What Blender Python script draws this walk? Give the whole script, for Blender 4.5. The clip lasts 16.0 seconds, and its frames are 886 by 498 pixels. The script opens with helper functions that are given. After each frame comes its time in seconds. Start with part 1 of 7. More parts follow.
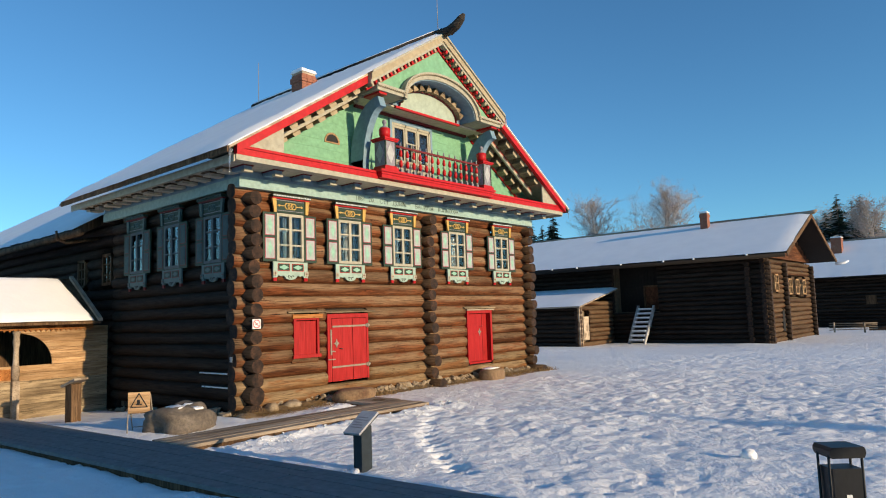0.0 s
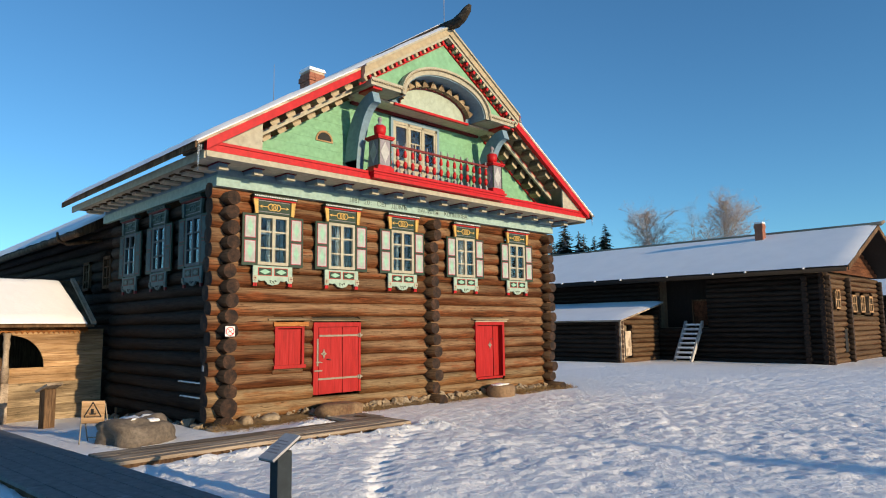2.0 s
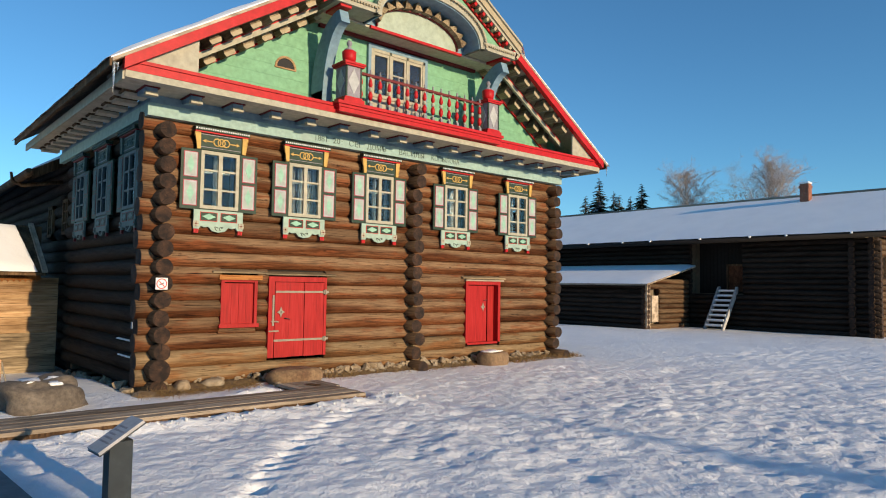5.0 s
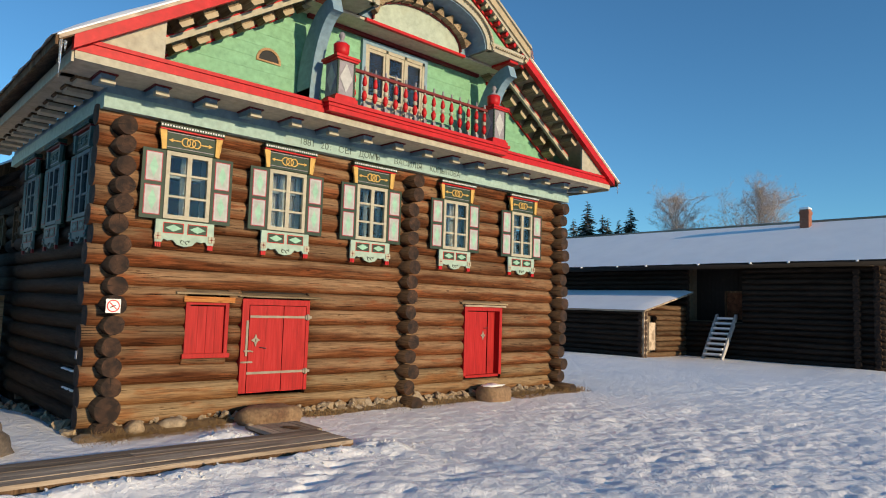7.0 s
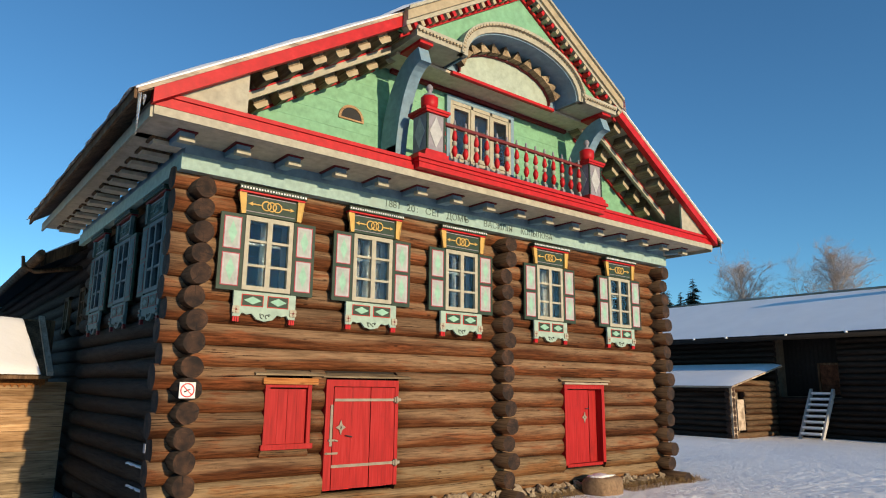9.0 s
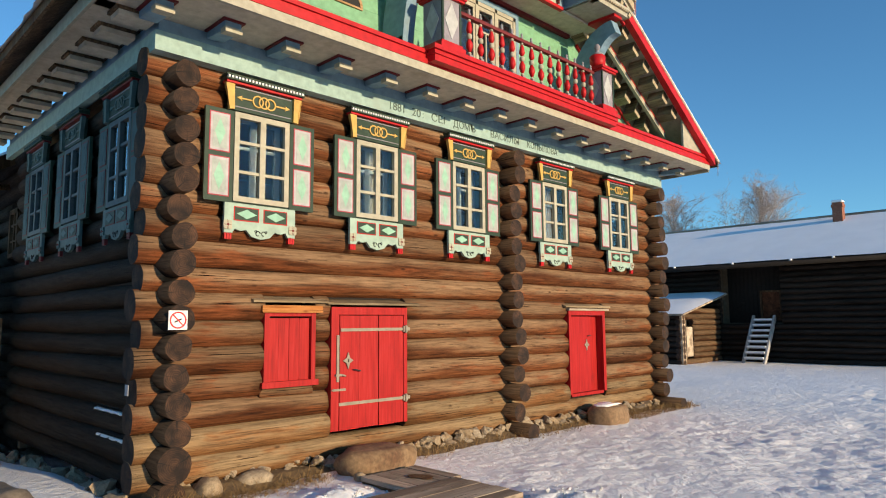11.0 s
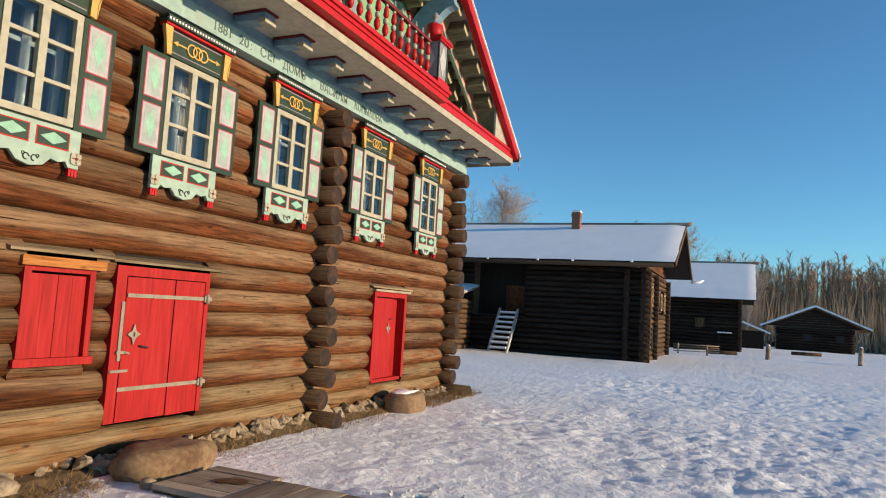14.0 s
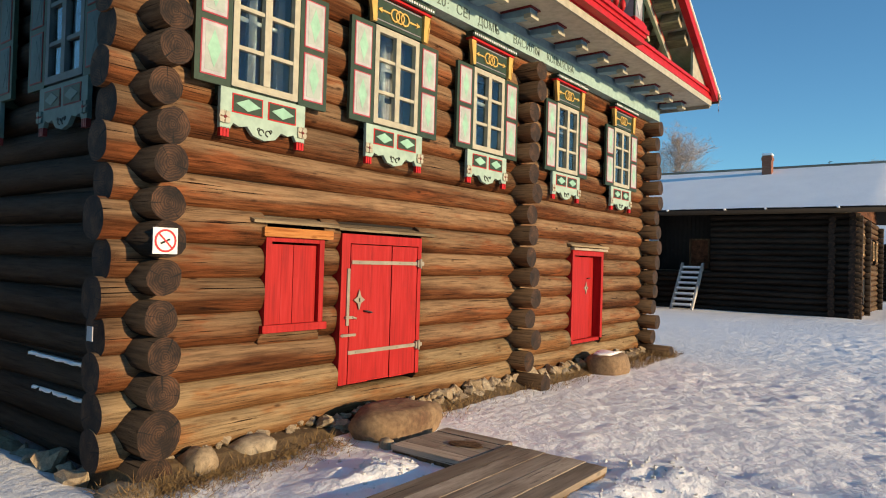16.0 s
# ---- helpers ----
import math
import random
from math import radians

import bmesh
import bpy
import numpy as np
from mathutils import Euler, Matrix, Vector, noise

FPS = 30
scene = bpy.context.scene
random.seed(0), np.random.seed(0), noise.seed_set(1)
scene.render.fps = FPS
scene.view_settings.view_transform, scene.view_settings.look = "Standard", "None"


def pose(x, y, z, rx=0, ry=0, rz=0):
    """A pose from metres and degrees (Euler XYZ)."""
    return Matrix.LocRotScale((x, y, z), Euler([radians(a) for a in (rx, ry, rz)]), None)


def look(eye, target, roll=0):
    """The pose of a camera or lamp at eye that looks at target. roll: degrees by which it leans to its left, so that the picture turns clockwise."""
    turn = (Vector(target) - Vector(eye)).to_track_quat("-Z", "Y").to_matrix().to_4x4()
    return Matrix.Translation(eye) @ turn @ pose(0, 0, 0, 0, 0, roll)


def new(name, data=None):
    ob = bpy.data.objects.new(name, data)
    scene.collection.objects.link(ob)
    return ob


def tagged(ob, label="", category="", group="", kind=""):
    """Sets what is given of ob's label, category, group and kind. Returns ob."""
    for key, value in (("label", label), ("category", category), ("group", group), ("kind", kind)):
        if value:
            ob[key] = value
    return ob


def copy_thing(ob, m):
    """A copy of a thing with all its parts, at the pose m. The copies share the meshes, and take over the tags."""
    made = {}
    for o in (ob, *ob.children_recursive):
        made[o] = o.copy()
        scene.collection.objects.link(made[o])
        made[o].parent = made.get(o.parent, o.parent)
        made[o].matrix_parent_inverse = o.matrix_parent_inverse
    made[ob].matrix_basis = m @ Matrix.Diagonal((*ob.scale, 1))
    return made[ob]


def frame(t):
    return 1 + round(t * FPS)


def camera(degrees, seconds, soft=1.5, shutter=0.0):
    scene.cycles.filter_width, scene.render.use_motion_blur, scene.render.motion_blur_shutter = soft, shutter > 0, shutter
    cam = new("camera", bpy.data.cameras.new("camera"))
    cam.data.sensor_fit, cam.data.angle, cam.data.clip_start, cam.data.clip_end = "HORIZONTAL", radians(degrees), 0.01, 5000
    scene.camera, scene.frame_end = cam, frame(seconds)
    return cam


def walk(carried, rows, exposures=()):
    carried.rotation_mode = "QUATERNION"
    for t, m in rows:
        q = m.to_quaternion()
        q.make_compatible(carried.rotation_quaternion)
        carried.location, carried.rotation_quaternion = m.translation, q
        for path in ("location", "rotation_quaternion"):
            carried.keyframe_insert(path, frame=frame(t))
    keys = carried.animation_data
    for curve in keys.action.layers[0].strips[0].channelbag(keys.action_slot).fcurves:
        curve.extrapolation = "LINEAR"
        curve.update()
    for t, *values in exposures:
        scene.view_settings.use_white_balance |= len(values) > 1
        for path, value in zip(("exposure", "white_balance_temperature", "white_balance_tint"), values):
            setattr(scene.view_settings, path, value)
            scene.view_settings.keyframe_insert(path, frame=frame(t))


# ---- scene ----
cam = camera(66.8, 16.0, soft=1.1)
METRES, EYE, TILT, LEAN, TURN = 10.617, 1.75, 0.0, 0.0, 40.7
ROWS = [
    (0.0, 0.0, 0.0, 0.0, 0.18, 5.53, 1.9),
    (0.5, 0.0329, 0.024, -0.0019, 0.25, 5.42, 2.01),
    (1.0, 0.0577, 0.0471, -0.0036, 2.61, 4.75, 1.09),
    (1.5, 0.0902, 0.0757, -0.0013, 3.76, 5.54, 0.96),
    (2.0, 0.1196, 0.1038, -0.0014, 5.1, 6.52, 0.63),
    (2.5, 0.1453, 0.1377, -0.0019, 7.7, 5.63, -0.39),
    (3.0, 0.1685, 0.167, -0.0011, 7.3, 6.32, -0.14),
    (3.5, 0.1899, 0.1999, -0.0031, 7.82, 5.34, -0.7),
    (6.0, 0.1965, 0.3579, -0.0022, 7.71, 2.44, -1.19),
    (6.5, 0.1852, 0.3959, 0.002, 6.55, 2.8, -1.42),
    (7.0, 0.1627, 0.4256, 0.0052, 6.78, 4.89, -1.78),
    (7.5, 0.1428, 0.4561, 0.003, 10.0, 8.56, -0.89),
    (8.0, 0.1229, 0.4792, 0.0045, 12.5, 10.44, -1.64),
    (8.5, 0.0975, 0.4985, 0.0056, 11.93, 12.49, -1.18),
    (9.0, 0.0726, 0.5281, 0.0003, 10.93, 11.58, -0.66),
    (11.5, -0.0778, 0.6445, -0.0103, 0.77, 5.38, -0.4),
    (12.0, -0.0986, 0.6691, -0.0098, -5.38, 6.52, -2.24),
    (12.5, -0.1196, 0.6845, -0.0112, -10.59, 6.88, -3.02),
    (13.0, -0.1278, 0.6979, -0.0117, -15.55, 6.74, -3.63),
    (13.5, -0.1313, 0.7128, -0.0137, -16.75, 6.42, -2.98),
    (14.0, -0.1366, 0.7214, -0.0145, -17.0, 5.14, -3.3),
    (14.5, -0.1498, 0.7336, -0.018, -13.54, 3.66, -0.62),
    (15.0, -0.1654, 0.7374, -0.0162, -8.03, 0.92, -0.45),
    (15.5, -0.1727, 0.7437, -0.0167, -5.27, -0.38, -1.31),
    (16.0, -0.1791, 0.7546, -0.0144, -3.13, 1.02, -1.66),
]
walk(cam, [(t, pose(0, 0, EYE, TILT, LEAN, TURN) @ pose(METRES * x, METRES * y, METRES * z, 90 + pitch, roll, yaw)) for t, x, y, z, yaw, pitch, roll in ROWS],
     [(0.0, -0.08, 6500, 10), (3.5, -0.08, 6500, 10), (6.5, -0.2, 6500, 10), (9.0, -0.17, 6500, 10), (11.5, 0.07, 6650, 10), (14.0, 0.02, 6650, 10), (16.0, 0.06, 7050, 10)])

# ---- light ----
SUN_AZ, SUN_EL = 5.0, 10.8          # degrees: azimuth from +x towards +y, height above the horizon
world = bpy.data.worlds.new("winter_sky")
scene.world = world
world.use_nodes = True
wn = world.node_tree.nodes
wbg = wn["Background"]
sky = wn.new("ShaderNodeTexSky")
sky.sky_type, sky.sun_disc = "NISHITA", False
sky.sun_elevation, sky.sun_rotation = radians(SUN_EL + 4), radians(90 - SUN_AZ)
sky.air_density, sky.dust_density, sky.ozone_density = 0.9, 0.0, 1.6
tint = wn.new("ShaderNodeMix")
tint.data_type, tint.blend_type = "RGBA", "MULTIPLY"
tint.inputs[0].default_value = 1.0
tint.inputs[7].default_value = (0.46, 0.86, 1.10, 1.0)      # clear, dry winter air
world.node_tree.links.new(sky.outputs[0], tint.inputs[6])
world.node_tree.links.new(tint.outputs[2], wbg.inputs[0])
wbg.inputs[1].default_value = 0.152
sun_data = bpy.data.lights.new("sun", "SUN")
sun_data.energy, sun_data.angle, sun_data.color = 5.7, radians(0.55), (1.0, 0.78, 0.51)
sun = new("sun", sun_data)
sd = Vector((math.cos(radians(SUN_EL)) * math.cos(radians(SUN_AZ)), math.cos(radians(SUN_EL)) * math.sin(radians(SUN_AZ)), math.sin(radians(SUN_EL))))
sun.matrix_world = look(sd * 60, (0, 0, 0))


# ---- materials ----
def material(name, rough=0.7, metal=0.0):
    m = bpy.data.materials.new(name)
    m.use_nodes = True
    b = m.node_tree.nodes["Principled BSDF"]
    b.inputs["Roughness"].default_value, b.inputs["Metallic"].default_value = rough, metal
    return m, m.node_tree.nodes, m.node_tree.links, b


def ramp(n, l, src, stops):
    r = n.new("ShaderNodeValToRGB")
    e = r.color_ramp.elements
    while len(e) < len(stops):
        e.new(0.5)
    for k, (p, c) in zip(e, stops):
        k.position, k.color = p, (*c, 1)
    l.new(src, r.inputs[0])
    return r.outputs[0]


def noise_tex(n, l, vec, scale, detail=4, rough=0.55, stretch=None, shift=None):
    mp = n.new("ShaderNodeMapping")
    l.new(vec, mp.inputs[0])
    if stretch:
        mp.inputs["Scale"].default_value = stretch
    if shift:
        l.new(shift, mp.inputs["Location"])
    t = n.new("ShaderNodeTexNoise")
    t.inputs["Scale"].default_value, t.inputs["Detail"].default_value, t.inputs["Roughness"].default_value = scale, detail, rough
    l.new(mp.outputs[0], t.inputs["Vector"])
    return t.outputs["Fac"]


def mix(n, l, fac, a, b, mode="MIX"):
    x = n.new("ShaderNodeMix")
    x.data_type, x.blend_type = "RGBA", mode
    for k, v in ((0, fac), (6, a), (7, b)):
        if isinstance(v, (int, float)):
            x.inputs[k].default_value = v
        elif isinstance(v, tuple):
            x.inputs[k].default_value = (*v, 1)
        else:
            l.new(v, x.inputs[k])
    return x.outputs[2]


def bump(n, l, b, h, strength, dist=0.01):
    k = n.new("ShaderNodeBump")
    k.inputs["Strength"].default_value, k.inputs["Distance"].default_value = strength, dist
    l.new(h, k.inputs["Height"])
    l.new(k.outputs[0], b.inputs["Normal"])


def spread(n, l, k=9.0):
    """A shift of its own for each object."""
    oi = n.new("ShaderNodeObjectInfo")
    cm = n.new("ShaderNodeCombineXYZ")
    for i, f in enumerate((k, k * 1.7, k * 2.3)):
        mm = n.new("ShaderNodeMath")
        mm.operation = "MULTIPLY"
        mm.inputs[1].default_value = f
        l.new(oi.outputs["Random"], mm.inputs[0])
        l.new(mm.outputs[0], cm.inputs[i])
    return oi.outputs["Random"], cm.outputs[0]


def wood(name, dark, mid, light, axis=0, weather=None, rough=0.8, depth=0.6, grain=14.0, edge=0.10, rust=None):
    """Sawn or round timber with its grain along a local axis; weather tints the upper side, rust the unbleached patches."""
    m, n, l, b = material(name, rough)
    b.inputs["Specular IOR Level"].default_value = 0.12
    tc = n.new("ShaderNodeTexCoord")
    rnd, sh = spread(n, l)
    st = [grain, grain, grain]
    st[axis] = 1.1
    fine = noise_tex(n, l, tc.outputs["Object"], 2.2, 8, 0.68, st, sh)
    st2 = [3.0, 3.0, 3.0]
    st2[axis] = 0.35
    broad = noise_tex(n, l, tc.outputs["Object"], 1.3, 3, 0.5, st2, sh)
    col = ramp(n, l, fine, [(0.32, dark), (0.5, mid), (0.69, light)])
    st3 = [42.0, 42.0, 42.0]
    st3[axis] = 0.65
    crk = noise_tex(n, l, tc.outputs["Object"], 1.5, 3, 0.6, st3, sh)
    tone = ramp(n, l, broad, [(0.36, (0.50, 0.44, 0.40)), (0.64, (1.25, 1.2, 1.15))])
    col = mix(n, l, 0.85, col, tone, "MULTIPLY")
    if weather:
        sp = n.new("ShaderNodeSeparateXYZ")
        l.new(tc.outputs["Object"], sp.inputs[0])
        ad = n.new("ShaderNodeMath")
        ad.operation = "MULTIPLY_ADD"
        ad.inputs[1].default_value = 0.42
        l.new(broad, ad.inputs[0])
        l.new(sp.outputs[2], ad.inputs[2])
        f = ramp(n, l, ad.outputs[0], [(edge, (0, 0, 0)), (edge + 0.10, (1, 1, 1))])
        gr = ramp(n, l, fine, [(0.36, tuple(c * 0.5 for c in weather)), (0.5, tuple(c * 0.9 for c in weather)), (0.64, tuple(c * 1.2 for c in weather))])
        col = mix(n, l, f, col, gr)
    if rust:
        st4 = [4.5, 4.5, 4.5]
        st4[axis] = 0.9
        blot = noise_tex(n, l, tc.outputs["Object"], 1.1, 5, 0.65, st4, sh)
        warm = mix(n, l, 0.75, rust, ramp(n, l, fine, [(0.36, (0.25, 0.22, 0.2)), (0.52, (0.95, 0.95, 0.95)), (0.66, (1.35, 1.4, 1.5))]), "MULTIPLY")
        col = mix(n, l, ramp(n, l, blot, [(0.535, (0, 0, 0)), (0.64, (0.8, 0.8, 0.8))]), col, warm)
        col = mix(n, l, ramp(n, l, blot, [(0.30, (0.7, 0.7, 0.7)), (0.42, (0, 0, 0))]), col, tuple(c * 1.5 for c in dark))
    col = mix(n, l, ramp(n, l, crk, [(0.335, (1, 1, 1)), (0.375, (0, 0, 0))]), col, tuple(c * 0.35 for c in dark))
    kn = n.new("ShaderNodeTexVoronoi")
    kn.inputs["Scale"].default_value = 1.0
    km = n.new("ShaderNodeMapping")
    ks = [7.0, 7.0, 7.0]
    ks[axis] = 2.6
    km.inputs["Scale"].default_value = ks
    l.new(tc.outputs["Object"], km.inputs[0])
    l.new(sh, km.inputs["Location"])
    l.new(km.outputs[0], kn.inputs["Vector"])
    col = mix(n, l, ramp(n, l, kn.outputs["Distance"], [(0.05, (0.85, 0.85, 0.85)), (0.13, (0, 0, 0))]), col, tuple(c * 0.8 for c in dark))
    hs = n.new("ShaderNodeHueSaturation")
    vr = n.new("ShaderNodeMapRange")
    vr.inputs["To Min"].default_value, vr.inputs["To Max"].default_value = 0.72, 1.25
    l.new(rnd, vr.inputs["Value"])
    l.new(vr.outputs[0], hs.inputs["Value"])
    l.new(col, hs.inputs["Color"])
    l.new(hs.outputs[0], b.inputs["Base Color"])
    bump(n, l, b, fine, depth, 0.012)
    return m


def paint(name, col, worn=None, rough=0.6, amount=0.55, axis=None):
    """Old oil paint on boards: brush streaks, faded patches and a little bare wood."""
    m, n, l, b = material(name, rough)
    b.inputs["Specular IOR Level"].default_value = 0.25
    tc = n.new("ShaderNodeTexCoord")
    rnd, sh = spread(n, l, 5.0)
    st = [6.0, 6.0, 6.0]
    if axis is not None:
        st = [22.0, 22.0, 22.0]
        st[axis] = 1.2
    f1 = noise_tex(n, l, tc.outputs["Object"], 1.6, 5, 0.6, st, sh)
    f2 = noise_tex(n, l, tc.outputs["Object"], 2.5, 4, 0.6, None, sh)
    c1 = ramp(n, l, f1, [(0.25 if axis is None else 0.34, tuple(c * 0.72 for c in col)), (0.6 if axis is None else 0.52, col), (0.85, tuple(min(1, c * 1.12 + 0.02) for c in col))])
    if worn:
        w = ramp(n, l, f2, [(amount, (0, 0, 0)), (amount + 0.16, (0.8, 0.8, 0.8))])
        c1 = mix(n, l, w, c1, worn)
    l.new(c1, b.inputs["Base Color"])
    bump(n, l, b, f1, 0.35, 0.004)
    return m


def stone(name, a, c, scale=5.0, tint=(0.3, 0.2, 0.1)):
    m, n, l, b = material(name, 0.9)
    tc = n.new("ShaderNodeTexCoord")
    rnd, sh = spread(n, l)
    f1 = noise_tex(n, l, tc.outputs["Object"], scale, 6, 0.65, None, sh)
    f2 = noise_tex(n, l, tc.outputs["Object"], scale * 6, 5, 0.7, None, sh)
    col = ramp(n, l, f1, [(0.3, a), (0.7, c)])
    col = mix(n, l, ramp(n, l, rnd, [(0.2, (0, 0, 0)), (1.0, (0.75, 0.75, 0.75))]), col, tint)
    sp = ramp(n, l, f2, [(0.35, (0.55, 0.55, 0.55)), (0.65, (1.15, 1.15, 1.15))])
    col = mix(n, l, 0.8, col, sp, "MULTIPLY")
    l.new(col, b.inputs["Base Color"])
    bump(n, l, b, f2, 0.5, 0.01)
    return m


def snow_material(name, dirt=0.0, relief=0.06):
    m, n, l, b = material(name, 0.65)
    tc = n.new("ShaderNodeTexCoord")
    f1 = noise_tex(n, l, tc.outputs["Object"], 0.9, 5, 0.6)
    f2 = noise_tex(n, l, tc.outputs["Object"], 6.5, 6, 0.60)
    f3 = noise_tex(n, l, tc.outputs["Object"], 90.0, 3, 0.6)
    col = ramp(n, l, f1, [(0.3, (0.88, 0.88, 0.88)), (0.7, (0.95, 0.945, 0.935))])
    if dirt:
        d = ramp(n, l, f2, [(0.62, (0, 0, 0)), (0.75, (dirt, dirt, dirt))])
        col = mix(n, l, d, col, (0.45, 0.40, 0.34))
    l.new(col, b.inputs["Base Color"])
    s = n.new("ShaderNodeMath")
    s.operation = "MULTIPLY_ADD"
    s.inputs[1].default_value = 0.07
    l.new(f3, s.inputs[0])
    l.new(f2, s.inputs[2])
    bump(n, l, b, s.outputs[0], 0.75, relief)
    return m


def end_grain(name, dark, light):
    """Sawn log ends: growth rings round the local x axis, radial checks and grey weathering."""
    m, n, l, b = material(name, 0.9)
    tc = n.new("ShaderNodeTexCoord")
    rnd, sh = spread(n, l)
    mp = n.new("ShaderNodeMapping")
    mp.inputs["Scale"].default_value = (0.0, 1.0, 1.0)
    l.new(tc.outputs["Object"], mp.inputs[0])
    w = n.new("ShaderNodeTexWave")
    w.wave_type, w.rings_direction = "RINGS", "SPHERICAL"
    w.inputs["Scale"].default_value, w.inputs["Distortion"].default_value, w.inputs["Detail"].default_value = 17.0, 9.0, 5.0
    l.new(mp.outputs[0], w.inputs["Vector"])
    f = noise_tex(n, l, tc.outputs["Object"], 7.0, 5, 0.6, None, sh)
    c = ramp(n, l, w.outputs["Fac"], [(0.2, dark), (0.9, light)])
    t = ramp(n, l, f, [(0.36, (0.22, 0.20, 0.19)), (0.52, (0.95, 0.9, 0.85)), (0.70, (2.3, 2.1, 1.9))])
    col = mix(n, l, 0.9, c, t, "MULTIPLY")
    # drying checks that run out from the heart
    rot = n.new("ShaderNodeMapping")
    rot.inputs["Rotation"].default_value = (0, radians(90), 0)
    l.new(tc.outputs["Object"], rot.inputs[0])
    ang = n.new("ShaderNodeTexGradient")
    ang.gradient_type = "RADIAL"
    l.new(rot.outputs[0], ang.inputs[0])
    for turn, width in ((0.0, 0.018), (0.37, 0.010), (0.71, 0.008)):
        ad = n.new("ShaderNodeMath")
        ad.operation = "MULTIPLY_ADD"
        ad.inputs[1].default_value = 0.05
        l.new(f, ad.inputs[0])
        l.new(ang.outputs["Fac"], ad.inputs[2])
        sm = n.new("ShaderNodeMath")
        sm.operation = "ADD"
        l.new(ad.outputs[0], sm.inputs[0])
        l.new(rnd, sm.inputs[1])
        s2 = n.new("ShaderNodeMath")
        s2.operation = "ADD"
        s2.inputs[1].default_value = turn
        l.new(sm.outputs[0], s2.inputs[0])
        fr_ = n.new("ShaderNodeMath")
        fr_.operation = "FRACT"
        l.new(s2.outputs[0], fr_.inputs[0])
        lt = n.new("ShaderNodeMath")
        lt.operation = "LESS_THAN"
        lt.inputs[1].default_value = width
        l.new(fr_.outputs[0], lt.inputs[0])
        col = mix(n, l, lt.outputs[0], col, (0.004, 0.003, 0.002))
    l.new(col, b.inputs["Base Color"])
    bump(n, l, b, f, 0.6, 0.015)
    return m


def glass_pane(name):
    m, n, l, b = material(name, 0.02)
    b.inputs["Base Color"].default_value = (0.9, 0.95, 0.95, 1)
    b.inputs["Transmission Weight"].default_value = 1.0
    b.inputs["IOR"].default_value = 1.45
    b.inputs["Specular IOR Level"].default_value = 0.3
    return m


LOG = wood("weathered_log", (0.030, 0.011, 0.0045), (0.125, 0.045, 0.0165), (0.205, 0.085, 0.034), 0, (0.215, 0.130, 0.071), depth=1.0, grain=19.0, edge=0.15, rust=(0.190, 0.058, 0.020))
LOG_LOW = wood("sun_bleached_log", (0.070, 0.034, 0.014), (0.175, 0.086, 0.035), (0.255, 0.142, 0.062), 0, (0.250, 0.170, 0.092), depth=1.0, grain=22.0, edge=0.14, rust=(0.22, 0.095, 0.034))
# dark wood, made darker still for the shaded sides of projecting logs
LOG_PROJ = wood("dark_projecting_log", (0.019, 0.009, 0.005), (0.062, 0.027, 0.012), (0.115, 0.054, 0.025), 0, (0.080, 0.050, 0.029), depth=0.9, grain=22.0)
# side-wall logs: log brown darkened so the shade sits in the colour
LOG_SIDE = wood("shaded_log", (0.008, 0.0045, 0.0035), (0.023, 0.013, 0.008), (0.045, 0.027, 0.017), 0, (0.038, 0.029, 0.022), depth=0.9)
# old barn wood, darkened further for walls out of the sun
LOG_OLD = wood("old_shaded_log", (0.007, 0.004, 0.003), (0.017, 0.010, 0.0065), (0.036, 0.022, 0.014), 0, (0.034, 0.024, 0.018), depth=0.8)
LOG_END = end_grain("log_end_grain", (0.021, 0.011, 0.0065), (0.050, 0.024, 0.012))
BOARD = wood("grey_boards", (0.27, 0.22, 0.165), (0.38, 0.315, 0.24), (0.47, 0.395, 0.305), 0, None, depth=0.3)
DARK_LOG = wood("dark_ridge_log", (0.030, 0.026, 0.022), (0.055, 0.048, 0.040), (0.09, 0.08, 0.066), 0, None, depth=0.7)
BOARD_Z = wood("brown_boards", (0.05, 0.03, 0.018), (0.12, 0.075, 0.042), (0.22, 0.14, 0.08), 2, None)
NEW_WOOD = wood("fresh_pine", (0.24, 0.085, 0.024), (0.40, 0.165, 0.05), (0.52, 0.25, 0.09), 0, None)
PORCH_WOOD = wood("honey_boards", (0.28, 0.165, 0.08), (0.45, 0.29, 0.15), (0.58, 0.41, 0.25), 0, None)
SOFFIT = paint("soffit_boards", (0.55, 0.48, 0.36), (0.40, 0.33, 0.23), 0.75, 0.55)
RED = paint("red_paint", (0.36, 0.010, 0.009), (0.22, 0.008, 0.007), 0.6, 0.60, 2)
RED_TRIM = paint("red_trim_paint", (0.48, 0.010, 0.013), (0.34, 0.02, 0.02), 0.5, 0.62)
DARK_RED = paint("oxblood_paint", (0.16, 0.018, 0.018), None, 0.6)
GREEN = paint("green_paint", (0.20, 0.42, 0.25), (0.20, 0.38, 0.24), 0.6, 0.6)
MINT = paint("mint_paint", (0.33, 0.44, 0.36), (0.36, 0.42, 0.35), 0.6, 0.6)
MINT_DIAMOND = paint("mint_diamond_paint", (0.28, 0.50, 0.37), None, 0.6)
PALE = paint("pale_green_paint", (0.40, 0.46, 0.36), (0.32, 0.35, 0.26), 0.65, 0.55)
CREAM = paint("cream_paint", (0.42, 0.34, 0.215), (0.46, 0.37, 0.24), 0.6, 0.6)
CREAM_W = paint("cream_white_paint", (0.41, 0.38, 0.285), (0.48, 0.41, 0.29), 0.6, 0.62)
YELLOW = paint("ochre_paint", (0.58, 0.36, 0.10), (0.5, 0.32, 0.1), 0.6, 0.65)
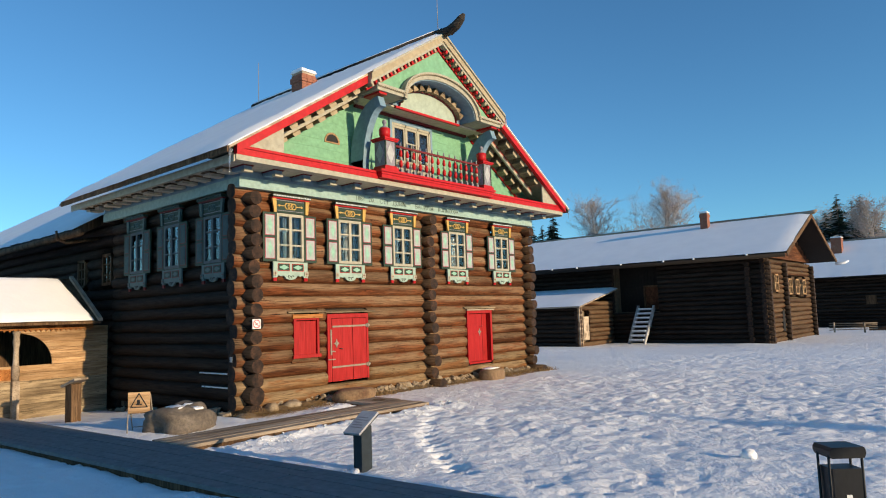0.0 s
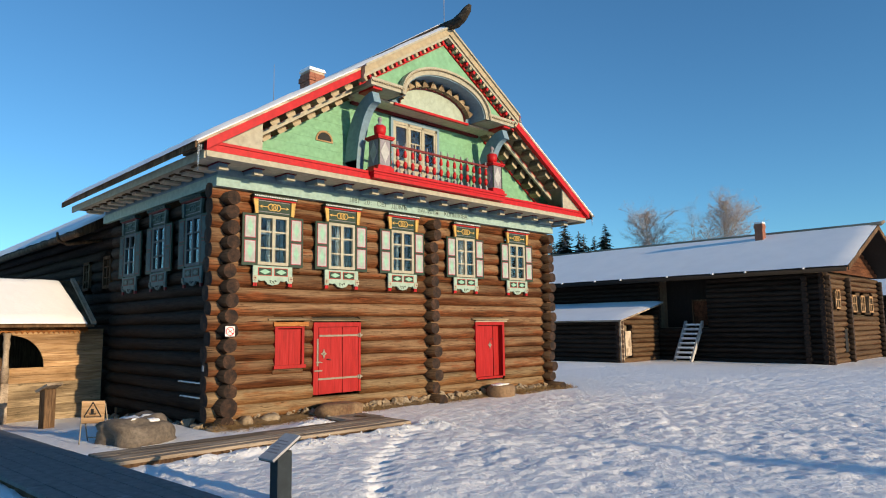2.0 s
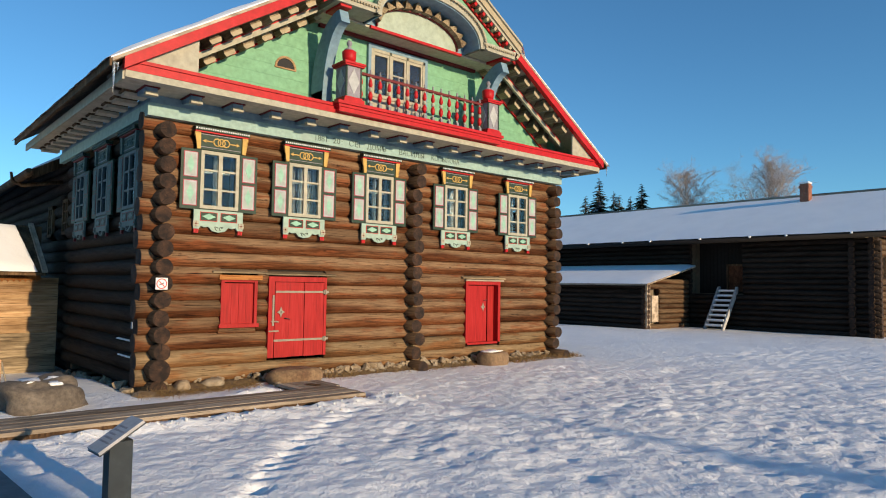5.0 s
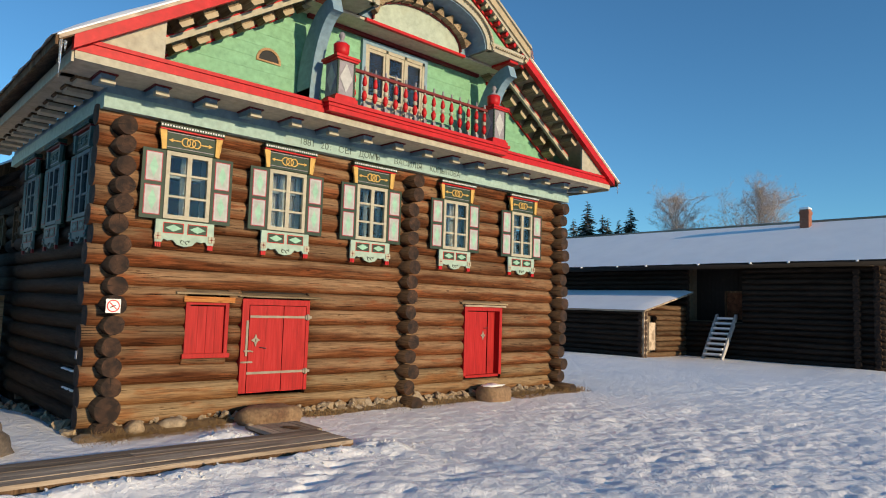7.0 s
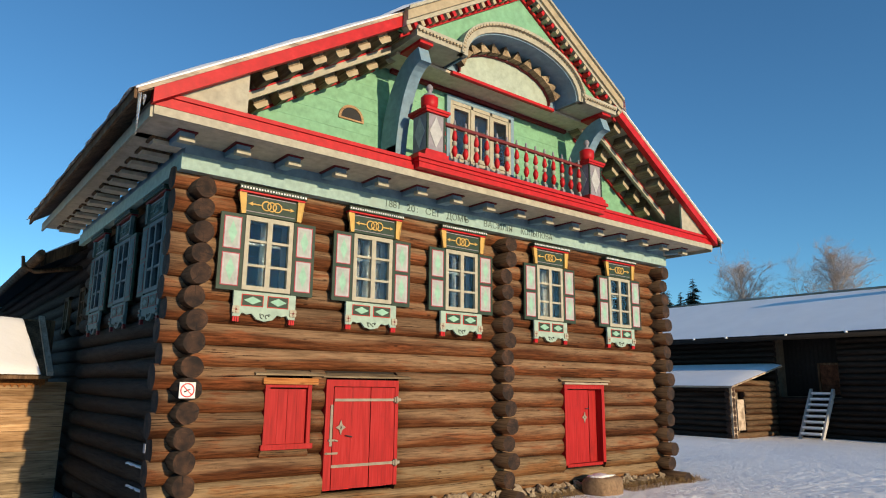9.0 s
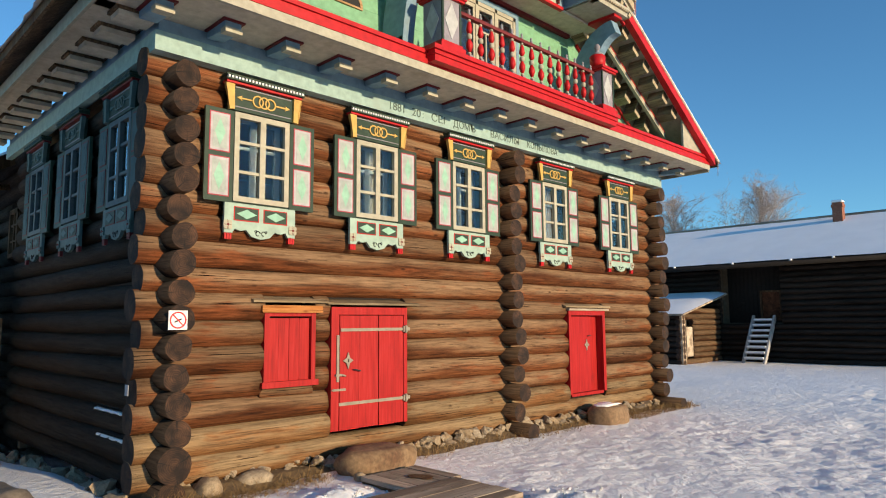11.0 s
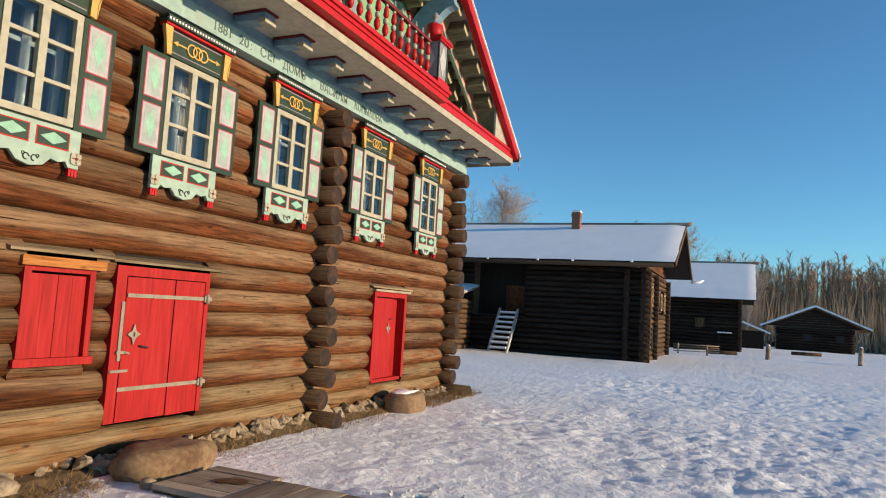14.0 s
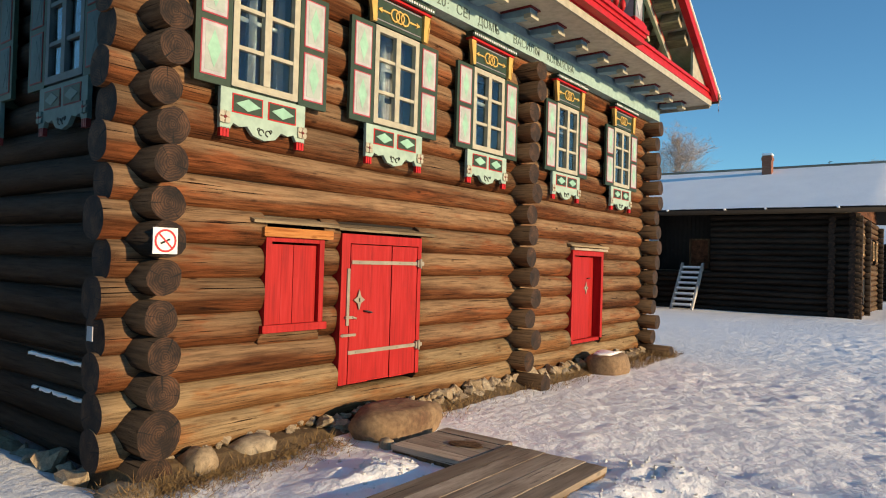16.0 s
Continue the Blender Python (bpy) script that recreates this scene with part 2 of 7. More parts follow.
TEAL = paint("frieze_paint", (0.31, 0.44, 0.40), (0.28, 0.36, 0.32), 0.65, 0.58)
BLUE = paint("grey_blue_paint", (0.20, 0.31, 0.38), (0.24, 0.3, 0.3), 0.65, 0.6)
DARK_GREEN = paint("bottle_green_paint", (0.026, 0.050, 0.032), (0.06, 0.055, 0.035), 0.55, 0.6)
GREY_V = paint("grey_violet_paint", (0.42, 0.41, 0.42), None, 0.6)
LILAC = paint("grey_lilac_paint", (0.27, 0.25, 0.27), (0.2, 0.18, 0.18), 0.6, 0.58)
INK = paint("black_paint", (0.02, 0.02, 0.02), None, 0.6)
LETTER = paint("faded_letter_paint", (0.10, 0.14, 0.12), (0.2, 0.27, 0.24), 0.7, 0.6)
FROSTED = paint("frosted_boards", (0.42, 0.41, 0.39), (0.7, 0.7, 0.71), 0.8, 0.52)
INNER = paint("inner_sash_paint", (0.11, 0.14, 0.15), (0.08, 0.10, 0.105), 0.6, 0.6)
SH_RED = paint("faded_red_line", (0.40, 0.055, 0.075), None, 0.6)
# the same old logs in a lighter colour for sunlit end walls
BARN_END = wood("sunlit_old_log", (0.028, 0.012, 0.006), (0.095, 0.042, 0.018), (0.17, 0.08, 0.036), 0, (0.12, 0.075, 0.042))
BOARD_Y = wood("grey_porch_boards", (0.13, 0.10, 0.065), (0.27, 0.21, 0.13), (0.40, 0.32, 0.21), 1, None)
PORCH_Y = wood("honey_porch_boards", (0.28, 0.165, 0.08), (0.45, 0.29, 0.15), (0.58, 0.41, 0.25), 1, None)
BOARD_FROST = paint("frosted_walk_boards", (0.205, 0.205, 0.20), (0.42, 0.42, 0.43), 0.85, 0.66)
# wood coloured near-black to hold the shade of eaves, seams and recesses
SHADE_WOOD = paint("shade_black_wood", (0.018, 0.014, 0.011), (0.03, 0.024, 0.02), 0.8, 0.6)
GABLE_BROWN = wood("red_brown_boards", (0.05, 0.02, 0.010), (0.12, 0.05, 0.025), (0.20, 0.09, 0.045), 1, None)
# teal side-window paints, also darkened to carry the shade of that wall
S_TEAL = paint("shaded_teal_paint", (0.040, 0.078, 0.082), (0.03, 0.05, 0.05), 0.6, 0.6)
S_PALE = paint("shaded_grey_mint", (0.10, 0.155, 0.145), (0.08, 0.12, 0.11), 0.65, 0.58)
S_SASH = paint("shaded_sash_paint", (0.085, 0.105, 0.11), (0.08, 0.09, 0.09), 0.6, 0.6)
SHUTTER_PANEL = paint("shutter_panel_paint", (0.36, 0.40, 0.365), (0.33, 0.40, 0.35), 0.6, 0.55)
PALEST = paint("pale_panel_paint", (0.44, 0.44, 0.42), (0.4, 0.4, 0.39), 0.6, 0.6)
WHITE = paint("white_enamel", (0.78, 0.78, 0.76), None, 0.4)
SIGN_RED = paint("sign_red", (0.62, 0.03, 0.04), None, 0.4)
IRON = paint("grey_iron", (0.30, 0.26, 0.20), (0.18, 0.13, 0.09), 0.55, 0.55)
DARK_METAL = paint("dark_steel", (0.028, 0.036, 0.042), (0.05, 0.05, 0.05), 0.45, 0.6)
PLASTIC = paint("black_plastic", (0.018, 0.02, 0.023), None, 0.4)
BRICK = stone("old_brick", (0.30, 0.10, 0.06), (0.40, 0.17, 0.10), 9.0, (0.28, 0.13, 0.08))
STONE = stone("field_stone", (0.22, 0.165, 0.11), (0.52, 0.43, 0.30), 4.0, (0.32, 0.22, 0.12))
EARTH = stone("bare_earth", (0.045, 0.028, 0.014), (0.25, 0.165, 0.075), 9.0, (0.16, 0.10, 0.05))
BOULDER = stone("boulder", (0.12, 0.058, 0.030), (0.34, 0.225, 0.12), 3.2, (0.25, 0.16, 0.09))
GREY_BOULDER = stone("grey_boulder", (0.085, 0.065, 0.048), (0.24, 0.195, 0.15), 3.4, (0.15, 0.12, 0.09))
SNOW = snow_material("snow", 0.0, 0.062)
SNOW_ROOF = snow_material("roof_snow", 0.0, 0.015)
GLASS = glass_pane("window_glass")
CURTAIN = paint("lace_cloth", (0.17, 0.175, 0.17), None, 0.9)
ROOM = paint("room_wall", (0.20, 0.15, 0.10), None, 0.9)
GRASS = paint("dry_grass", (0.25, 0.16, 0.07), (0.14, 0.085, 0.04), 0.9, 0.5)
NEEDLES = paint("spruce_needles", (0.022, 0.045, 0.026), (0.05, 0.07, 0.05), 0.8, 0.6)
FROST = paint("frosted_needles", (0.33, 0.37, 0.38), (0.1, 0.13, 0.11), 0.8, 0.55)
BARK = paint("grey_bark", (0.20, 0.155, 0.115), (0.32, 0.28, 0.23), 0.9, 0.55)
# twig brown lightened so the colour carries the distance haze
HAZY_TWIG = paint("twigs", (0.40, 0.285, 0.19), (0.45, 0.36, 0.27), 0.9, 0.6)
RIME = paint("rimed_twigs", (0.42, 0.35, 0.31), (0.55, 0.50, 0.47), 0.9, 0.55)
BIRCH = paint("birch_bark", (0.48, 0.43, 0.37), (0.14, 0.12, 0.1), 0.85, 0.58)
ICE, _n, _l, _b = material("icicle_ice", 0.08)
_b.inputs["Base Color"].default_value = (0.85, 0.9, 0.95, 1)
_b.inputs["Transmission Weight"].default_value = 0.85


# ---- mesh helpers ----
class Mesh:
    """Collects solids: each adds vertices and faces, with a slot for its material."""

    def __init__(self):
        self.v, self.f, self.s, self.smooth = [], [], [], []

    def add(self, verts, faces, slot=0, smooth=False):
        o = len(self.v)
        self.v += [tuple(p) for p in verts]
        self.f += [tuple(i + o for i in f) for f in faces]
        self.s += [slot] * len(faces)
        self.smooth += [smooth] * len(faces)
        return self

    def box(self, x0, x1, y0, y1, z0, z1, slot=0, m=None, bevel=0.0):
        if bevel:
            return self.prism([(x0 + bevel, z0), (x1 - bevel, z0), (x1, z0 + bevel), (x1, z1 - bevel), (x1 - bevel, z1), (x0 + bevel, z1), (x0, z1 - bevel), (x0, z0 + bevel)], y0, y1, slot, m)
        p = [(x, y, z) for x in (x0, x1) for y in (y0, y1) for z in (z0, z1)]
        if m is not None:
            p = [m @ Vector(q) for q in p]
        return self.add(p, [(0, 1, 3, 2), (4, 6, 7, 5), (0, 4, 5, 1), (2, 3, 7, 6), (0, 2, 6, 4), (1, 5, 7, 3)], slot)

    def prism(self, poly, y0, y1, slot=0, m=None, smooth=False):
        """A polygon in x and z, counterclockwise, from y0 to y1."""
        n = len(poly)
        p = [(x, y0, z) for x, z in poly] + [(x, y1, z) for x, z in poly]
        if m is not None:
            p = [m @ Vector(q) for q in p]
        f = [tuple(range(n)), tuple(range(2 * n - 1, n - 1, -1))]
        self.add(p, f, slot)
        o = len(self.v) - 2 * n
        self.f += [(o + i, o + n + i, o + n + (i + 1) % n, o + (i + 1) % n) for i in range(n)]
        self.s += [slot] * n
        self.smooth += [smooth] * n
        return self

    def band(self, inner, outer, y0, y1, slot=0):
        """A strip between two lines of equal length in x and z, from y0 to y1."""
        for i in range(len(inner) - 1):
            self.prism([inner[i], inner[i + 1], outer[i + 1], outer[i]], y0, y1, slot)
        return self

    def tube(self, points, radii, sides=8, slot=0, smooth=True, caps=True):
        """A round bar along points."""
        rings = []
        for i, p in enumerate(points):
            p = Vector(p)
            d = Vector(points[min(i + 1, len(points) - 1)]) - Vector(points[max(i - 1, 0)])
            d.normalize()
            a = d.orthogonal().normalized() if abs(d.z) > 0.9 else Vector((0, 0, 1)).cross(d).normalized()
            b = d.cross(a)
            rings.append([p + (a * math.cos(k * math.tau / sides) + b * math.sin(k * math.tau / sides)) * radii[i] for k in range(sides)])
        v = [q for r in rings for q in r]
        f = []
        for i in range(len(rings) - 1):
            for k in range(sides):
                j = (k + 1) % sides
                f.append((i * sides + k, i * sides + j, (i + 1) * sides + j, (i + 1) * sides + k))
        self.add(v, f, slot, smooth)
        if caps:
            o = len(self.v) - len(v)
            self.f += [tuple(o + k for k in reversed(range(sides))), tuple(o + len(v) - sides + k for k in range(sides))]
            self.s += [slot] * 2
            self.smooth += [False] * 2
        return self

    def lathe(self, cx, cy, profile, sides=10, slot=0):
        """A turned upright: profile is (radius, z)."""
        return self.tube([(cx, cy, z + i * 1e-5) for i, (r, z) in enumerate(profile)], [r for r, z in profile], sides, slot)

    def data(self, name, mats):
        me = bpy.data.meshes.new(name)
        me.from_pydata(self.v, [], self.f)
        for m in mats if isinstance(mats, (list, tuple)) else [mats]:
            me.materials.append(m)
        me.polygons.foreach_set("material_index", self.s)
        me.polygons.foreach_set("use_smooth", self.smooth)
        me.update()
        return me


def part(name, mesh, mats, parent, label="", at=None):
    ob = new(name, mesh.data(name, mats) if isinstance(mesh, Mesh) else mesh)
    ob.parent = parent
    if at is not None:
        ob.matrix_basis = at
    return tagged(ob, label)


def thing(name, m, label, category, group="", kind=""):
    ob = new(name)
    ob.empty_display_size = 0.2
    ob.matrix_basis = m
    return tagged(ob, label, category, group, kind)


def solid(name, mesh, mats, label, category, kind="", group="", at=None):
    ob = new(name, mesh.data(name, mats))
    if at is not None:
        ob.matrix_basis = at
    return tagged(ob, label, category, group, kind)


def log_mesh(name, length, r, mats, seed, sides=14, r2=None, flat=1.0, step=0.45):
    """A hewn round log along local x from 0 to length, slightly uneven, with sawn ends."""
    rg = random.Random(seed)
    n = max(3, int(length / step) + 2)
    ph = [rg.uniform(0, 6.28) for _ in range(6)]
    v, f, s, sm = [], [], [], []
    r2 = r2 or r
    for i in range(n):
        x = length * i / (n - 1)
        bow = (0.012 * math.sin(x * 1.1 + ph[0]), 0.010 * math.sin(x * 0.9 + ph[1]))
        for k in range(sides):
            a = math.tau * k / sides
            q = (r + (r2 - r) * i / (n - 1)) * (1 + 0.035 * math.sin(2 * a + ph[2] + x * 0.5) + 0.022 * math.sin(5 * a + ph[3] + x * 1.3) + 0.02 * math.sin(x * 2.9 + ph[4]) * math.sin(x * 1.3 + ph[5]) + rg.uniform(-0.014, 0.014))
            ca, sa = math.cos(a), math.sin(a)
            v.append((x, bow[0] + q * math.copysign(abs(ca) ** flat, ca), bow[1] + q * math.copysign(abs(sa) ** flat, sa)))
    for i in range(n - 1):
        for k in range(sides):
            j = (k + 1) % sides
            f.append((i * sides + k, (i + 1) * sides + k, (i + 1) * sides + j, i * sides + j))
            s.append(0)
            sm.append(True)
    v += [(rg.uniform(-0.01, 0.0), 0, 0), (length + rg.uniform(0.0, 0.01), 0, 0)]
    for k in range(sides):
        j = (k + 1) % sides
        f += [(len(v) - 2, k, j), (len(v) - 1, (n - 1) * sides + j, (n - 1) * sides + k)]
        s += [1, 1]
        sm += [False, False]
    m = Mesh()
    m.v, m.f, m.s, m.smooth = v, f, s, sm
    return m.data(name, mats)


# ---- ground ----
def smooth(a, b, x):
    t = np.clip((x - a) / (b - a), 0, 1)
    return t * t * (3 - 2 * t)


LATTICE = np.random.RandomState(7).rand(256, 256)


def value_noise(x, y):
    xi, yi = np.floor(x).astype(int), np.floor(y).astype(int)
    fx, fy = x - xi, y - yi
    fx, fy = fx * fx * (3 - 2 * fx), fy * fy * (3 - 2 * fy)
    g = lambda i, j: LATTICE[i % 256, j % 256]
    return (g(xi, yi) * (1 - fx) + g(xi + 1, yi) * fx) * (1 - fy) + (g(xi, yi + 1) * (1 - fx) + g(xi + 1, yi + 1) * fx) * fy - 0.5


def lie(x, y):
    """The broad lie of the land."""
    x, y = np.asarray(x, float), np.asarray(y, float)
    z = -0.30 * smooth(16, 36, y) - 0.25 * smooth(-12.5, -17, x) * (1 - smooth(9, 16, y))
    return z - 0.5 * smooth(60, 110, y) + 0.3 * smooth(90, 260, y)


_tr = random.Random(33)
TRACK = []
for _k in range(30):
    _t = _k / 29
    _cx, _cy = -8.0 + 3.15 * _t, 8.9 - 4.6 * _t + 1.6 * _t * _t
    TRACK.append((_cx + (0.06 if _k % 2 else -0.06) + _tr.gauss(0, 0.02), _cy + _tr.gauss(0, 0.03)))


def height(x, y):
    x, y = np.asarray(x, float), np.asarray(y, float)
    z = lie(x, y)
    near = np.exp(-((x + 6) ** 2 + (y - 10) ** 2) / 900.0)
    open_snow = smooth(-10.4, -9.2, x)
    z = z + 0.05 * value_noise(x * 0.55, y * 0.55)
    z = z + near * (0.02 + 0.02 * open_snow) * value_noise(x * 1.7 + 9, y * 1.7 + 3)
    patch = 0.35 + 0.9 * (value_noise(x * 0.35 + 77, y * 0.35 + 5) + 0.5)
    z = z + near * (0.014 + 0.008 * open_snow) * patch * value_noise(x * 4.9 + 3, y * 4.4)
    z = z + near * (0.012 + 0.027 * open_snow) * patch * value_noise(x * 9.7 + 31, y * 9.1 + 8)
    z = z + near * (0.004 + 0.017 * open_snow) * patch * value_noise(x * 15.7 + 13, y * 14.9 + 2)
    foot = value_noise(x * 4.1 + 40, y * 4.1 + 11)
    z = z - near * 0.022 * smooth(0.27, 0.36, foot) * open_snow
    # loose snow thrown up along the plank walk and beside the doorstep
    ridge = np.exp(-((x + 8.47) / 0.17) ** 2) * smooth(4.9, 5.6, y) * smooth(10.4, 9.8, y)
    ridge = ridge + 1.2 * np.exp(-((x + 8.4) / 0.5) ** 2 - ((y - 9.9) / 0.22) ** 2) + 1.5 * np.exp(-((x + 10.0) / 0.34) ** 2 - ((y - 8.45) / 0.42) ** 2)
    ridge = ridge + 0.6 * np.exp(-((x + 9.76) / 0.14) ** 2) * smooth(5.2, 6.0, y) * smooth(8.6, 8.0, y)
    rough_ = value_noise(x * 7.3 + 51, y * 6.7 + 17) + 0.8 * value_noise(x * 15.1 + 5, y * 14.3 + 27)
    z = z + ridge * (0.055 + 0.075 * rough_)
    for fx, fy in TRACK:
        z = z - 0.075 * np.exp(-(((x - fx) / 0.075) ** 2 + ((y - fy) / 0.09) ** 2) ** 2)
    under_house = smooth(-11.0, -11.6, x) * smooth(6.9, 7.5, y) * smooth(17.2, 16.6, y)
    return z - 0.25 * under_house


def line_coords(segments):
    out = []
    for a, b, step in segments:
        out += list(np.arange(a, b, step))
    return np.array(out + [segments[-1][1]])


gx = line_coords([(-900, -300, 60), (-300, -100, 20), (-100, -40, 4), (-40, -18, 0.6), (-18, -11, 0.16), (-11, 1.5, 0.062), (1.5, 8, 0.3), (8, 40, 2.5), (40, 200, 20), (200, 900, 70)])
gy = line_coords([(-600, -100, 50), (-100, -12, 8), (-12, 2.5, 0.5), (2.5, 16, 0.062), (16, 26, 0.13), (26, 45, 0.35), (45, 110, 2.5), (110, 400, 15), (400, 1500, 100)])
GX, GY = np.meshgrid(gx, gy)
GZ = height(GX, GY)
nx, ny = len(gx), len(gy)
me = bpy.data.meshes.new("ground")
verts = np.stack([GX, GY, GZ], -1).reshape(-1, 3)
ii, jj = np.meshgrid(np.arange(nx - 1), np.arange(ny - 1))
q = (jj * nx + ii).reshape(-1)
faces = np.stack([q, q + 1, q + nx + 1, q + nx], -1)
me.from_pydata(verts.tolist(), [], faces.tolist())
me.polygons.foreach_set("use_smooth", [True] * len(faces))
me.materials.append(SNOW)
ground = tagged(new("ground", me), "trampled snow with footprints over open ground", "snow", "", "structure")


def gz(x, y):
    return float(height(np.array([x]), np.array([y]))[0])


# ---- log house: walls ----
XF = -11.27                       # crest of the front wall's logs
R = 0.146                         # log radius
COURSE = 0.269
YL, YM, YR = 7.36, 12.42, 16.84   # side walls and partition, log centres
XC = XF - R                       # front wall, log centres
XEND = -11.03                     # ends of the side walls' logs
XBACK = -16.6
FRONT = pose(0, 0, 0, 0, 0, 90)   # local x along +y, local -y outwards


def along_y(x, y, z):
    return pose(x, y, z, 0, 0, 90)


WINS = [8.27, 9.87, 11.54, 13.59, 15.57]
SIDE_WINS = [-12.22, -13.88, -15.52]
W_HALF, W_Z0, W_Z1 = 0.33, 2.92, 3.88
HATCH = (8.38, 9.03, 0.95, 1.82)
DOOR = (9.24, 10.41, 0.40, 1.83)
DOOR2 = (13.97, 15.06, 0.44, 1.82)


def spans(a, b, z, cuts):
    """What is left of the run a to b at height z once the openings are cut out."""
    out, pos = [], a
    for c0, c1, z0, z1 in sorted(cuts):
        if z0 - 0.08 < z < z1 + 0.08:
            out.append((pos, c0))
            pos = c1
    return out + [(pos, b)]


wall_front = thing("wall_front", pose(0, 0, 0), "front wall of brown weathered round logs", "log wall", "", "structure")
cuts = [(w - 0.40, w + 0.40, W_Z0 - 0.02, W_Z1 + 0.03) for w in WINS] + [HATCH, DOOR, DOOR2]
seed = 100
for i in range(16):
    z = 0.205 + COURSE * i
    r = R + 0.006 * math.sin(i * 2.3)
    for a, b in spans(7.06 + 0.03 * math.sin(i * 2.9), 17.08 + 0.04 * math.sin(i * 1.9), z, cuts):
        seed += 1
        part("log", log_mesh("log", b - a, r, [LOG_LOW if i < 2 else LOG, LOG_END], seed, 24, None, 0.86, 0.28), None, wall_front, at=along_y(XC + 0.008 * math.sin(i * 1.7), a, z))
# near-black strips that close the seams between the courses and paint in their shade
ck = Mesh()
for i in range(15):
    z = 0.205 + COURSE * (i + 0.5)
    for a, b in spans(7.4, 16.8, z, cuts):
        ck.box(XC - 0.06, XC + 0.032, a, b, z - 0.03, z + 0.03)
part("moss_chinking", ck, SHADE_WOOD, wall_front, "near-black strips for the shade in the log seams")

wall_left = thing("wall_left", pose(0, 0, 0), "shaded side wall of dark round logs with projecting ends", "log wall", "", "structure")
cuts_l = [(w - 0.40, w + 0.40, W_Z0 - 0.02, W_Z1 + 0.03) for w in SIDE_WINS]
rg = random.Random(4)
for i in range(16):
    z = 0.07 + COURSE * i
    xe = XEND + rg.uniform(-0.05, 0.05)
    if i == 1:
        xe += 0.05
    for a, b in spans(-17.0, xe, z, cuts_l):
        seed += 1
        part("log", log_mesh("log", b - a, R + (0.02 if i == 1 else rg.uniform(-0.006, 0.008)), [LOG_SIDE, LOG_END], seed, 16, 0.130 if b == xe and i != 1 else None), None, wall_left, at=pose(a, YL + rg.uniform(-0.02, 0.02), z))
# seam strips of the side wall, near-black for the shade between logs
ck = Mesh()
for i in range(15):
    z = 0.07 + COURSE * (i + 0.5)
    for a, b in spans(-16.6, -11.5, z, cuts_l):
        ck.box(a, b, YL - 0.032, YL + 0.06, z - 0.03, z + 0.03)
part("moss_chinking", ck, SHADE_WOOD, wall_left, "near-black strips for the shade in the log seams")

for nm, yy, far in (("wall_partition", YM, -13.0), ("wall_right", YR, -17.0)):
    w = thing(nm, pose(0, 0, 0), "cross wall of dark logs whose sawn ends project", "log wall", "", "structure")
    for i in range(16):
        z = 0.07 + COURSE * i
        xe = XEND + 0.02 + rg.uniform(-0.05, 0.04)
        if i == 0:
            xe = -10.72 if nm == "wall_right" else -10.80
        seed += 1
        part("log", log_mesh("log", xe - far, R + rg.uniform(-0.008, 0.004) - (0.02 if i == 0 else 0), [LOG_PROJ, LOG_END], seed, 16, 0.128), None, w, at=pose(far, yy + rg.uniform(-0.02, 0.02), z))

bk = Mesh().box(-16.75, -16.6, YL, YR, -0.2, 4.4)
solid("wall_back", bk, ROOM, "plain board wall behind the front rooms", "wall", "structure")
fl = Mesh().box(-16.6, -11.5, YL, YR, 2.05, 2.2).box(-16.6, -11.45, YL, YR, 4.42, 4.5)
solid("floor_upper", fl, ROOM, "plain plank floor and ceiling of the rooms", "floor", "structure")

# ---- windows with carved casings ----
def diamond(cx, cz, w, h):
    return [(cx - w, cz), (cx, cz - h), (cx + w, cz), (cx, cz + h)]


def ring(mesh, cx, cz, r0, r1, y0, y1, slot=0, n=20, a0=0.0, a1=math.tau):
    pi = [(cx + r0 * math.cos(a0 + (a1 - a0) * k / n), cz + r0 * math.sin(a0 + (a1 - a0) * k / n)) for k in range(n + 1)]
    po = [(cx + r1 * math.cos(a0 + (a1 - a0) * k / n), cz + r1 * math.sin(a0 + (a1 - a0) * k / n)) for k in range(n + 1)]
    for k in range(n):
        mesh.prism([pi[k], po[k], po[k + 1], pi[k + 1]], y0, y1, slot)
    return mesh


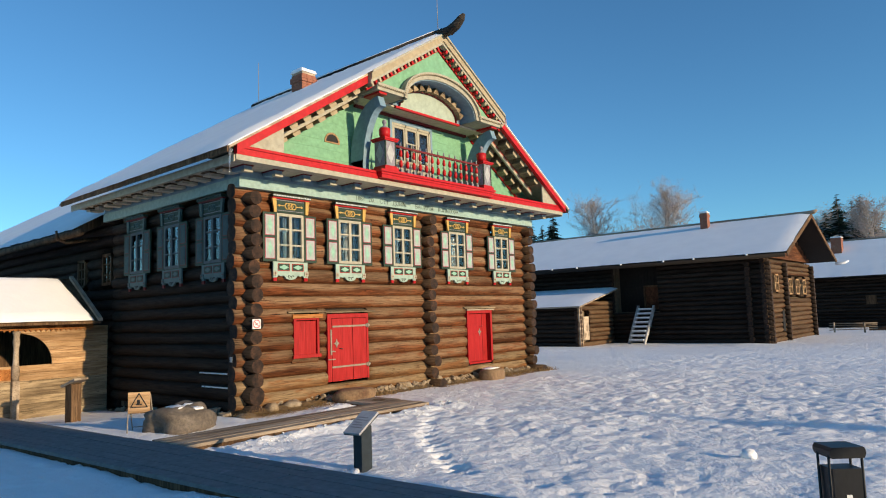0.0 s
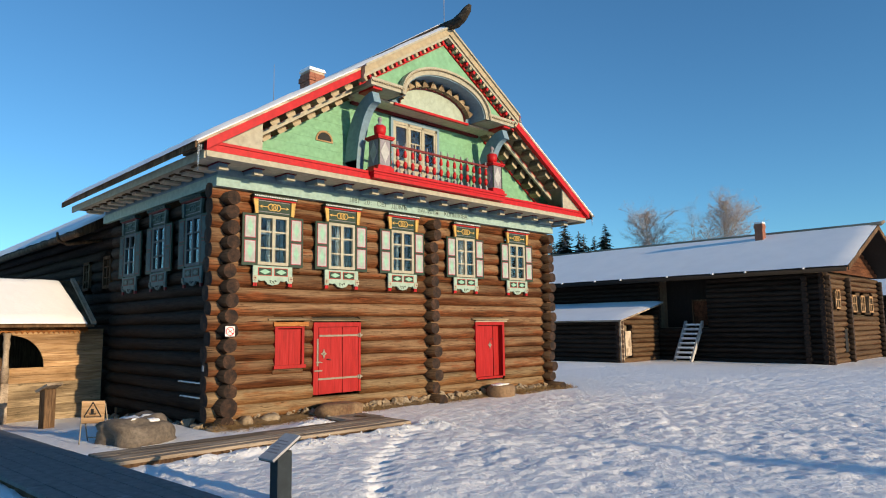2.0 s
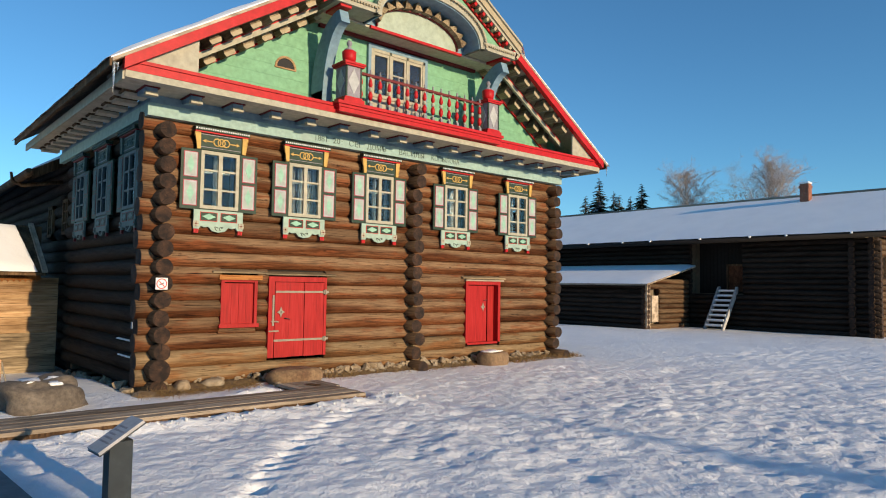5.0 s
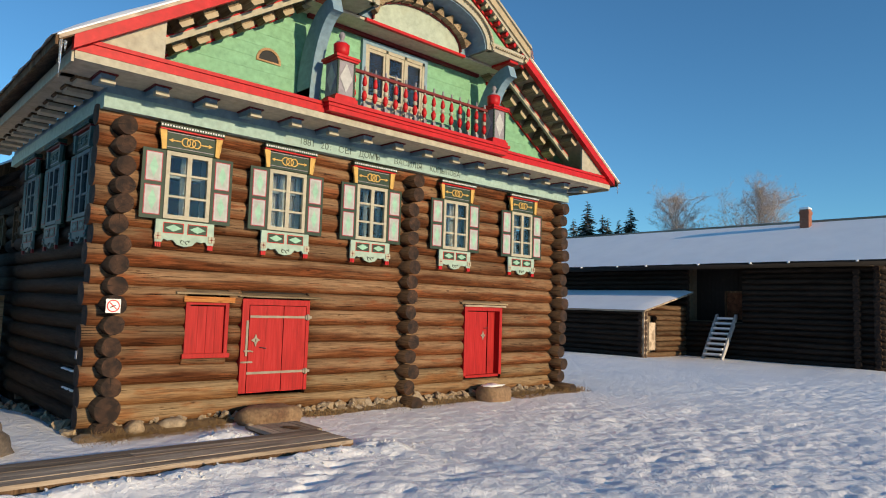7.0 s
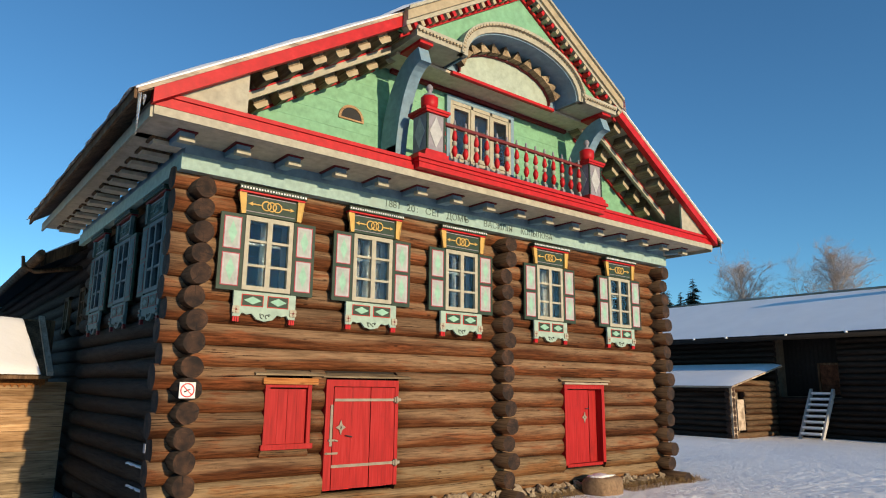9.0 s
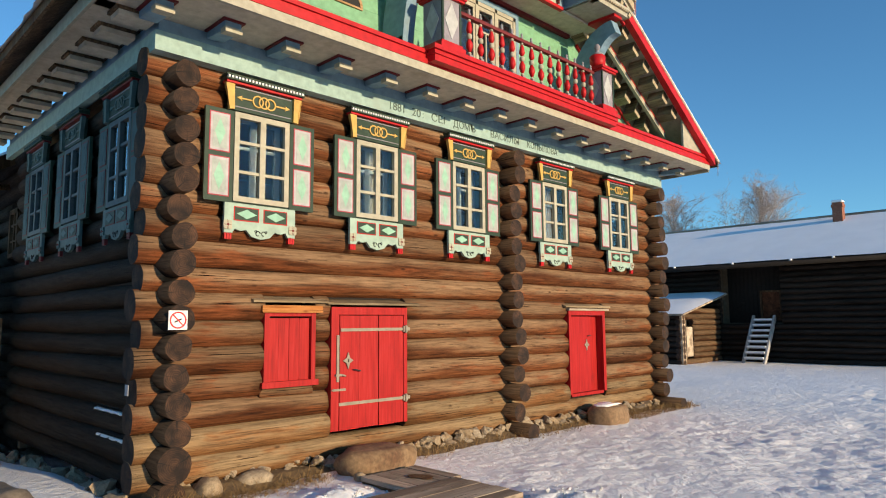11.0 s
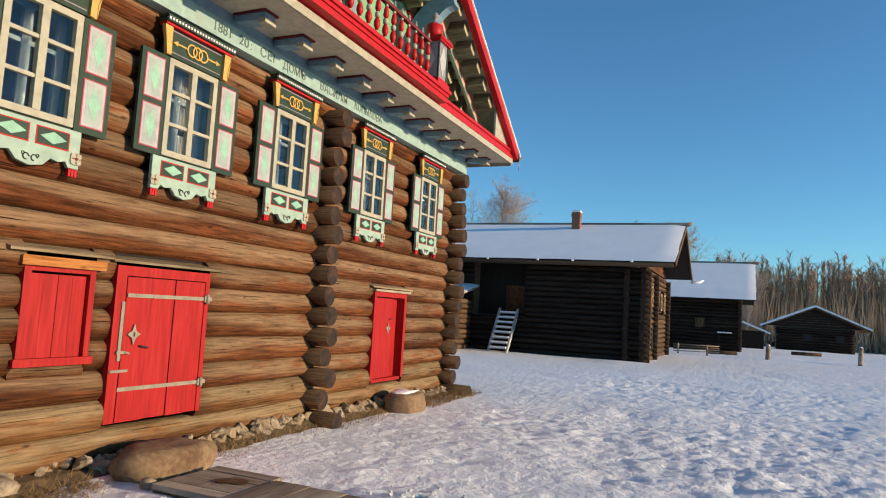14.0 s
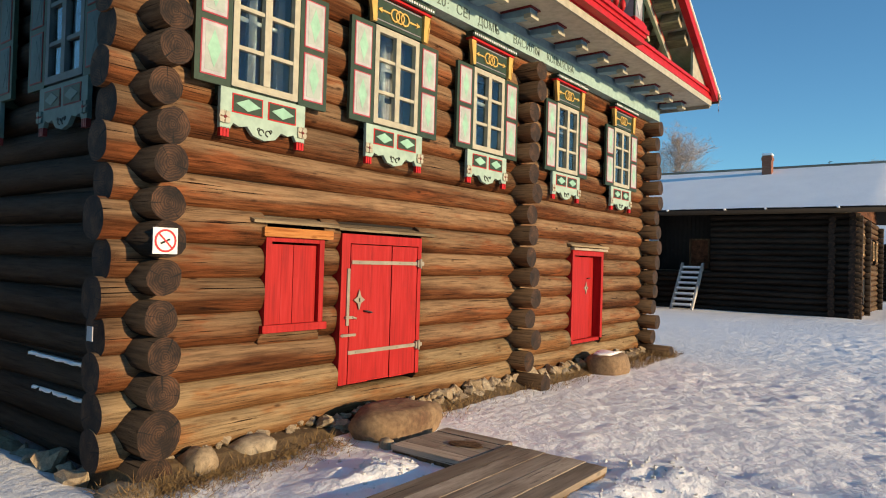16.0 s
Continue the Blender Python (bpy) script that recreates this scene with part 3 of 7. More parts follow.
def make_window(name, m, curtain, label, shaded=False):
    """A six-pane window: cream sash, two painted shutters, carved cornice and apron. Origin at the sash's foot, local -y outwards."""
    win = thing(name, m, label, "window", "", "structure")
    # shaded picks the paints darkened for the side wall's shade
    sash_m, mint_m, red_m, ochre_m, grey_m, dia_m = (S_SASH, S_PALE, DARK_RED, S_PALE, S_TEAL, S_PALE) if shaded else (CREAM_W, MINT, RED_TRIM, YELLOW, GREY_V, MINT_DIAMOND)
    hw, hh = W_HALF, W_Z1 - W_Z0
    reveal = Mesh()
    for a, b, c, d in ((-0.40, -hw, 0, hh), (hw, 0.40, 0, hh), (-0.40, 0.40, -0.06, 0), (-0.40, 0.40, hh, hh + 0.06)):
        reveal.box(a, b, -0.02, 0.26, c, d)
    part("window_box", reveal, DARK_GREEN, win, "dark painted window box")
    fr = Mesh()
    t = 0.058
    fr.box(-hw, hw, -0.05, 0.0, 0, t, bevel=0.006).box(-hw, hw, -0.05, 0.0, hh - t, hh, bevel=0.006)
    fr.box(-hw, -hw + t, -0.05, 0.0, t, hh - t).box(hw - t, hw, -0.05, 0.0, t, hh - t)
    fr.box(-0.034, 0.034, -0.056, -0.004, t, hh - t)
    for k in (1, 2):
        zz = hh * k / 3
        fr.box(-hw + t, -0.034, -0.045, -0.006, zz - 0.016, zz + 0.016).box(0.034, hw - t, -0.045, -0.006, zz - 0.016, zz + 0.016)
    part("sash", fr, sash_m, win, "cream painted sash with glazing bars")
    for sx in (-1, 1):
        for k in range(3):
            z0, z1 = max(t, hh * k / 3 + 0.012), min(hh - t, hh * (k + 1) / 3 - 0.012)
            x0, x1 = sorted((sx * 0.03, sx * (hw - t + 0.004)))
            p = part("pane", Mesh().box(x0, x1, -0.020, -0.016, z0, z1), GLASS, win)
            p.visible_shadow = False
    inner = Mesh()
    inner.box(-hw, -hw + 0.07, 0.16, 0.20, 0, hh).box(hw - 0.07, hw, 0.16, 0.20, 0, hh).box(-0.04, 0.04, 0.16, 0.20, 0, hh).box(-hw, hw, 0.16, 0.20, 0, 0.06)
    inner.box(-hw, hw, 0.165, 0.195, hh * 0.64, hh * 0.68).box(-hw, hw, 0.16, 0.20, hh - 0.05, hh)
    part("inner_sash", inner, INNER, win, "grey-blue inner winter sash")
    if curtain:
        c = Mesh()
        n = 26
        for lo, hi in ((0.03, hh * 0.33), (hh * 0.4, hh * 0.98)) if curtain == 1 else ((0.03, hh * 0.97),):
            for sx in (-1, 1):
                pts = [(sx * (0.05 + (hw - 0.10) * k / n), 0.235 + 0.012 * math.sin(k * 1.3)) for k in range(n + 1)]
                for k in range(n):
                    (xa, ya), (xb, yb) = pts[k], pts[k + 1]
                    dz = 0.015 * math.sin(k * 0.9)
                    c.add([(xa, ya, lo + dz), (xb, yb, lo + dz), (xb, yb, hi), (xa, ya, hi), (xa, ya + 0.004, lo + dz), (xb, yb + 0.004, lo + dz), (xb, yb + 0.004, hi), (xa, ya + 0.004, hi)],
                          [(0, 1, 2, 3), (7, 6, 5, 4), (0, 4, 5, 1), (3, 2, 6, 7)])
        part("curtain", c, CURTAIN, win, "white lace curtain")
    for sx in (-1, 1):
        x0, x1 = sorted((sx * (hw + 0.008), sx * (hw + 0.325)))
        lean = pose(0, 0, 0)
        sh = Mesh()
        sh.box(x0, x1, -0.048, -0.012, -0.02, hh + 0.0, bevel=0.005)
        shutter = part("shutter", sh, DARK_GREEN, win, "dark green shutter with two mint panels", lean)
        for z0, z1 in ((0.035, hh / 2 - 0.03), (hh / 2 + 0.02, hh - 0.045)):
            a, b = x0 + 0.045, x1 - 0.045
            p = Mesh()
            p.box(a, b, -0.053, -0.046, z0, z1, 0)
            p.box(a + 0.011, b - 0.011, -0.055, -0.046, z0 + 0.011, z1 - 0.011, 1)
            p.box(a + 0.036, b - 0.036, -0.057, -0.046, z0 + 0.036, z1 - 0.036, 2)
            p.prism(diamond((a + b) / 2, (z0 + z1) / 2, (b - a) / 2 - 0.055, (z1 - z0) / 2 - 0.06), -0.0585, -0.046, 3)
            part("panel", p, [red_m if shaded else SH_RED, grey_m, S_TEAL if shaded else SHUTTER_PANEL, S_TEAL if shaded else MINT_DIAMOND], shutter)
    # cornice
    z0 = hh + 0.015
    board = Mesh().box(-0.40, 0.40, -0.05, -0.005, z0, z0 + 0.27)
    cornice = part("cornice", board, DARK_GREEN, win, "dark green window head with ochre rings and arrows")
    o = Mesh()
    o.box(-0.34, 0.34, -0.055, -0.045, z0 + 0.245, z0 + 0.257, 1).box(-0.34, 0.34, -0.055, -0.045, z0 + 0.035, z0 + 0.045, 1)
    for cx in (-0.075, 0.0, 0.075):
        ring(o, cx, z0 + 0.14, 0.052, 0.068, -0.064 - 0.002 * abs(cx) * 10, -0.048)
    for sx in (-1, 1):
        x0, x1 = sorted((sx * 0.14, sx * 0.27))
        o.box(x0, x1, -0.062, -0.048, z0 + 0.132, z0 + 0.148)
        o.prism([(sx * 0.32, z0 + 0.14), (sx * 0.26, z0 + 0.14 + sx * 0.028), (sx * 0.27, z0 + 0.14), (sx * 0.26, z0 + 0.14 - sx * 0.028)], -0.062, -0.048)
    part("ring_ornament", o, [ochre_m, LILAC], cornice, "three linked ochre rings with arrows")
    for sx in (-1, 1):
        prof = [(sx * 0.355, z0), (sx * 0.415, z0 - 0.01), (sx * 0.420, z0 + 0.12), (sx * 0.455, z0 + 0.22), (sx * 0.46, z0 + 0.27), (sx * 0.36, z0 + 0.27)]
        if sx < 0:
            prof = prof[::-1]
        part("console", Mesh().prism(prof, -0.085, -0.045).prism([(p[0] * 0.985 + sx * 0.006, p[1]) for p in prof[1:5]], -0.092, -0.08), ochre_m, cornice, "ochre side console")
    crown = Mesh()
    crown.box(-0.455, 0.455, -0.10, -0.005, z0 + 0.272, z0 + 0.298, 0).box(-0.47, 0.47, -0.13, -0.005, z0 + 0.298, z0 + 0.315, 2)
    crown.box(-0.475, 0.475, -0.135, -0.005, z0 + 0.340, z0 + 0.358, 2)
    for k in range(24):
        x = -0.465 + 0.93 * (k + 0.5) / 24
        crown.box(x - 0.011, x + 0.011, -0.132, -0.02, z0 + 0.314, z0 + 0.341, 1)
    crown.box(-0.46, 0.46, -0.10, -0.005, z0 + 0.314, z0 + 0.341, 2)
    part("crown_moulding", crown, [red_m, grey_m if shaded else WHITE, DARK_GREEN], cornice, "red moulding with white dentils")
    # apron
    low = [(0.42, -0.34), (0.33, -0.34), (0.30, -0.29), (0.24, -0.31), (0.17, -0.295), (0.11, -0.36), (0.0, -0.385), (-0.11, -0.36), (-0.17, -0.295), (-0.24, -0.31), (-0.30, -0.29), (-0.33, -0.34), (-0.42, -0.34)]
    ap = Mesh()
    top = [(x, -0.02) for x, z in low]
    ap.band(low, top, -0.045, -0.01)
    apron = part("apron", ap, mint_m, win, "pale mint carved apron with scalloped foot")
    for sx in (-1, 1):
        cx = sx * 0.172
        p = Mesh()
        p.box(cx - 0.145, cx + 0.145, -0.050, -0.04, -0.205, -0.055, 0)
        p.box(cx - 0.135, cx + 0.135, -0.053, -0.04, -0.195, -0.065, 1)
        p.prism(diamond(cx, -0.13, 0.115, 0.05), -0.058, -0.04, 2)
        part("apron_panel", p, [red_m, DARK_GREEN, dia_m], apron, "dark panel with a mint diamond")
        rosette = Mesh()
        rosette.prism([(sx * 0.385 + 0.048 * math.cos(k * math.tau / 12), -0.255 + 0.048 * math.sin(k * math.tau / 12)) for k in range(12)], -0.055, -0.04)
        for k in range(4):
            a = k * math.pi / 2
            rosette.prism([(sx * 0.385 + 0.034 * math.cos(a + d) * f, -0.255 + 0.034 * math.sin(a + d) * f) for d, f in ((-0.2, 0.5), (0, 1.5), (0.2, 0.5))], -0.0565, -0.04, 1)
        for k in range(4):
            a = math.pi / 4 + k * math.pi / 2
            rosette.prism([(sx * 0.385 + 0.052 * math.cos(a + d) * f, -0.255 + 0.052 * math.sin(a + d) * f) for d, f in ((-0.62, 0.25), (-0.55, 0.95), (0, 1.2), (0.55, 0.95), (0.62, 0.25))], -0.062, -0.04)
        rosette.prism([(sx * 0.385 + 0.014 * math.cos(k * math.tau / 8), -0.255 + 0.014 * math.sin(k * math.tau / 8)) for k in range(8)], -0.066, -0.04, 1)
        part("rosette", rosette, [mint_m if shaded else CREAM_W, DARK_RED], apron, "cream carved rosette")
        tassel = Mesh()
        for k in (-1, 0, 1):
            tassel.box(sx * 0.375 + k * 0.028 - 0.011, sx * 0.375 + k * 0.028 + 0.011, -0.045, -0.01, -0.405, -0.335)
        part("tassel", tassel, red_m, apron, "three red pendant pegs")
    scroll = Mesh()
    for sx in (-1, 1):
        ring(scroll, sx * 0.034, -0.322, 0.020, 0.029, -0.051, -0.04, 0, 12, 0, 4.7 if sx > 0 else 5.0)
        ring(scroll, sx * 0.060, -0.300, 0.008, 0.015, -0.051, -0.04, 0, 8)
    part("scroll", scroll, INK, apron, "black painted scroll")
    return win


WL = "six-pane window with mint and dark green shutters and carved ochre head"
for k, w in enumerate(WINS):
    make_window("window_%d" % (k + 1), pose(XF + 0.035, w, W_Z0, 0, 0, 90), 1 if k == 1 else (2 if k == 3 else 0), WL + (", lace curtain inside" if k in (1, 3) else ""))
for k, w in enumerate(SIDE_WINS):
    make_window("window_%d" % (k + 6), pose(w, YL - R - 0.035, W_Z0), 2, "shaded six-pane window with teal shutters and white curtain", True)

# ---- doors in the ground floor ----
def boards(mesh, a, b, y0, y1, z0, z1, n, gap=0.004, slot=0):
    w = (b - a) / n
    for k in range(n):
        mesh.box(a + k * w + gap / 2, a + (k + 1) * w - gap / 2, y0 + 0.002 * (k % 2), y1, z0, z1, slot)


def strap(parent, x0, x1, z, m=IRON):
    s = Mesh().box(x0, x1, -0.030, -0.018, z - 0.018, z + 0.018, bevel=0.003)
    for k in range(5):
        x = x0 + (x1 - x0) * (k + 0.5) / 5
        s.tube([(x, -0.030, z), (x, -0.036, z)], [0.008, 0.006], 6)
    s.box(x1 - 0.02, x1 + 0.05, -0.045, -0.015, z - 0.035, z + 0.035)
    s.tube([(x1 + 0.015, -0.05, z - 0.05), (x1 + 0.015, -0.05, z + 0.05)], [0.014, 0.014], 8)
    s.box(x1 + 0.04, x1 + 0.10, -0.03, -0.01, z - 0.02, z + 0.02)
    part("strap_hinge", s, m, parent, "grey iron strap hinge")


def lock_plate(parent, x, z, y=-0.03):
    pts = []
    for k in range(8):
        r = 0.10 if k % 2 == 0 else 0.045
        pts.append((x + 0.75 * r * math.cos(k * math.pi / 4), z + r * math.sin(k * math.pi / 4)))
    p = Mesh().prism(pts, y - 0.006, y + 0.004)
    p.box(x - 0.008, x + 0.008, y - 0.009, y - 0.004, z - 0.02, z + 0.02, 1)
    part("lock_plate", p, [IRON, INK], parent, "star-shaped iron lock plate")


y0, y1, z0, z1 = DOOR
door_1 = thing("door_1", pose(XF, y0, z0, 0, 0, 90), "closed red plank door with iron strap hinges", "door", "", "structure")
W, H = y1 - y0, z1 - z0
fr = Mesh().box(0, 0.11, -0.02, 0.22, 0, H, bevel=0.004).box(W - 0.055, W, -0.02, 0.22, 0, H, bevel=0.004).box(0.11, W - 0.055, -0.02, 0.22, H - 0.09, H, bevel=0.004)
part("door_frame", fr, RED, door_1, "red painted door frame")
for k, (a, b) in enumerate(((0.125, 0.40), (0.404, 0.70), (0.712, 0.95), (0.954, W - 0.06))):
    part("plank", Mesh().box(a, b, -0.016 + 0.003 * (k % 2), 0.03, 0.004 * (k % 2), H - 0.10, bevel=0.003), RED, door_1)
strap(door_1, 0.13, W - 0.06, H - 0.27)
strap(door_1, 0.11, W - 0.06, 0.30)
lock_plate(door_1, 0.235, 0.80)
bolt = Mesh().box(0.07, 0.105, -0.034, -0.018, 0.56, 1.10, bevel=0.004).box(0.05, 0.14, -0.05, -0.02, 0.625, 0.65).tube([(0.13, -0.045, 0.64), (0.19, -0.045, 0.625)], [0.012, 0.010], 8).box(0.03, 0.20, -0.034, -0.018, 0.455, 0.48)
bolt.prism([(0.00, 0.468), (0.035, 0.45), (0.035, 0.486)], -0.034, -0.02)
part("bolt", bolt, IRON, door_1, "iron bolt and hasp")
part("door_pull", Mesh().tube([(0.31, -0.02, 0.69), (0.33, -0.05, 0.69), (0.40, -0.05, 0.675), (0.42, -0.02, 0.67)], [0.008] * 4, 6), DARK_METAL, door_1, "small dark handle")

y0, y1, z0, z1 = HATCH
door_2 = thing("hatch", pose(XF, y0, z0, 0, 0, 90), "closed red plank hatch beside the door", "hatch", "", "structure")
W, H = y1 - y0, z1 - z0
fr = Mesh().box(0, 0.06, -0.01, 0.2, 0.06, H - 0.06, bevel=0.004).box(W - 0.055, W, -0.01, 0.2, 0.06, H - 0.06, bevel=0.004).box(-0.03, W + 0.03, -0.035, 0.2, 0, 0.065, bevel=0.006).box(0.06, W - 0.055, -0.005, 0.2, H - 0.1, H - 0.06)
part("sill_packing", Mesh().box(-0.01, W + 0.01, 0.05, 0.2, -0.10, -0.002, bevel=0.01), LOG, door_2, "brown packing timber under the sill")
part("hatch_frame", fr, RED, door_2, "red painted hatch frame")
part("head_board", Mesh().box(-0.05, W + 0.07, -0.05, 0.15, H - 0.06, H + 0.02, bevel=0.008), NEW_WOOD, door_2, "orange fresh pine head board")
for k in range(4):
    a = 0.065 + (W - 0.125) * k / 4
    part("plank", Mesh().box(a + 0.002, a + (W - 0.125) / 4 - 0.002, 0.03 + 0.003 * (k % 2), 0.07, 0.065, H - 0.12, bevel=0.003), RED, door_2)

y0, y1, z0, z1 = DOOR2
door_3 = thing("door_2", pose(XF, y0, z0, 0, 0, 90), "red plank door standing ajar in a deep red frame", "door", "", "structure")
W, H = y1 - y0, z1 - z0
fr = Mesh().box(0, 0.07, -0.02, 0.28, 0, H - 0.08, bevel=0.004).box(W - 0.075, W, -0.02, 0.28, 0, H - 0.08, bevel=0.004).box(0, W, -0.02, 0.28, H - 0.08, H, bevel=0.004).box(0.07, W - 0.07, 0.0, 0.28, -0.04, 0.01)
part("door_frame", fr, RED, door_3, "red painted door frame")
part("head_board", Mesh().box(-0.03, W + 0.08, -0.06, 0.1, H, H + 0.035, bevel=0.006), BOARD, door_3, "weathered head board")
leaf = part("leaf", Mesh().box(0.0, 0.30, -0.02, 0.025, 0.02, H - 0.10, bevel=0.003).box(0.304, 0.62, -0.018, 0.025, 0.02, H - 0.10, bevel=0.003), RED, door_3, "red door leaf, ajar", pose(0.072, 0.035, 0, 0, 0, 2))
part("inner_jamb", Mesh().box(W - 0.28, W - 0.077, 0.12, 0.16, 0.01, H - 0.085), RED, door_3, "deeper red jamb board")
part("inner_dark", Mesh().box(0.05, W - 0.05, 0.30, 0.34, 0.0, H), BOARD_Z, door_3, "dark passage behind the door")
lock_plate(leaf, 0.50, 0.80, -0.024)
part("door_pull", Mesh().tube([(0.52, -0.02, 0.95), (0.53, -0.05, 0.95), (0.60, -0.05, 0.955), (0.61, -0.02, 0.955)], [0.008] * 4, 6), DARK_METAL, leaf)

# drip boards over the openings, notched into the wall
for nm, a, b, z in (("drip_board", 8.22, 9.17, 1.90), ("drip_board", 9.17, 10.6, 1.885), ("drip_board", 13.85, 15.2, 1.90)):
    d = Mesh().prism([(XF - 0.15, z + 0.05), (XF - 0.15, z + 0.02), (XF + 0.055, z - 0.03), (XF + 0.055, z - 0.005)], a, b)
    solid(nm, d, BOARD_Y, "grey weathered drip board above the opening", "board", "structure")

# ---- frieze, cornice and soffit ----
YC = 12.06
Y0, Y1 = 6.50, 17.62              # outer edges of the cornice
XO = -10.38
fz = Mesh().box(XF - 0.05, -11.13, 7.06, 17.12, 4.30, 4.50)
frieze = solid("frieze", fz, TEAL, "pale blue-green frieze board with painted inscription", "frieze", "structure")
fs = Mesh().box(-17.2, -11.325, 7.064, 7.15, 4.302, 4.498)
part("side_frieze", fs, TEAL, frieze)
part("bed_board", Mesh().box(-17.2, -11.16, 7.10, 17.08, 4.50, 4.64), BLUE, frieze, "dark blue board under the soffit")
part("side_frieze", Mesh().box(-17.2, -11.325, 17.05, 17.116, 4.302, 4.498), TEAL, frieze)


def lettering(text, y, width, parent, z=4.352, size=0.15):
    cu = bpy.data.curves.new("lettering", "FONT")
    cu.body, cu.size, cu.extrude = text, size, 0.002
    tmp = bpy.data.objects.new("lettering", cu)
    scene.collection.objects.link(tmp)
    bpy.context.view_layer.update()
    data = bpy.data.meshes.new_from_object(tmp.evaluated_get(bpy.context.evaluated_depsgraph_get()))
    bpy.data.objects.remove(tmp)
    wx = max((v.co.x for v in data.vertices), default=1.0)
    data.materials.clear()
    data.materials.append(LETTER)
    ob = new("lettering", data)
    ob.parent = parent
    ob.matrix_basis = pose(-11.127, y, z, 90, 0, 90) @ Matrix.Diagonal((width / wx, 1, 1, 1))


for text, y, w in (("1881", 9.99, 0.27), ("20", 10.39, 0.16), (":", 10.58, 0.02), ("СЕI", 10.74, 0.26), ("ДОМЪ", 11.16, 0.46), ("ВАСИЛIЯ", 11.94, 0.66), ("КОПЫЛОВА", 12.80, 0.80)):
    lettering(text, y, w, frieze)

so = Mesh()
so.box(-11.3, XO, Y0, Y1, 4.635, 4.66, 0)
soffit = solid("soffit", so, SOFFIT, "cream boarded soffit under the cornice", "soffit", "structure")
part("side_soffit", Mesh().box(-17.6, -11.13, Y0, 7.06, 4.635, 4.66), SOFFIT, soffit)
part("side_soffit", Mesh().box(-17.6, -11.13, 17.12, Y1, 4.635, 4.66), SOFFIT, soffit)
for k in range(16):
    y = 6.98 + (17.16 - 6.98) * k / 15
    prof = [(-11.12, 4.55), (-10.82, 4.530), (-10.72, 4.528), (-10.72, 4.616), (-11.12, 4.616)]
    bm = Mesh().prism(prof, y - 0.085, y + 0.085, 1).prism([(-10.80, 4.498), (-10.70, 4.500), (-10.70, 4.552), (-10.80, 4.552)], y - 0.09, y + 0.09, 0)
    bm.box(-11.12, -10.69, y - 0.115, y + 0.115, 4.616, 4.634, 2)
    part("bracket", bm, [CREAM_W, BLUE, DARK_RED], soffit, "stepped cornice bracket with cream end")
for k in range(13):
    x = -11.25 - 0.50 * k
    bm = Mesh().box(x - 0.11, x + 0.11, 6.72, 7.05, 4.55, 4.60, 1).box(x - 0.125, x + 0.125, 6.69, 7.05, 4.602, 4.633, 2)
    part("bracket", bm, [CREAM, SOFFIT, BOARD_Z], soffit, "stepped cornice bracket with cream end")

cor = Mesh()
cor.box(XO, XO + 0.035, Y0, Y1, 4.60, 4.70, 0)
cor.box(XO - 0.02, XO + 0.045, Y0 - 0.01, YC - 0.002, 4.70, 4.76, 1)
cor.box(XO - 0.02, XO + 0.045, YC + 0.002, Y1 + 0.01, 4.70, 4.76, 1)
cor.box(XO - 0.02, XO + 0.03, Y0 + 0.01, Y1 - 0.01, 4.76, 4.82, 1)
cor.box(XO - 0.02, XO + 0.055, Y0, Y1, 4.82, 4.87, 1)
cornice_front = solid("cornice_front", cor, [CREAM_W, RED_TRIM], "long red and cream cornice across the gable", "cornice", "structure")
part("side_fascia", Mesh().box(-17.65, XO, Y0 - 0.03, Y0, 4.57, 4.72), CREAM_W, cornice_front)
part("side_fascia", Mesh().box(-17.65, XO, Y1, Y1 + 0.03, 4.57, 4.72), CREAM_W, cornice_front)
part("deck", Mesh().box(-11.3, XO, Y0, Y1, 4.78, 4.82), BOARD, cornice_front, "boards over the cornice")

# ---- gable ----
EAVE_Y0, EAVE_Z, RIDGE_Z = 6.30, 4.74, 8.44
SL = (RIDGE_Z - EAVE_Z) / (YC - EAVE_Y0)


def rake(y):
    """Underside of the roof boards over the line y."""
    return RIDGE_Z - SL * abs(y - YC)


GW = -11.22
g = thing("wall_gable", pose(0, 0, 0), "green painted plank gable wall behind the balcony", "gable wall", "", "structure")
z = 4.80
while z < 6.62:
    h = 0.20
    poly = [(max(6.6, YC - (RIDGE_Z - z) / SL), z), (min(17.5, YC + (RIDGE_Z - z) / SL), z), (YC + (RIDGE_Z - z - h) / SL, z + h - 0.002), (YC - (RIDGE_Z - z - h) / SL, z + h - 0.002)]
    part("plank", Mesh().prism(poly, -GW, -GW + 0.04), GREEN, g, at=FRONT)
    z += h

# half-round attic window
aw = thing("attic_window", pose(GW + 0.003, 9.42, 5.585, 0, 0, 90) @ Matrix.Diagonal((0.86, 1, 0.86, 1)), "small half-round attic window with ochre frame", "window", "", "structure")
ring(am := Mesh(), 0, 0, 0.20, 0.245, -0.02, 0.0, 0, 16, 0, math.pi)
am.box(-0.245, 0.245, -0.02, 0.0, -0.03, 0.0, 0)
part("window_frame", am, PORCH_WOOD, aw)
# flat black half-disc paints in the darkness of the attic
gl = Mesh().prism([(0.2 * math.cos(math.pi * k / 14), 0.2 * math.sin(math.pi * k / 14)) for k in range(15)], -0.006, -0.001)
part("pane", gl, INK, aw, "black sheet standing in for the unlit attic")
# the same window on the other side of the balcony
copy_thing(aw, pose(GW + 0.003, 2 * YC - 9.42, 5.585, 0, 0, 90) @ Matrix.Diagonal((0.86, 1, 0.86, 1))).name = "attic_window.001"

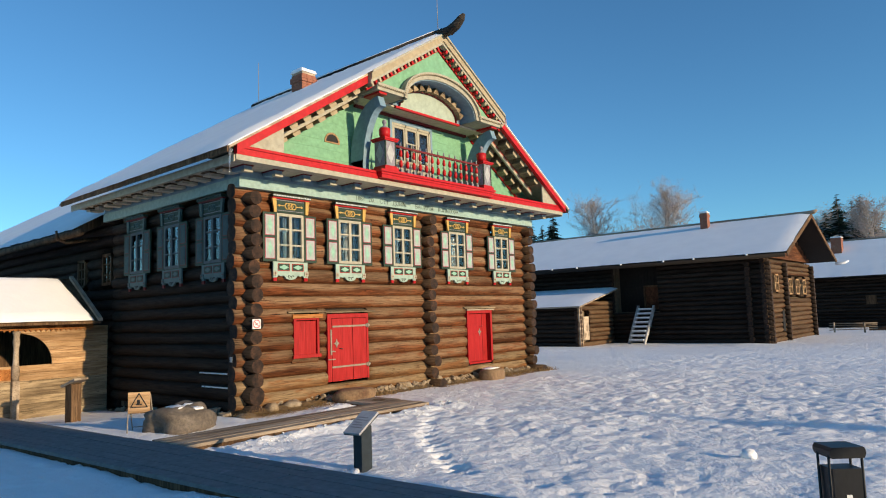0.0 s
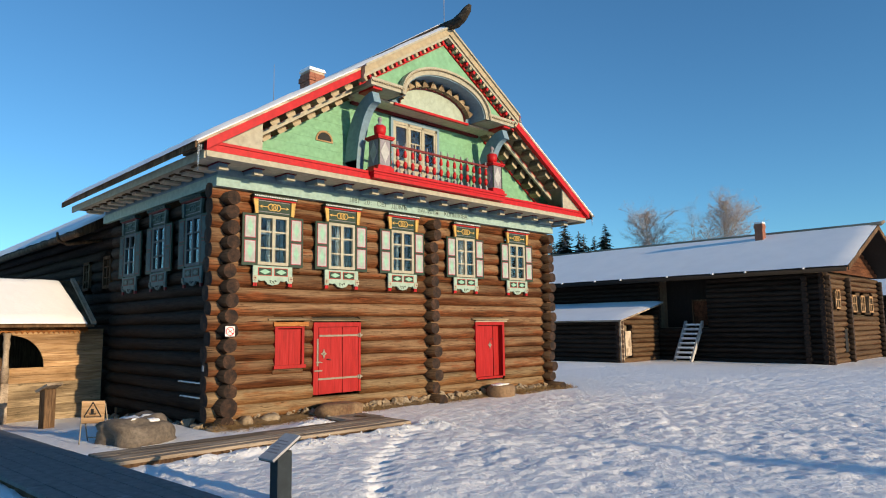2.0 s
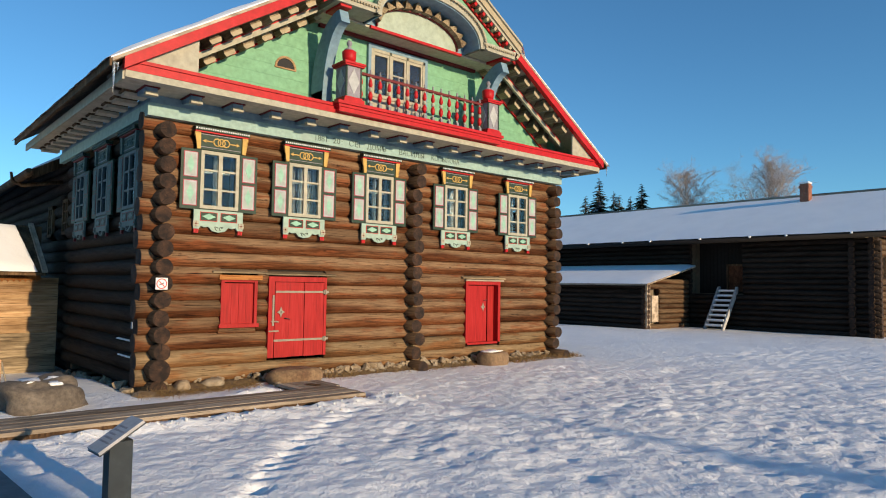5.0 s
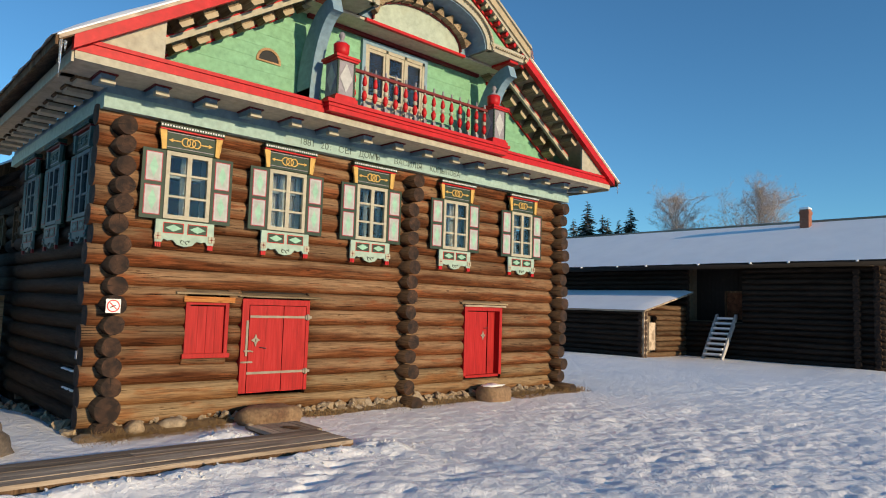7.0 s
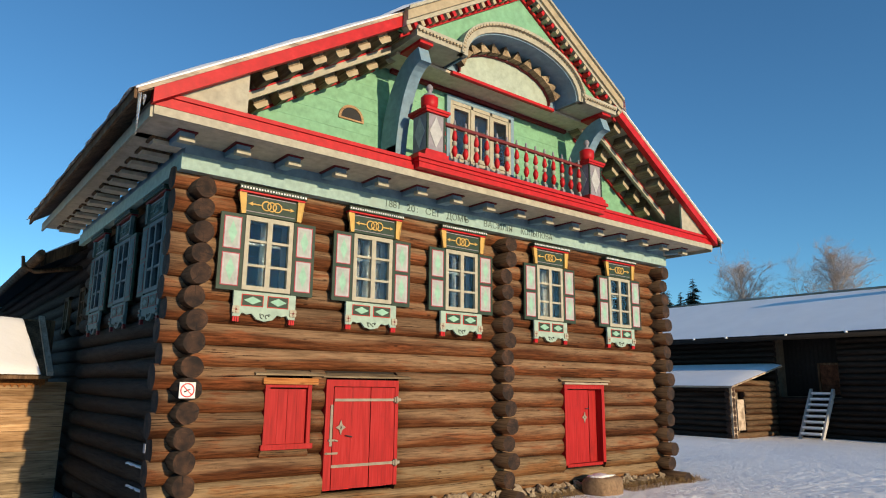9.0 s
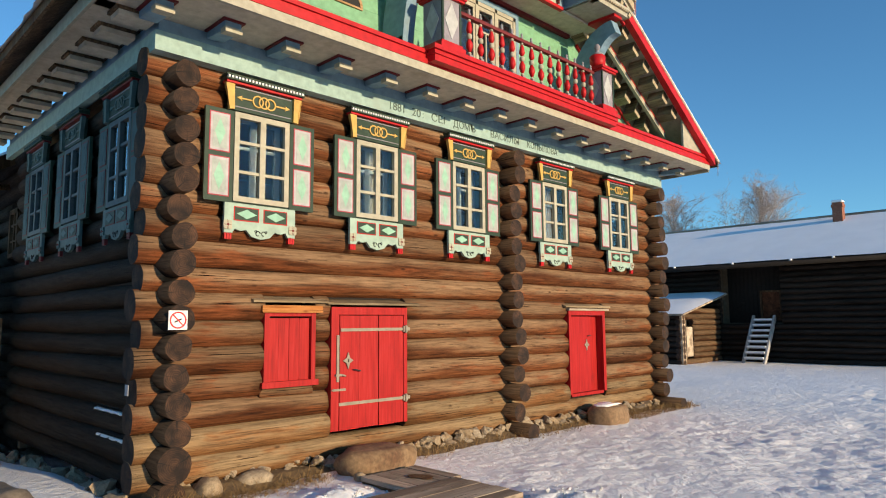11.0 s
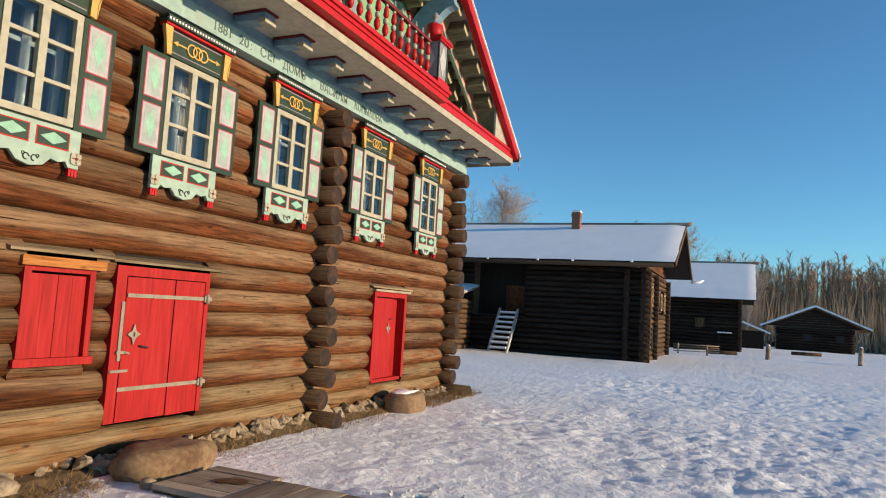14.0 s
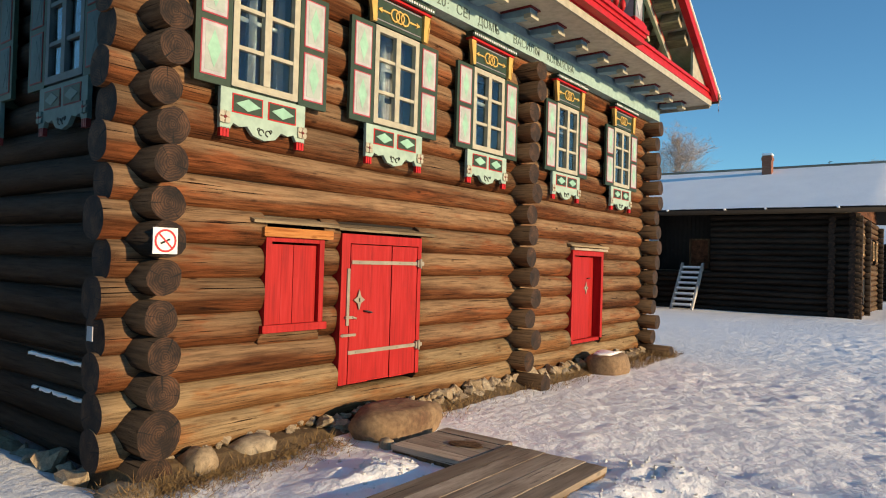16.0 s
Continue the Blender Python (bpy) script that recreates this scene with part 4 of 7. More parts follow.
# balcony door and window
bw_ = thing("balcony_window", pose(GW + 0.004, YC - 0.13, 4.95, 0, 0, 90) @ Matrix.Diagonal((0.88, 1, 1, 1)), "cream three-light balcony window in a grey-blue casing", "window", "", "structure")
fr = Mesh()
for x in (-0.78, -0.27, 0.22, 0.72):
    fr.box(x, x + 0.06, -0.06, 0.0, 0, 1.45)
fr.box(-0.72, 0.78, -0.06, 0.0, 1.39, 1.45).box(-0.72, 0.78, -0.06, 0.0, 0, 0.1)
for x0, x1 in ((-0.72, -0.27), (-0.21, 0.22), (0.28, 0.72)):
    fr.box(x0, x0 + 0.05, -0.045, -0.01, 0.55, 1.39).box(x1 - 0.05, x1, -0.045, -0.01, 0.55, 1.39).box(x0 + 0.05, x1 - 0.05, -0.045, -0.01, 1.33, 1.39)
    fr.box(x0, x1, -0.05, -0.01, 0.48, 0.55).box(x0, x1, -0.03, -0.004, 0.1, 0.48)
fr.box(-0.01, 0.02, -0.043, -0.012, 0.55, 1.02).box(-0.16, -0.01, -0.043, -0.012, 0.99, 1.02).box(0.02, 0.17, -0.043, -0.012, 0.99, 1.02)
part("window_frame", fr, CREAM_W, bw_, "cream painted sashes")
part("casing", Mesh().box(-0.86, -0.78, -0.065, 0.0, 0, 1.53).box(0.78, 0.86, -0.065, 0.0, 0, 1.53).box(-0.78, 0.78, -0.065, 0.0, 1.45, 1.53), BLUE, bw_, "grey-blue casing")
for x0, x1 in ((-0.72, -0.27), (-0.21, 0.22), (0.28, 0.72)):
    part("pane", Mesh().box(x0, x1, -0.020, -0.016, 0.55, 1.39), GLASS, bw_)
# black sheet behind the glass instead of an unlit room
part("dark_room", Mesh().box(-0.75, 0.75, -0.008, -0.002, 0.4, 1.4), INK, bw_, "black sheet standing in for the unlit room")

# ---- balcony ----
BZ = 4.88
bal = thing("balcony", pose(0, 0, 0), "red balcony with turned red and cream balusters", "balcony")
BY0, BY1, BX = 9.95, 13.95, -10.22
base = Mesh()
base.box(-11.22, BX + 0.02, BY0 - 0.02, BY1 + 0.02, BZ - 0.08, BZ + 0.02)
base.box(-10.4, BX + 0.05, BY0 - 0.05, BY1 + 0.05, BZ - 0.03, BZ + 0.025).box(-10.4, BX + 0.0, BY0, BY1, BZ - 0.16, BZ - 0.075)
part("platform", base, RED_TRIM, bal, "red moulded balcony edge")
for yy in (10.24, 13.74):
    p = Mesh()
    p.box(BX - 0.38, BX + 0.03, yy - 0.21, yy + 0.21, BZ + 0.02, BZ + 0.09, 1)
    p.box(BX - 0.36, BX + 0.01, yy - 0.18, yy + 0.18, BZ + 0.09, BZ + 0.13, 1)
    p.box(BX - 0.34, BX - 0.01, yy - 0.16, yy + 0.16, BZ + 0.13, BZ + 0.68, 0)
    p.box(BX - 0.38, BX + 0.03, yy - 0.20, yy + 0.20, BZ + 0.68, BZ + 0.71, 1)
    p.box(BX - 0.40, BX + 0.05, yy - 0.22, yy + 0.22, BZ + 0.71, BZ + 0.75, 1)
    post = part("pedestal", p, [LILAC, RED_TRIM], bal, "grey pedestal with red mouldings")
    d = Mesh().prism(diamond(yy, BZ + 0.41, 0.115, 0.235), -BX + 0.002, -BX + 0.015, 0)
    dp = part("diamond_panel", d, [PALEST], post, "pale grey diamond", FRONT)
    for s in (-1, 1):
        part("edge_strip", Mesh().box(yy + s * 0.15 - 0.014, yy + s * 0.15 + 0.014, -BX - 0.002, -BX + 0.02, BZ + 0.14, BZ + 0.67), DARK_GREEN, post, "dark edge strip", FRONT)
    d2 = Mesh().prism(diamond(BX - 0.175, BZ + 0.41, 0.115, 0.235), yy - 0.172, yy - 0.155, 0)
    part("diamond_panel", d2, [PALEST], post, "pale grey diamond")
    urn = Mesh().lathe(BX - 0.175, yy, [(0.06, BZ + 0.75), (0.06, BZ + 0.79), (0.11, BZ + 0.80), (0.125, BZ + 0.87), (0.13, BZ + 0.98), (0.10, BZ + 1.0)], 14, 0)
    urn.lathe(BX - 0.175, yy, [(0.105, BZ + 1.0), (0.085, BZ + 1.03), (0.035, BZ + 1.05), (0.03, BZ + 1.09), (0.05, BZ + 1.12), (0.052, BZ + 1.15), (0.03, BZ + 1.19), (0.005, BZ + 1.2)], 12, 1)
    part("urn", urn, [RED_TRIM, LILAC], bal, "red turned urn with grey knob")
for k in range(15):
    y = 10.46 + (13.44 - 10.46) * k / 14
    b = Mesh()
    b.box(BX - 0.155, BX - 0.085, y - 0.03, y + 0.03, BZ + 0.02, BZ + 0.13, 2)
    b.lathe(BX - 0.12, y, [(0.02, BZ + 0.13), (0.026, BZ + 0.15), (0.018, BZ + 0.17)], 8, 1)
    b.lathe(BX - 0.12, y, [(0.018, BZ + 0.17), (0.045, BZ + 0.24), (0.042, BZ + 0.29), (0.02, BZ + 0.34)], 8, 0)
    b.lathe(BX - 0.12, y, [(0.02, BZ + 0.34), (0.036, BZ + 0.355), (0.036, BZ + 0.40), (0.02, BZ + 0.415)], 8, 1)
    b.lathe(BX - 0.12, y, [(0.02, BZ + 0.415), (0.042, BZ + 0.46), (0.03, BZ + 0.54), (0.018, BZ + 0.575)], 8, 0)
    b.lathe(BX - 0.12, y, [(0.018, BZ + 0.575), (0.026, BZ + 0.59), (0.016, BZ + 0.61)], 8, 1)
    b.lathe(BX - 0.12, y, [(0.014, BZ + 0.655), (0.024, BZ + 0.68), (0.012, BZ + 0.71), (0.018, BZ + 0.73), (0.004, BZ + 0.75)], 8, 2)
    part("baluster", b, [RED_TRIM, CREAM_W, LILAC], bal)
part("rail", Mesh().box(BX - 0.15, BX - 0.09, 10.4, 13.5, BZ + 0.61, BZ + 0.655), DARK_RED, bal, "dark red handrail")

# ---- arched canopy over the balcony ----
CX = -10.20                        # front edge
CZ = 6.62
AY, AR_W, AR_H = 12.03, 1.36, 0.80
canopy = thing("balcony_canopy", pose(0, 0, 0), "cream canopy with blue arch and carved ochre teeth", "canopy", "", "structure")


def arc(w, h, n=28, base=0.0):
    return [(AY - w * math.cos(math.pi * k / n), CZ + base + h * math.sin(math.pi * k / n) ** 0.9) for k in range(n + 1)]


can = Mesh()
can.band(arc(AR_W - 0.10, AR_H - 0.11), arc(AR_W, AR_H), -CX - 0.04, -CX + 0.06, 0)
can.band(arc(AR_W, AR_H), arc(AR_W + 0.05, AR_H + 0.05), -CX - 0.09, -CX + 0.06, 0)
part("arch_moulding", can, CREAM_W, canopy, "cream arch moulding with carved edge", FRONT)
nib = Mesh()
out = arc(AR_W + 0.02, AR_H + 0.02, 52)
for k in range(1, 52):
    y, zz = out[k]
    nib.box(y - 0.02, y + 0.02, -CX - 0.10, -CX - 0.04, zz - 0.035, zz - 0.008)
part("arch_beads", nib, CREAM, canopy, "row of carved beads", FRONT)
for s in (-1, 1):
    ya, yb = sorted((AY + s * (AR_W - 0.04), YC + s * 2.24))
    sh = Mesh().box(ya, yb, -CX - 0.08, -CX + 0.95, CZ + 0.10, CZ + 0.15).box(ya, yb, -CX - 0.05, -CX + 0.95, CZ, CZ + 0.10)
    part("shelf", sh, CREAM_W, canopy, "cream shelf cornice", FRONT)
    nb_ = Mesh()
    k = ya + 0.02
    while k < yb - 0.03:
        nb_.box(k, k + 0.035, -CX - 0.09, -CX - 0.045, CZ + 0.07, CZ + 0.10)
        k += 0.062
    part("shelf_beads", nb_, CREAM, canopy, "row of carved beads", FRONT)
    # red capping over the bracket
    yy = YC + s * 2.03
    part("red_cap", Mesh().box(yy - 0.115, yy + 0.115, -CX + 0.0, -CX + 0.50, CZ - 0.05, CZ - 0.002), RED_TRIM, canopy, "red capping board", FRONT)
    # curved bracket
    n = 14
    outer, inner_ = [], []
    for k in range(n + 1):
        a = math.pi / 2 * k / n
        outer.append((-11.2 + 0.92 * (1 - math.cos(a)) + 0.0, 5.18 + 1.35 * math.sin(a)))
        inner_.append((-11.2 + 0.40 + 0.60 * (1 - math.cos(a)), 4.88 + 1.42 * math.sin(a)))
    br = Mesh()
    for k in range(n):
        br.prism([inner_[k], inner_[k + 1], outer[k + 1], outer[k]], yy - 0.09, yy + 0.09)
    br.box(-11.2, -10.8, yy - 0.09, yy + 0.09, 4.88, 5.2)
    part("arched_bracket", br, BLUE, canopy, "grey-blue curved bracket under the canopy")
# vault, teeth, lunette and ceiling
part("vault_back", Mesh().band(arc(AR_W - 0.32, AR_H - 0.29), arc(AR_W - 0.08, AR_H - 0.09), -CX + 0.48, -CX + 0.51), BLUE, canopy, "grey-blue back of the vault", FRONT)
vault = Mesh().band(arc(AR_W - 0.12, AR_H - 0.13), arc(AR_W - 0.09, AR_H - 0.10), -CX + 0.0, -CX + 0.50, 0)
part("vault", vault, BLUE, canopy, "grey-blue vault of the arch", FRONT)
tooth = Mesh()
for k in range(1, 13):
    a = math.pi * k / 13
    c = Vector((AY - (AR_W - 0.33) * math.cos(a), 0, CZ + (AR_H - 0.29) * math.sin(a) ** 0.9))
    t = Vector((math.sin(a), 0, math.cos(a) * 0.6)).normalized()
    nn = Vector((-math.cos(a), 0, math.sin(a))).normalized()
    p = [c - t * 0.10, c + t * 0.10, c + nn * 0.19]
    tooth.prism([(v.x, v.z) for v in p], -CX + 0.30, -CX + 0.43)
part("carved_teeth", tooth, BOARD_Y, canopy, "tan carved sunburst teeth", FRONT)
lun = Mesh()
up = arc(AR_W - 0.34, AR_H - 0.30)
lun.band([(y, CZ - 0.05) for y, _ in up], up, -CX + 0.47, -CX + 0.50, 0)
part("lunette", lun, PALE, canopy, "pale boarded lunette panel", FRONT)
part("lunette_rim", Mesh().band(arc(AR_W - 0.345, AR_H - 0.305), arc(AR_W - 0.32, AR_H - 0.28), -CX + 0.42, -CX + 0.49, 0), DARK_RED, canopy, "dark red rim of the lunette", FRONT)
part("lunette_sill", Mesh().box(AY - AR_W + 0.2, AY + AR_W - 0.2, -CX + 0.44, -CX + 0.51, CZ - 0.07, CZ - 0.02), RED_TRIM, canopy, "red bar under the lunette", FRONT)
part("canopy_ceiling", Mesh().box(YC - 2.2, YC + 2.2, -CX + 0.50, -CX + 1.0, CZ - 0.05, CZ - 0.01), SOFFIT, canopy, "cream boarded ceiling over the balcony", FRONT)
part("ceiling_trim", Mesh().box(YC - 2.0, YC + 2.0, -CX + 0.93, -CX + 1.0, CZ - 0.11, CZ - 0.05), DARK_RED, canopy, "dark red ceiling trim", FRONT)

# upper gable boards above the canopy, cut round the arch
UG = -10.34
up_ = Mesh()
n = 44
pts_lo, pts_hi = [], []
for k in range(n + 1):
    y = YC - 2.42 + 4.84 * k / n
    u = (y - AY) / (AR_W - 0.02)
    lo = CZ + 0.10 if abs(u) >= 1 else max(CZ + 0.10, CZ + (AR_H - 0.02) * (1 - u * u) ** 0.47)
    pts_lo.append((y, lo))
    pts_hi.append((y, max(lo + 0.001, rake(y) - 0.05)))
up_.band(pts_lo, pts_hi, -UG, -UG + 0.04)
ug = solid("wall_gable_upper", up_, GREEN, "green boarded gable peak above the arch", "gable wall", "structure", at=FRONT)

# ---- roof ----
roof = thing("roof", pose(0, 0, 0), "steep board roof under a thin sheet of snow", "roof", "", "structure")
RX0, RX1 = -17.75, -10.27
for s in (-1, 1):
    e = YC + s * (YC - EAVE_Y0)
    poly = [(YC, RIDGE_Z), (e, EAVE_Z), (e, EAVE_Z + 0.06), (YC, RIDGE_Z + 0.06)]
    if s > 0:
        poly = poly[::-1]
    part("roof_boards", Mesh().prism(poly, -RX1, -RX0), BOARD_Z, roof, "dark roof boards", FRONT)
    # snow sheet with an uneven edge
    sm_ = Mesh()
    nu, nv = 40, 22
    rr = random.Random(11 + s)
    vv, ff = [], []
    for j in range(nv + 1):
        t = j / nv
        for i in range(nu + 1):
            x = RX0 - 0.02 + (RX1 - RX0 + 0.05 + (0.16 if t < 0.42 else 0.0)) * i / nu
            y = YC + s * (0.04 + (YC - EAVE_Y0 + 0.02 + rr.uniform(0, 0.05)) * t)
            edge = 1 if 0 < i < nu and j < nv else 0.15
            vv.append((x, y, RIDGE_Z - SL * abs(y - YC) + 0.07 + edge * (0.10 + rr.uniform(-0.012, 0.012))))
    for j in range(nv):
        for i in range(nu):
            q = [j * (nu + 1) + i, j * (nu + 1) + i + 1, (j + 1) * (nu + 1) + i + 1, (j + 1) * (nu + 1) + i]
            ff.append(tuple(q if s < 0 else q[::-1]))
    sm_.add(vv, ff, 0, True)
    part("roof_snow", sm_, SNOW_ROOF, roof, "thin even snow on the roof")
    # bargeboards: red lower stretch, cream upper stretch set forward
    def slope_board(ya, yb, top, bot, d0, d1, mat, nm, lab):
        za, zb = RIDGE_Z - SL * abs(ya - YC), RIDGE_Z - SL * abs(yb - YC)
        poly = [(ya, za + top), (ya, za + bot), (yb, zb + bot), (yb, zb + top)]
        if s > 0:
            poly = poly[::-1]
        part(nm, Mesh().prism(poly, -d1, -d0), mat, roof, lab, FRONT)
    yk = YC + s * 2.42
    slope_board(YC + s * 5.60, yk, 0.012, -0.155, -10.36, -10.25, RED_TRIM, "red_bargeboard", "red bargeboard")
    slope_board(YC + s * 5.76, yk, 0.062, 0.014, -10.34, -10.245, BOARD, "edge_board", "grey board edge")
    slope_board(YC + s * 5.78, yk, 0.084, 0.064, -10.36, -10.240, SNOW_ROOF, "verge_snow", "rounded snow along the verge")
    slope_board(yk, YC + s * 0.0, 0.05, -0.10, -10.24, -10.12, CREAM, "cream_bargeboard", "cream moulded bargeboard")
    slope_board(yk, YC + s * 0.0, -0.10, -0.17, -10.30, -10.16, CREAM_W, "cream_bargeboard", "cream moulded bargeboard")
    slope_board(yk, YC + s * 0.0, 0.05, 0.10, -10.26, -10.08, CREAM_W, "edge_board", "pale board edge")
    slope_board(yk, YC + s * 0.0, -0.25, -0.30, -10.345, -10.30, RED_TRIM, "red_moulding", "red moulding")
    # dentils under the upper bargeboard
    for k in range(20):
        y = YC + s * (0.16 + 2.2 * k / 19)
        zz = RIDGE_Z - SL * abs(y - YC)
        rot = pose(0, 0, 0, 0, math.degrees(math.atan(SL)) * s, 0)
        dm = Mesh().box(-0.032, 0.032, 0.0, 0.13, -0.05, 0.03, 0)
        part("dentil", dm, CREAM if k % 2 else RED_TRIM, roof, "", FRONT @ pose(y, 10.17, zz - 0.21) @ rot)
    # raked soffit of the lower stretch
    slope_board(YC + s * 5.5, yk, -0.02, -0.04, -11.25, -10.36, SOFFIT, "raked_soffit", "boarded soffit under the gable roof")
    slope_board(YC + s * 4.53, YC + s * 2.28, -0.30, -0.40, -10.80, -10.74, CREAM_W, "soffit_rail", "cream rail under the soffit")
    slope_board(YC + s * 4.53, YC + s * 2.28, -0.275, -0.30, -10.82, -10.735, RED_TRIM, "soffit_batten", "red batten")
    slope_board(YC + s * 4.53, YC + s * 2.28, -0.48, -0.525, -11.21, -11.165, RED_TRIM, "soffit_batten", "red batten")
    slope_board(YC + s * 4.53, YC + s * 2.28, -0.05, -0.48, -11.21, -11.18, CREAM, "raked_frieze", "cream board above the green planks")
    for row, (d0, d1) in enumerate(((-10.72, -10.42), (-11.16, -10.92))):
        for k in range(7):
            y = YC + s * (4.36 - 0.33 * k)
            zz = RIDGE_Z - SL * abs(y - YC)
            rot = pose(0, 0, 0, 0, math.degrees(math.atan(SL)) * s, 0)
            dz = 0.02 + 0.205 * row
            bm = Mesh().prism([(-0.09, -0.225 - dz), (0.09, -0.225 - dz), (0.11, -0.155 - dz), (-0.11, -0.155 - dz)], -d1 - 0.012, -d1, 0)
            bm.prism([(-0.085, -0.225 - dz), (0.085, -0.225 - dz), (0.10, -0.045), (-0.10, -0.045)], -d1, -d0, 1)
            part("soffit_block", bm, [CREAM, BOARD_Y], roof, "", FRONT @ pose(y, 0, zz) @ rot)
    # triangular cream plate closing the corner
    a, b = YC + s * 5.42, YC + s * 4.52
    tri = [(a, 4.87), (b, 4.87), (b, RIDGE_Z - SL * abs(b - YC) - 0.13), (a, RIDGE_Z - SL * abs(a - YC) - 0.13)]
    if s > 0:
        tri = tri[::-1]
    part("corner_plate", Mesh().prism(tri, 10.37, 10.41), CREAM_W, roof, "cream corner plate", FRONT)
    # lathing that carries the gutter edge
    part("eave_board", Mesh().box(RX0, RX1, e - 0.03 if s < 0 else e, e if s < 0 else e + 0.03, EAVE_Z - 0.05, EAVE_Z + 0.07), BOARD_Z, roof, "dark eave board")

rl = Mesh().tube([(-18.2, YC, RIDGE_Z + 0.13), (-14.0, YC, RIDGE_Z + 0.14), (-10.15, YC, RIDGE_Z + 0.12)], [0.085, 0.085, 0.11], 10, 0)
rl.tube([(-10.2, YC, RIDGE_Z + 0.11), (-9.92, YC, RIDGE_Z + 0.10), (-9.72, YC, RIDGE_Z + 0.17), (-9.55, YC, RIDGE_Z + 0.30), (-9.47, YC, RIDGE_Z + 0.38)], [0.11, 0.12, 0.115, 0.09, 0.035], 8, 0, False)
part("ridge_log", rl, DARK_LOG, roof, "dark hollowed ridge log ending in a carved snout")
rs = Mesh().tube([(-18.1, YC, RIDGE_Z + 0.19), (-15.4, YC, RIDGE_Z + 0.205), (-13.1, YC, RIDGE_Z + 0.195), (-10.25, YC, RIDGE_Z + 0.19)], [0.05, 0.06, 0.05, 0.06], 8)
part("ridge_snow", rs.tube([(-9.95, YC, RIDGE_Z + 0.19), (-9.75, YC, RIDGE_Z + 0.255), (-9.56, YC, RIDGE_Z + 0.375)], [0.05, 0.055, 0.03], 7), SNOW_ROOF, roof, "strip of snow along the ridge log")
part("lightning_rod", Mesh().tube([(-10.3, YC, RIDGE_Z + 0.2), (-10.3, YC, RIDGE_Z + 1.7)], [0.008, 0.004], 6), IRON, roof, "thin lightning rod")
part("lightning_rod", Mesh().tube([(-17.9, YC, RIDGE_Z + 0.2), (-17.9, YC, RIDGE_Z + 1.5)], [0.01, 0.006], 6), IRON, roof, "thin lightning rod")
for (x, y, ln) in ((-10.28, 6.33, 0.46), (-10.28, 17.83, 0.26), (-10.3, 6.38, 0.12)):
    zi = EAVE_Z + 0.02
    solid("icicle", Mesh().tube([(x, y, zi), (x, y, zi - ln * 0.6), (x, y, zi - ln)], [0.022, 0.012, 0.002], 7), ICE, "clear icicle hanging from the roof corner", "icicle", group="icicles on the eaves")


def chimney(name, x, y, z0, z1, w, label):
    c = thing(name, pose(x, y, 0), label, "chimney")
    h = w / 2
    rg = random.Random(int(x * 10))
    rows = int((z1 - z0) / 0.075)
    body = Mesh().box(-h + 0.012, h - 0.012, -h + 0.012, h - 0.012, z0, z1 - 0.02)
    part("mortar_core", body, BOARD, c, "grey mortar core")
    bricks = Mesh()
    for r in range(rows):
        zz = z0 + r * 0.075
        g = 0.03 if r >= rows - 3 and r < rows - 1 else 0.0
        for sx, sy in ((1, 0), (-1, 0), (0, 1), (0, -1)):
            for k in range(3):
                a = -h - g + (2 * h + 2 * g) * k / 3 + (0.0 if r % 2 else 0.0) + 0.004
                b = a + (2 * h + 2 * g) / 3 - 0.009
                o = h + g + rg.uniform(-0.004, 0.004)
                if sx:
                    x0, x1 = sorted((sx * o, sx * (o - 0.05)))
                    bricks.box(x0, x1, a, b, zz, zz + 0.066)
                else:
                    x0, x1 = sorted((sy * o, sy * (o - 0.05)))
                    bricks.box(a, b, x0, x1, zz, zz + 0.066)
    tagged(part("brickwork", bricks, BRICK, c, "red brick courses"), kind="stuff")
    cap = Mesh().box(-h - 0.02, h + 0.02, -h - 0.02, h + 0.02, z1 - 0.02, z1 + 0.03)
    part("snow_cap", cap.box(-h, h, -h, h, z1 + 0.03, z1 + 0.08, bevel=0.02), SNOW_ROOF, c, "snow on the chimney top")
    return c


chimney("chimney", -14.8, 11.45, 7.7, 8.60, 0.48, "red brick chimney capped with snow")


# ---- foot of the house ----
def blob(rx, ry, rz, seed, nu=12, nv=8, rough=0.16, flat=None):
    """An uneven stone."""
    rg = random.Random(seed)
    off = Vector((rg.uniform(0, 50), rg.uniform(0, 50), rg.uniform(0, 50)))
    m = Mesh()
    v = []
    for j in range(nv + 1):
        th = math.pi * j / nv
        for i in range(nu):
            ph = math.tau * i / nu
            d = Vector((math.sin(th) * math.cos(ph), math.sin(th) * math.sin(ph), math.cos(th)))
            k = 1 + rough * 2.2 * (noise.noise(d * 1.3 + off)) + rough * 0.8 * noise.noise(d * 3.1 + off)
            e = [math.copysign(abs(c) ** 0.75, c) for c in d]
            p = [rx * k * e[0], ry * k * e[1], rz * k * e[2]]
            if flat is not None:
                p[2] = min(p[2], flat * rz * (1 + 0.06 * noise.noise(d * 5 + off)))
            v.append(tuple(p))
    f = []
    for j in range(nv):
        for i in range(nu):
            a, b = j * nu + i, j * nu + (i + 1) % nu
            f.append((a, a + nu, b + nu, b))
    return m.add(v, f, 0, True)


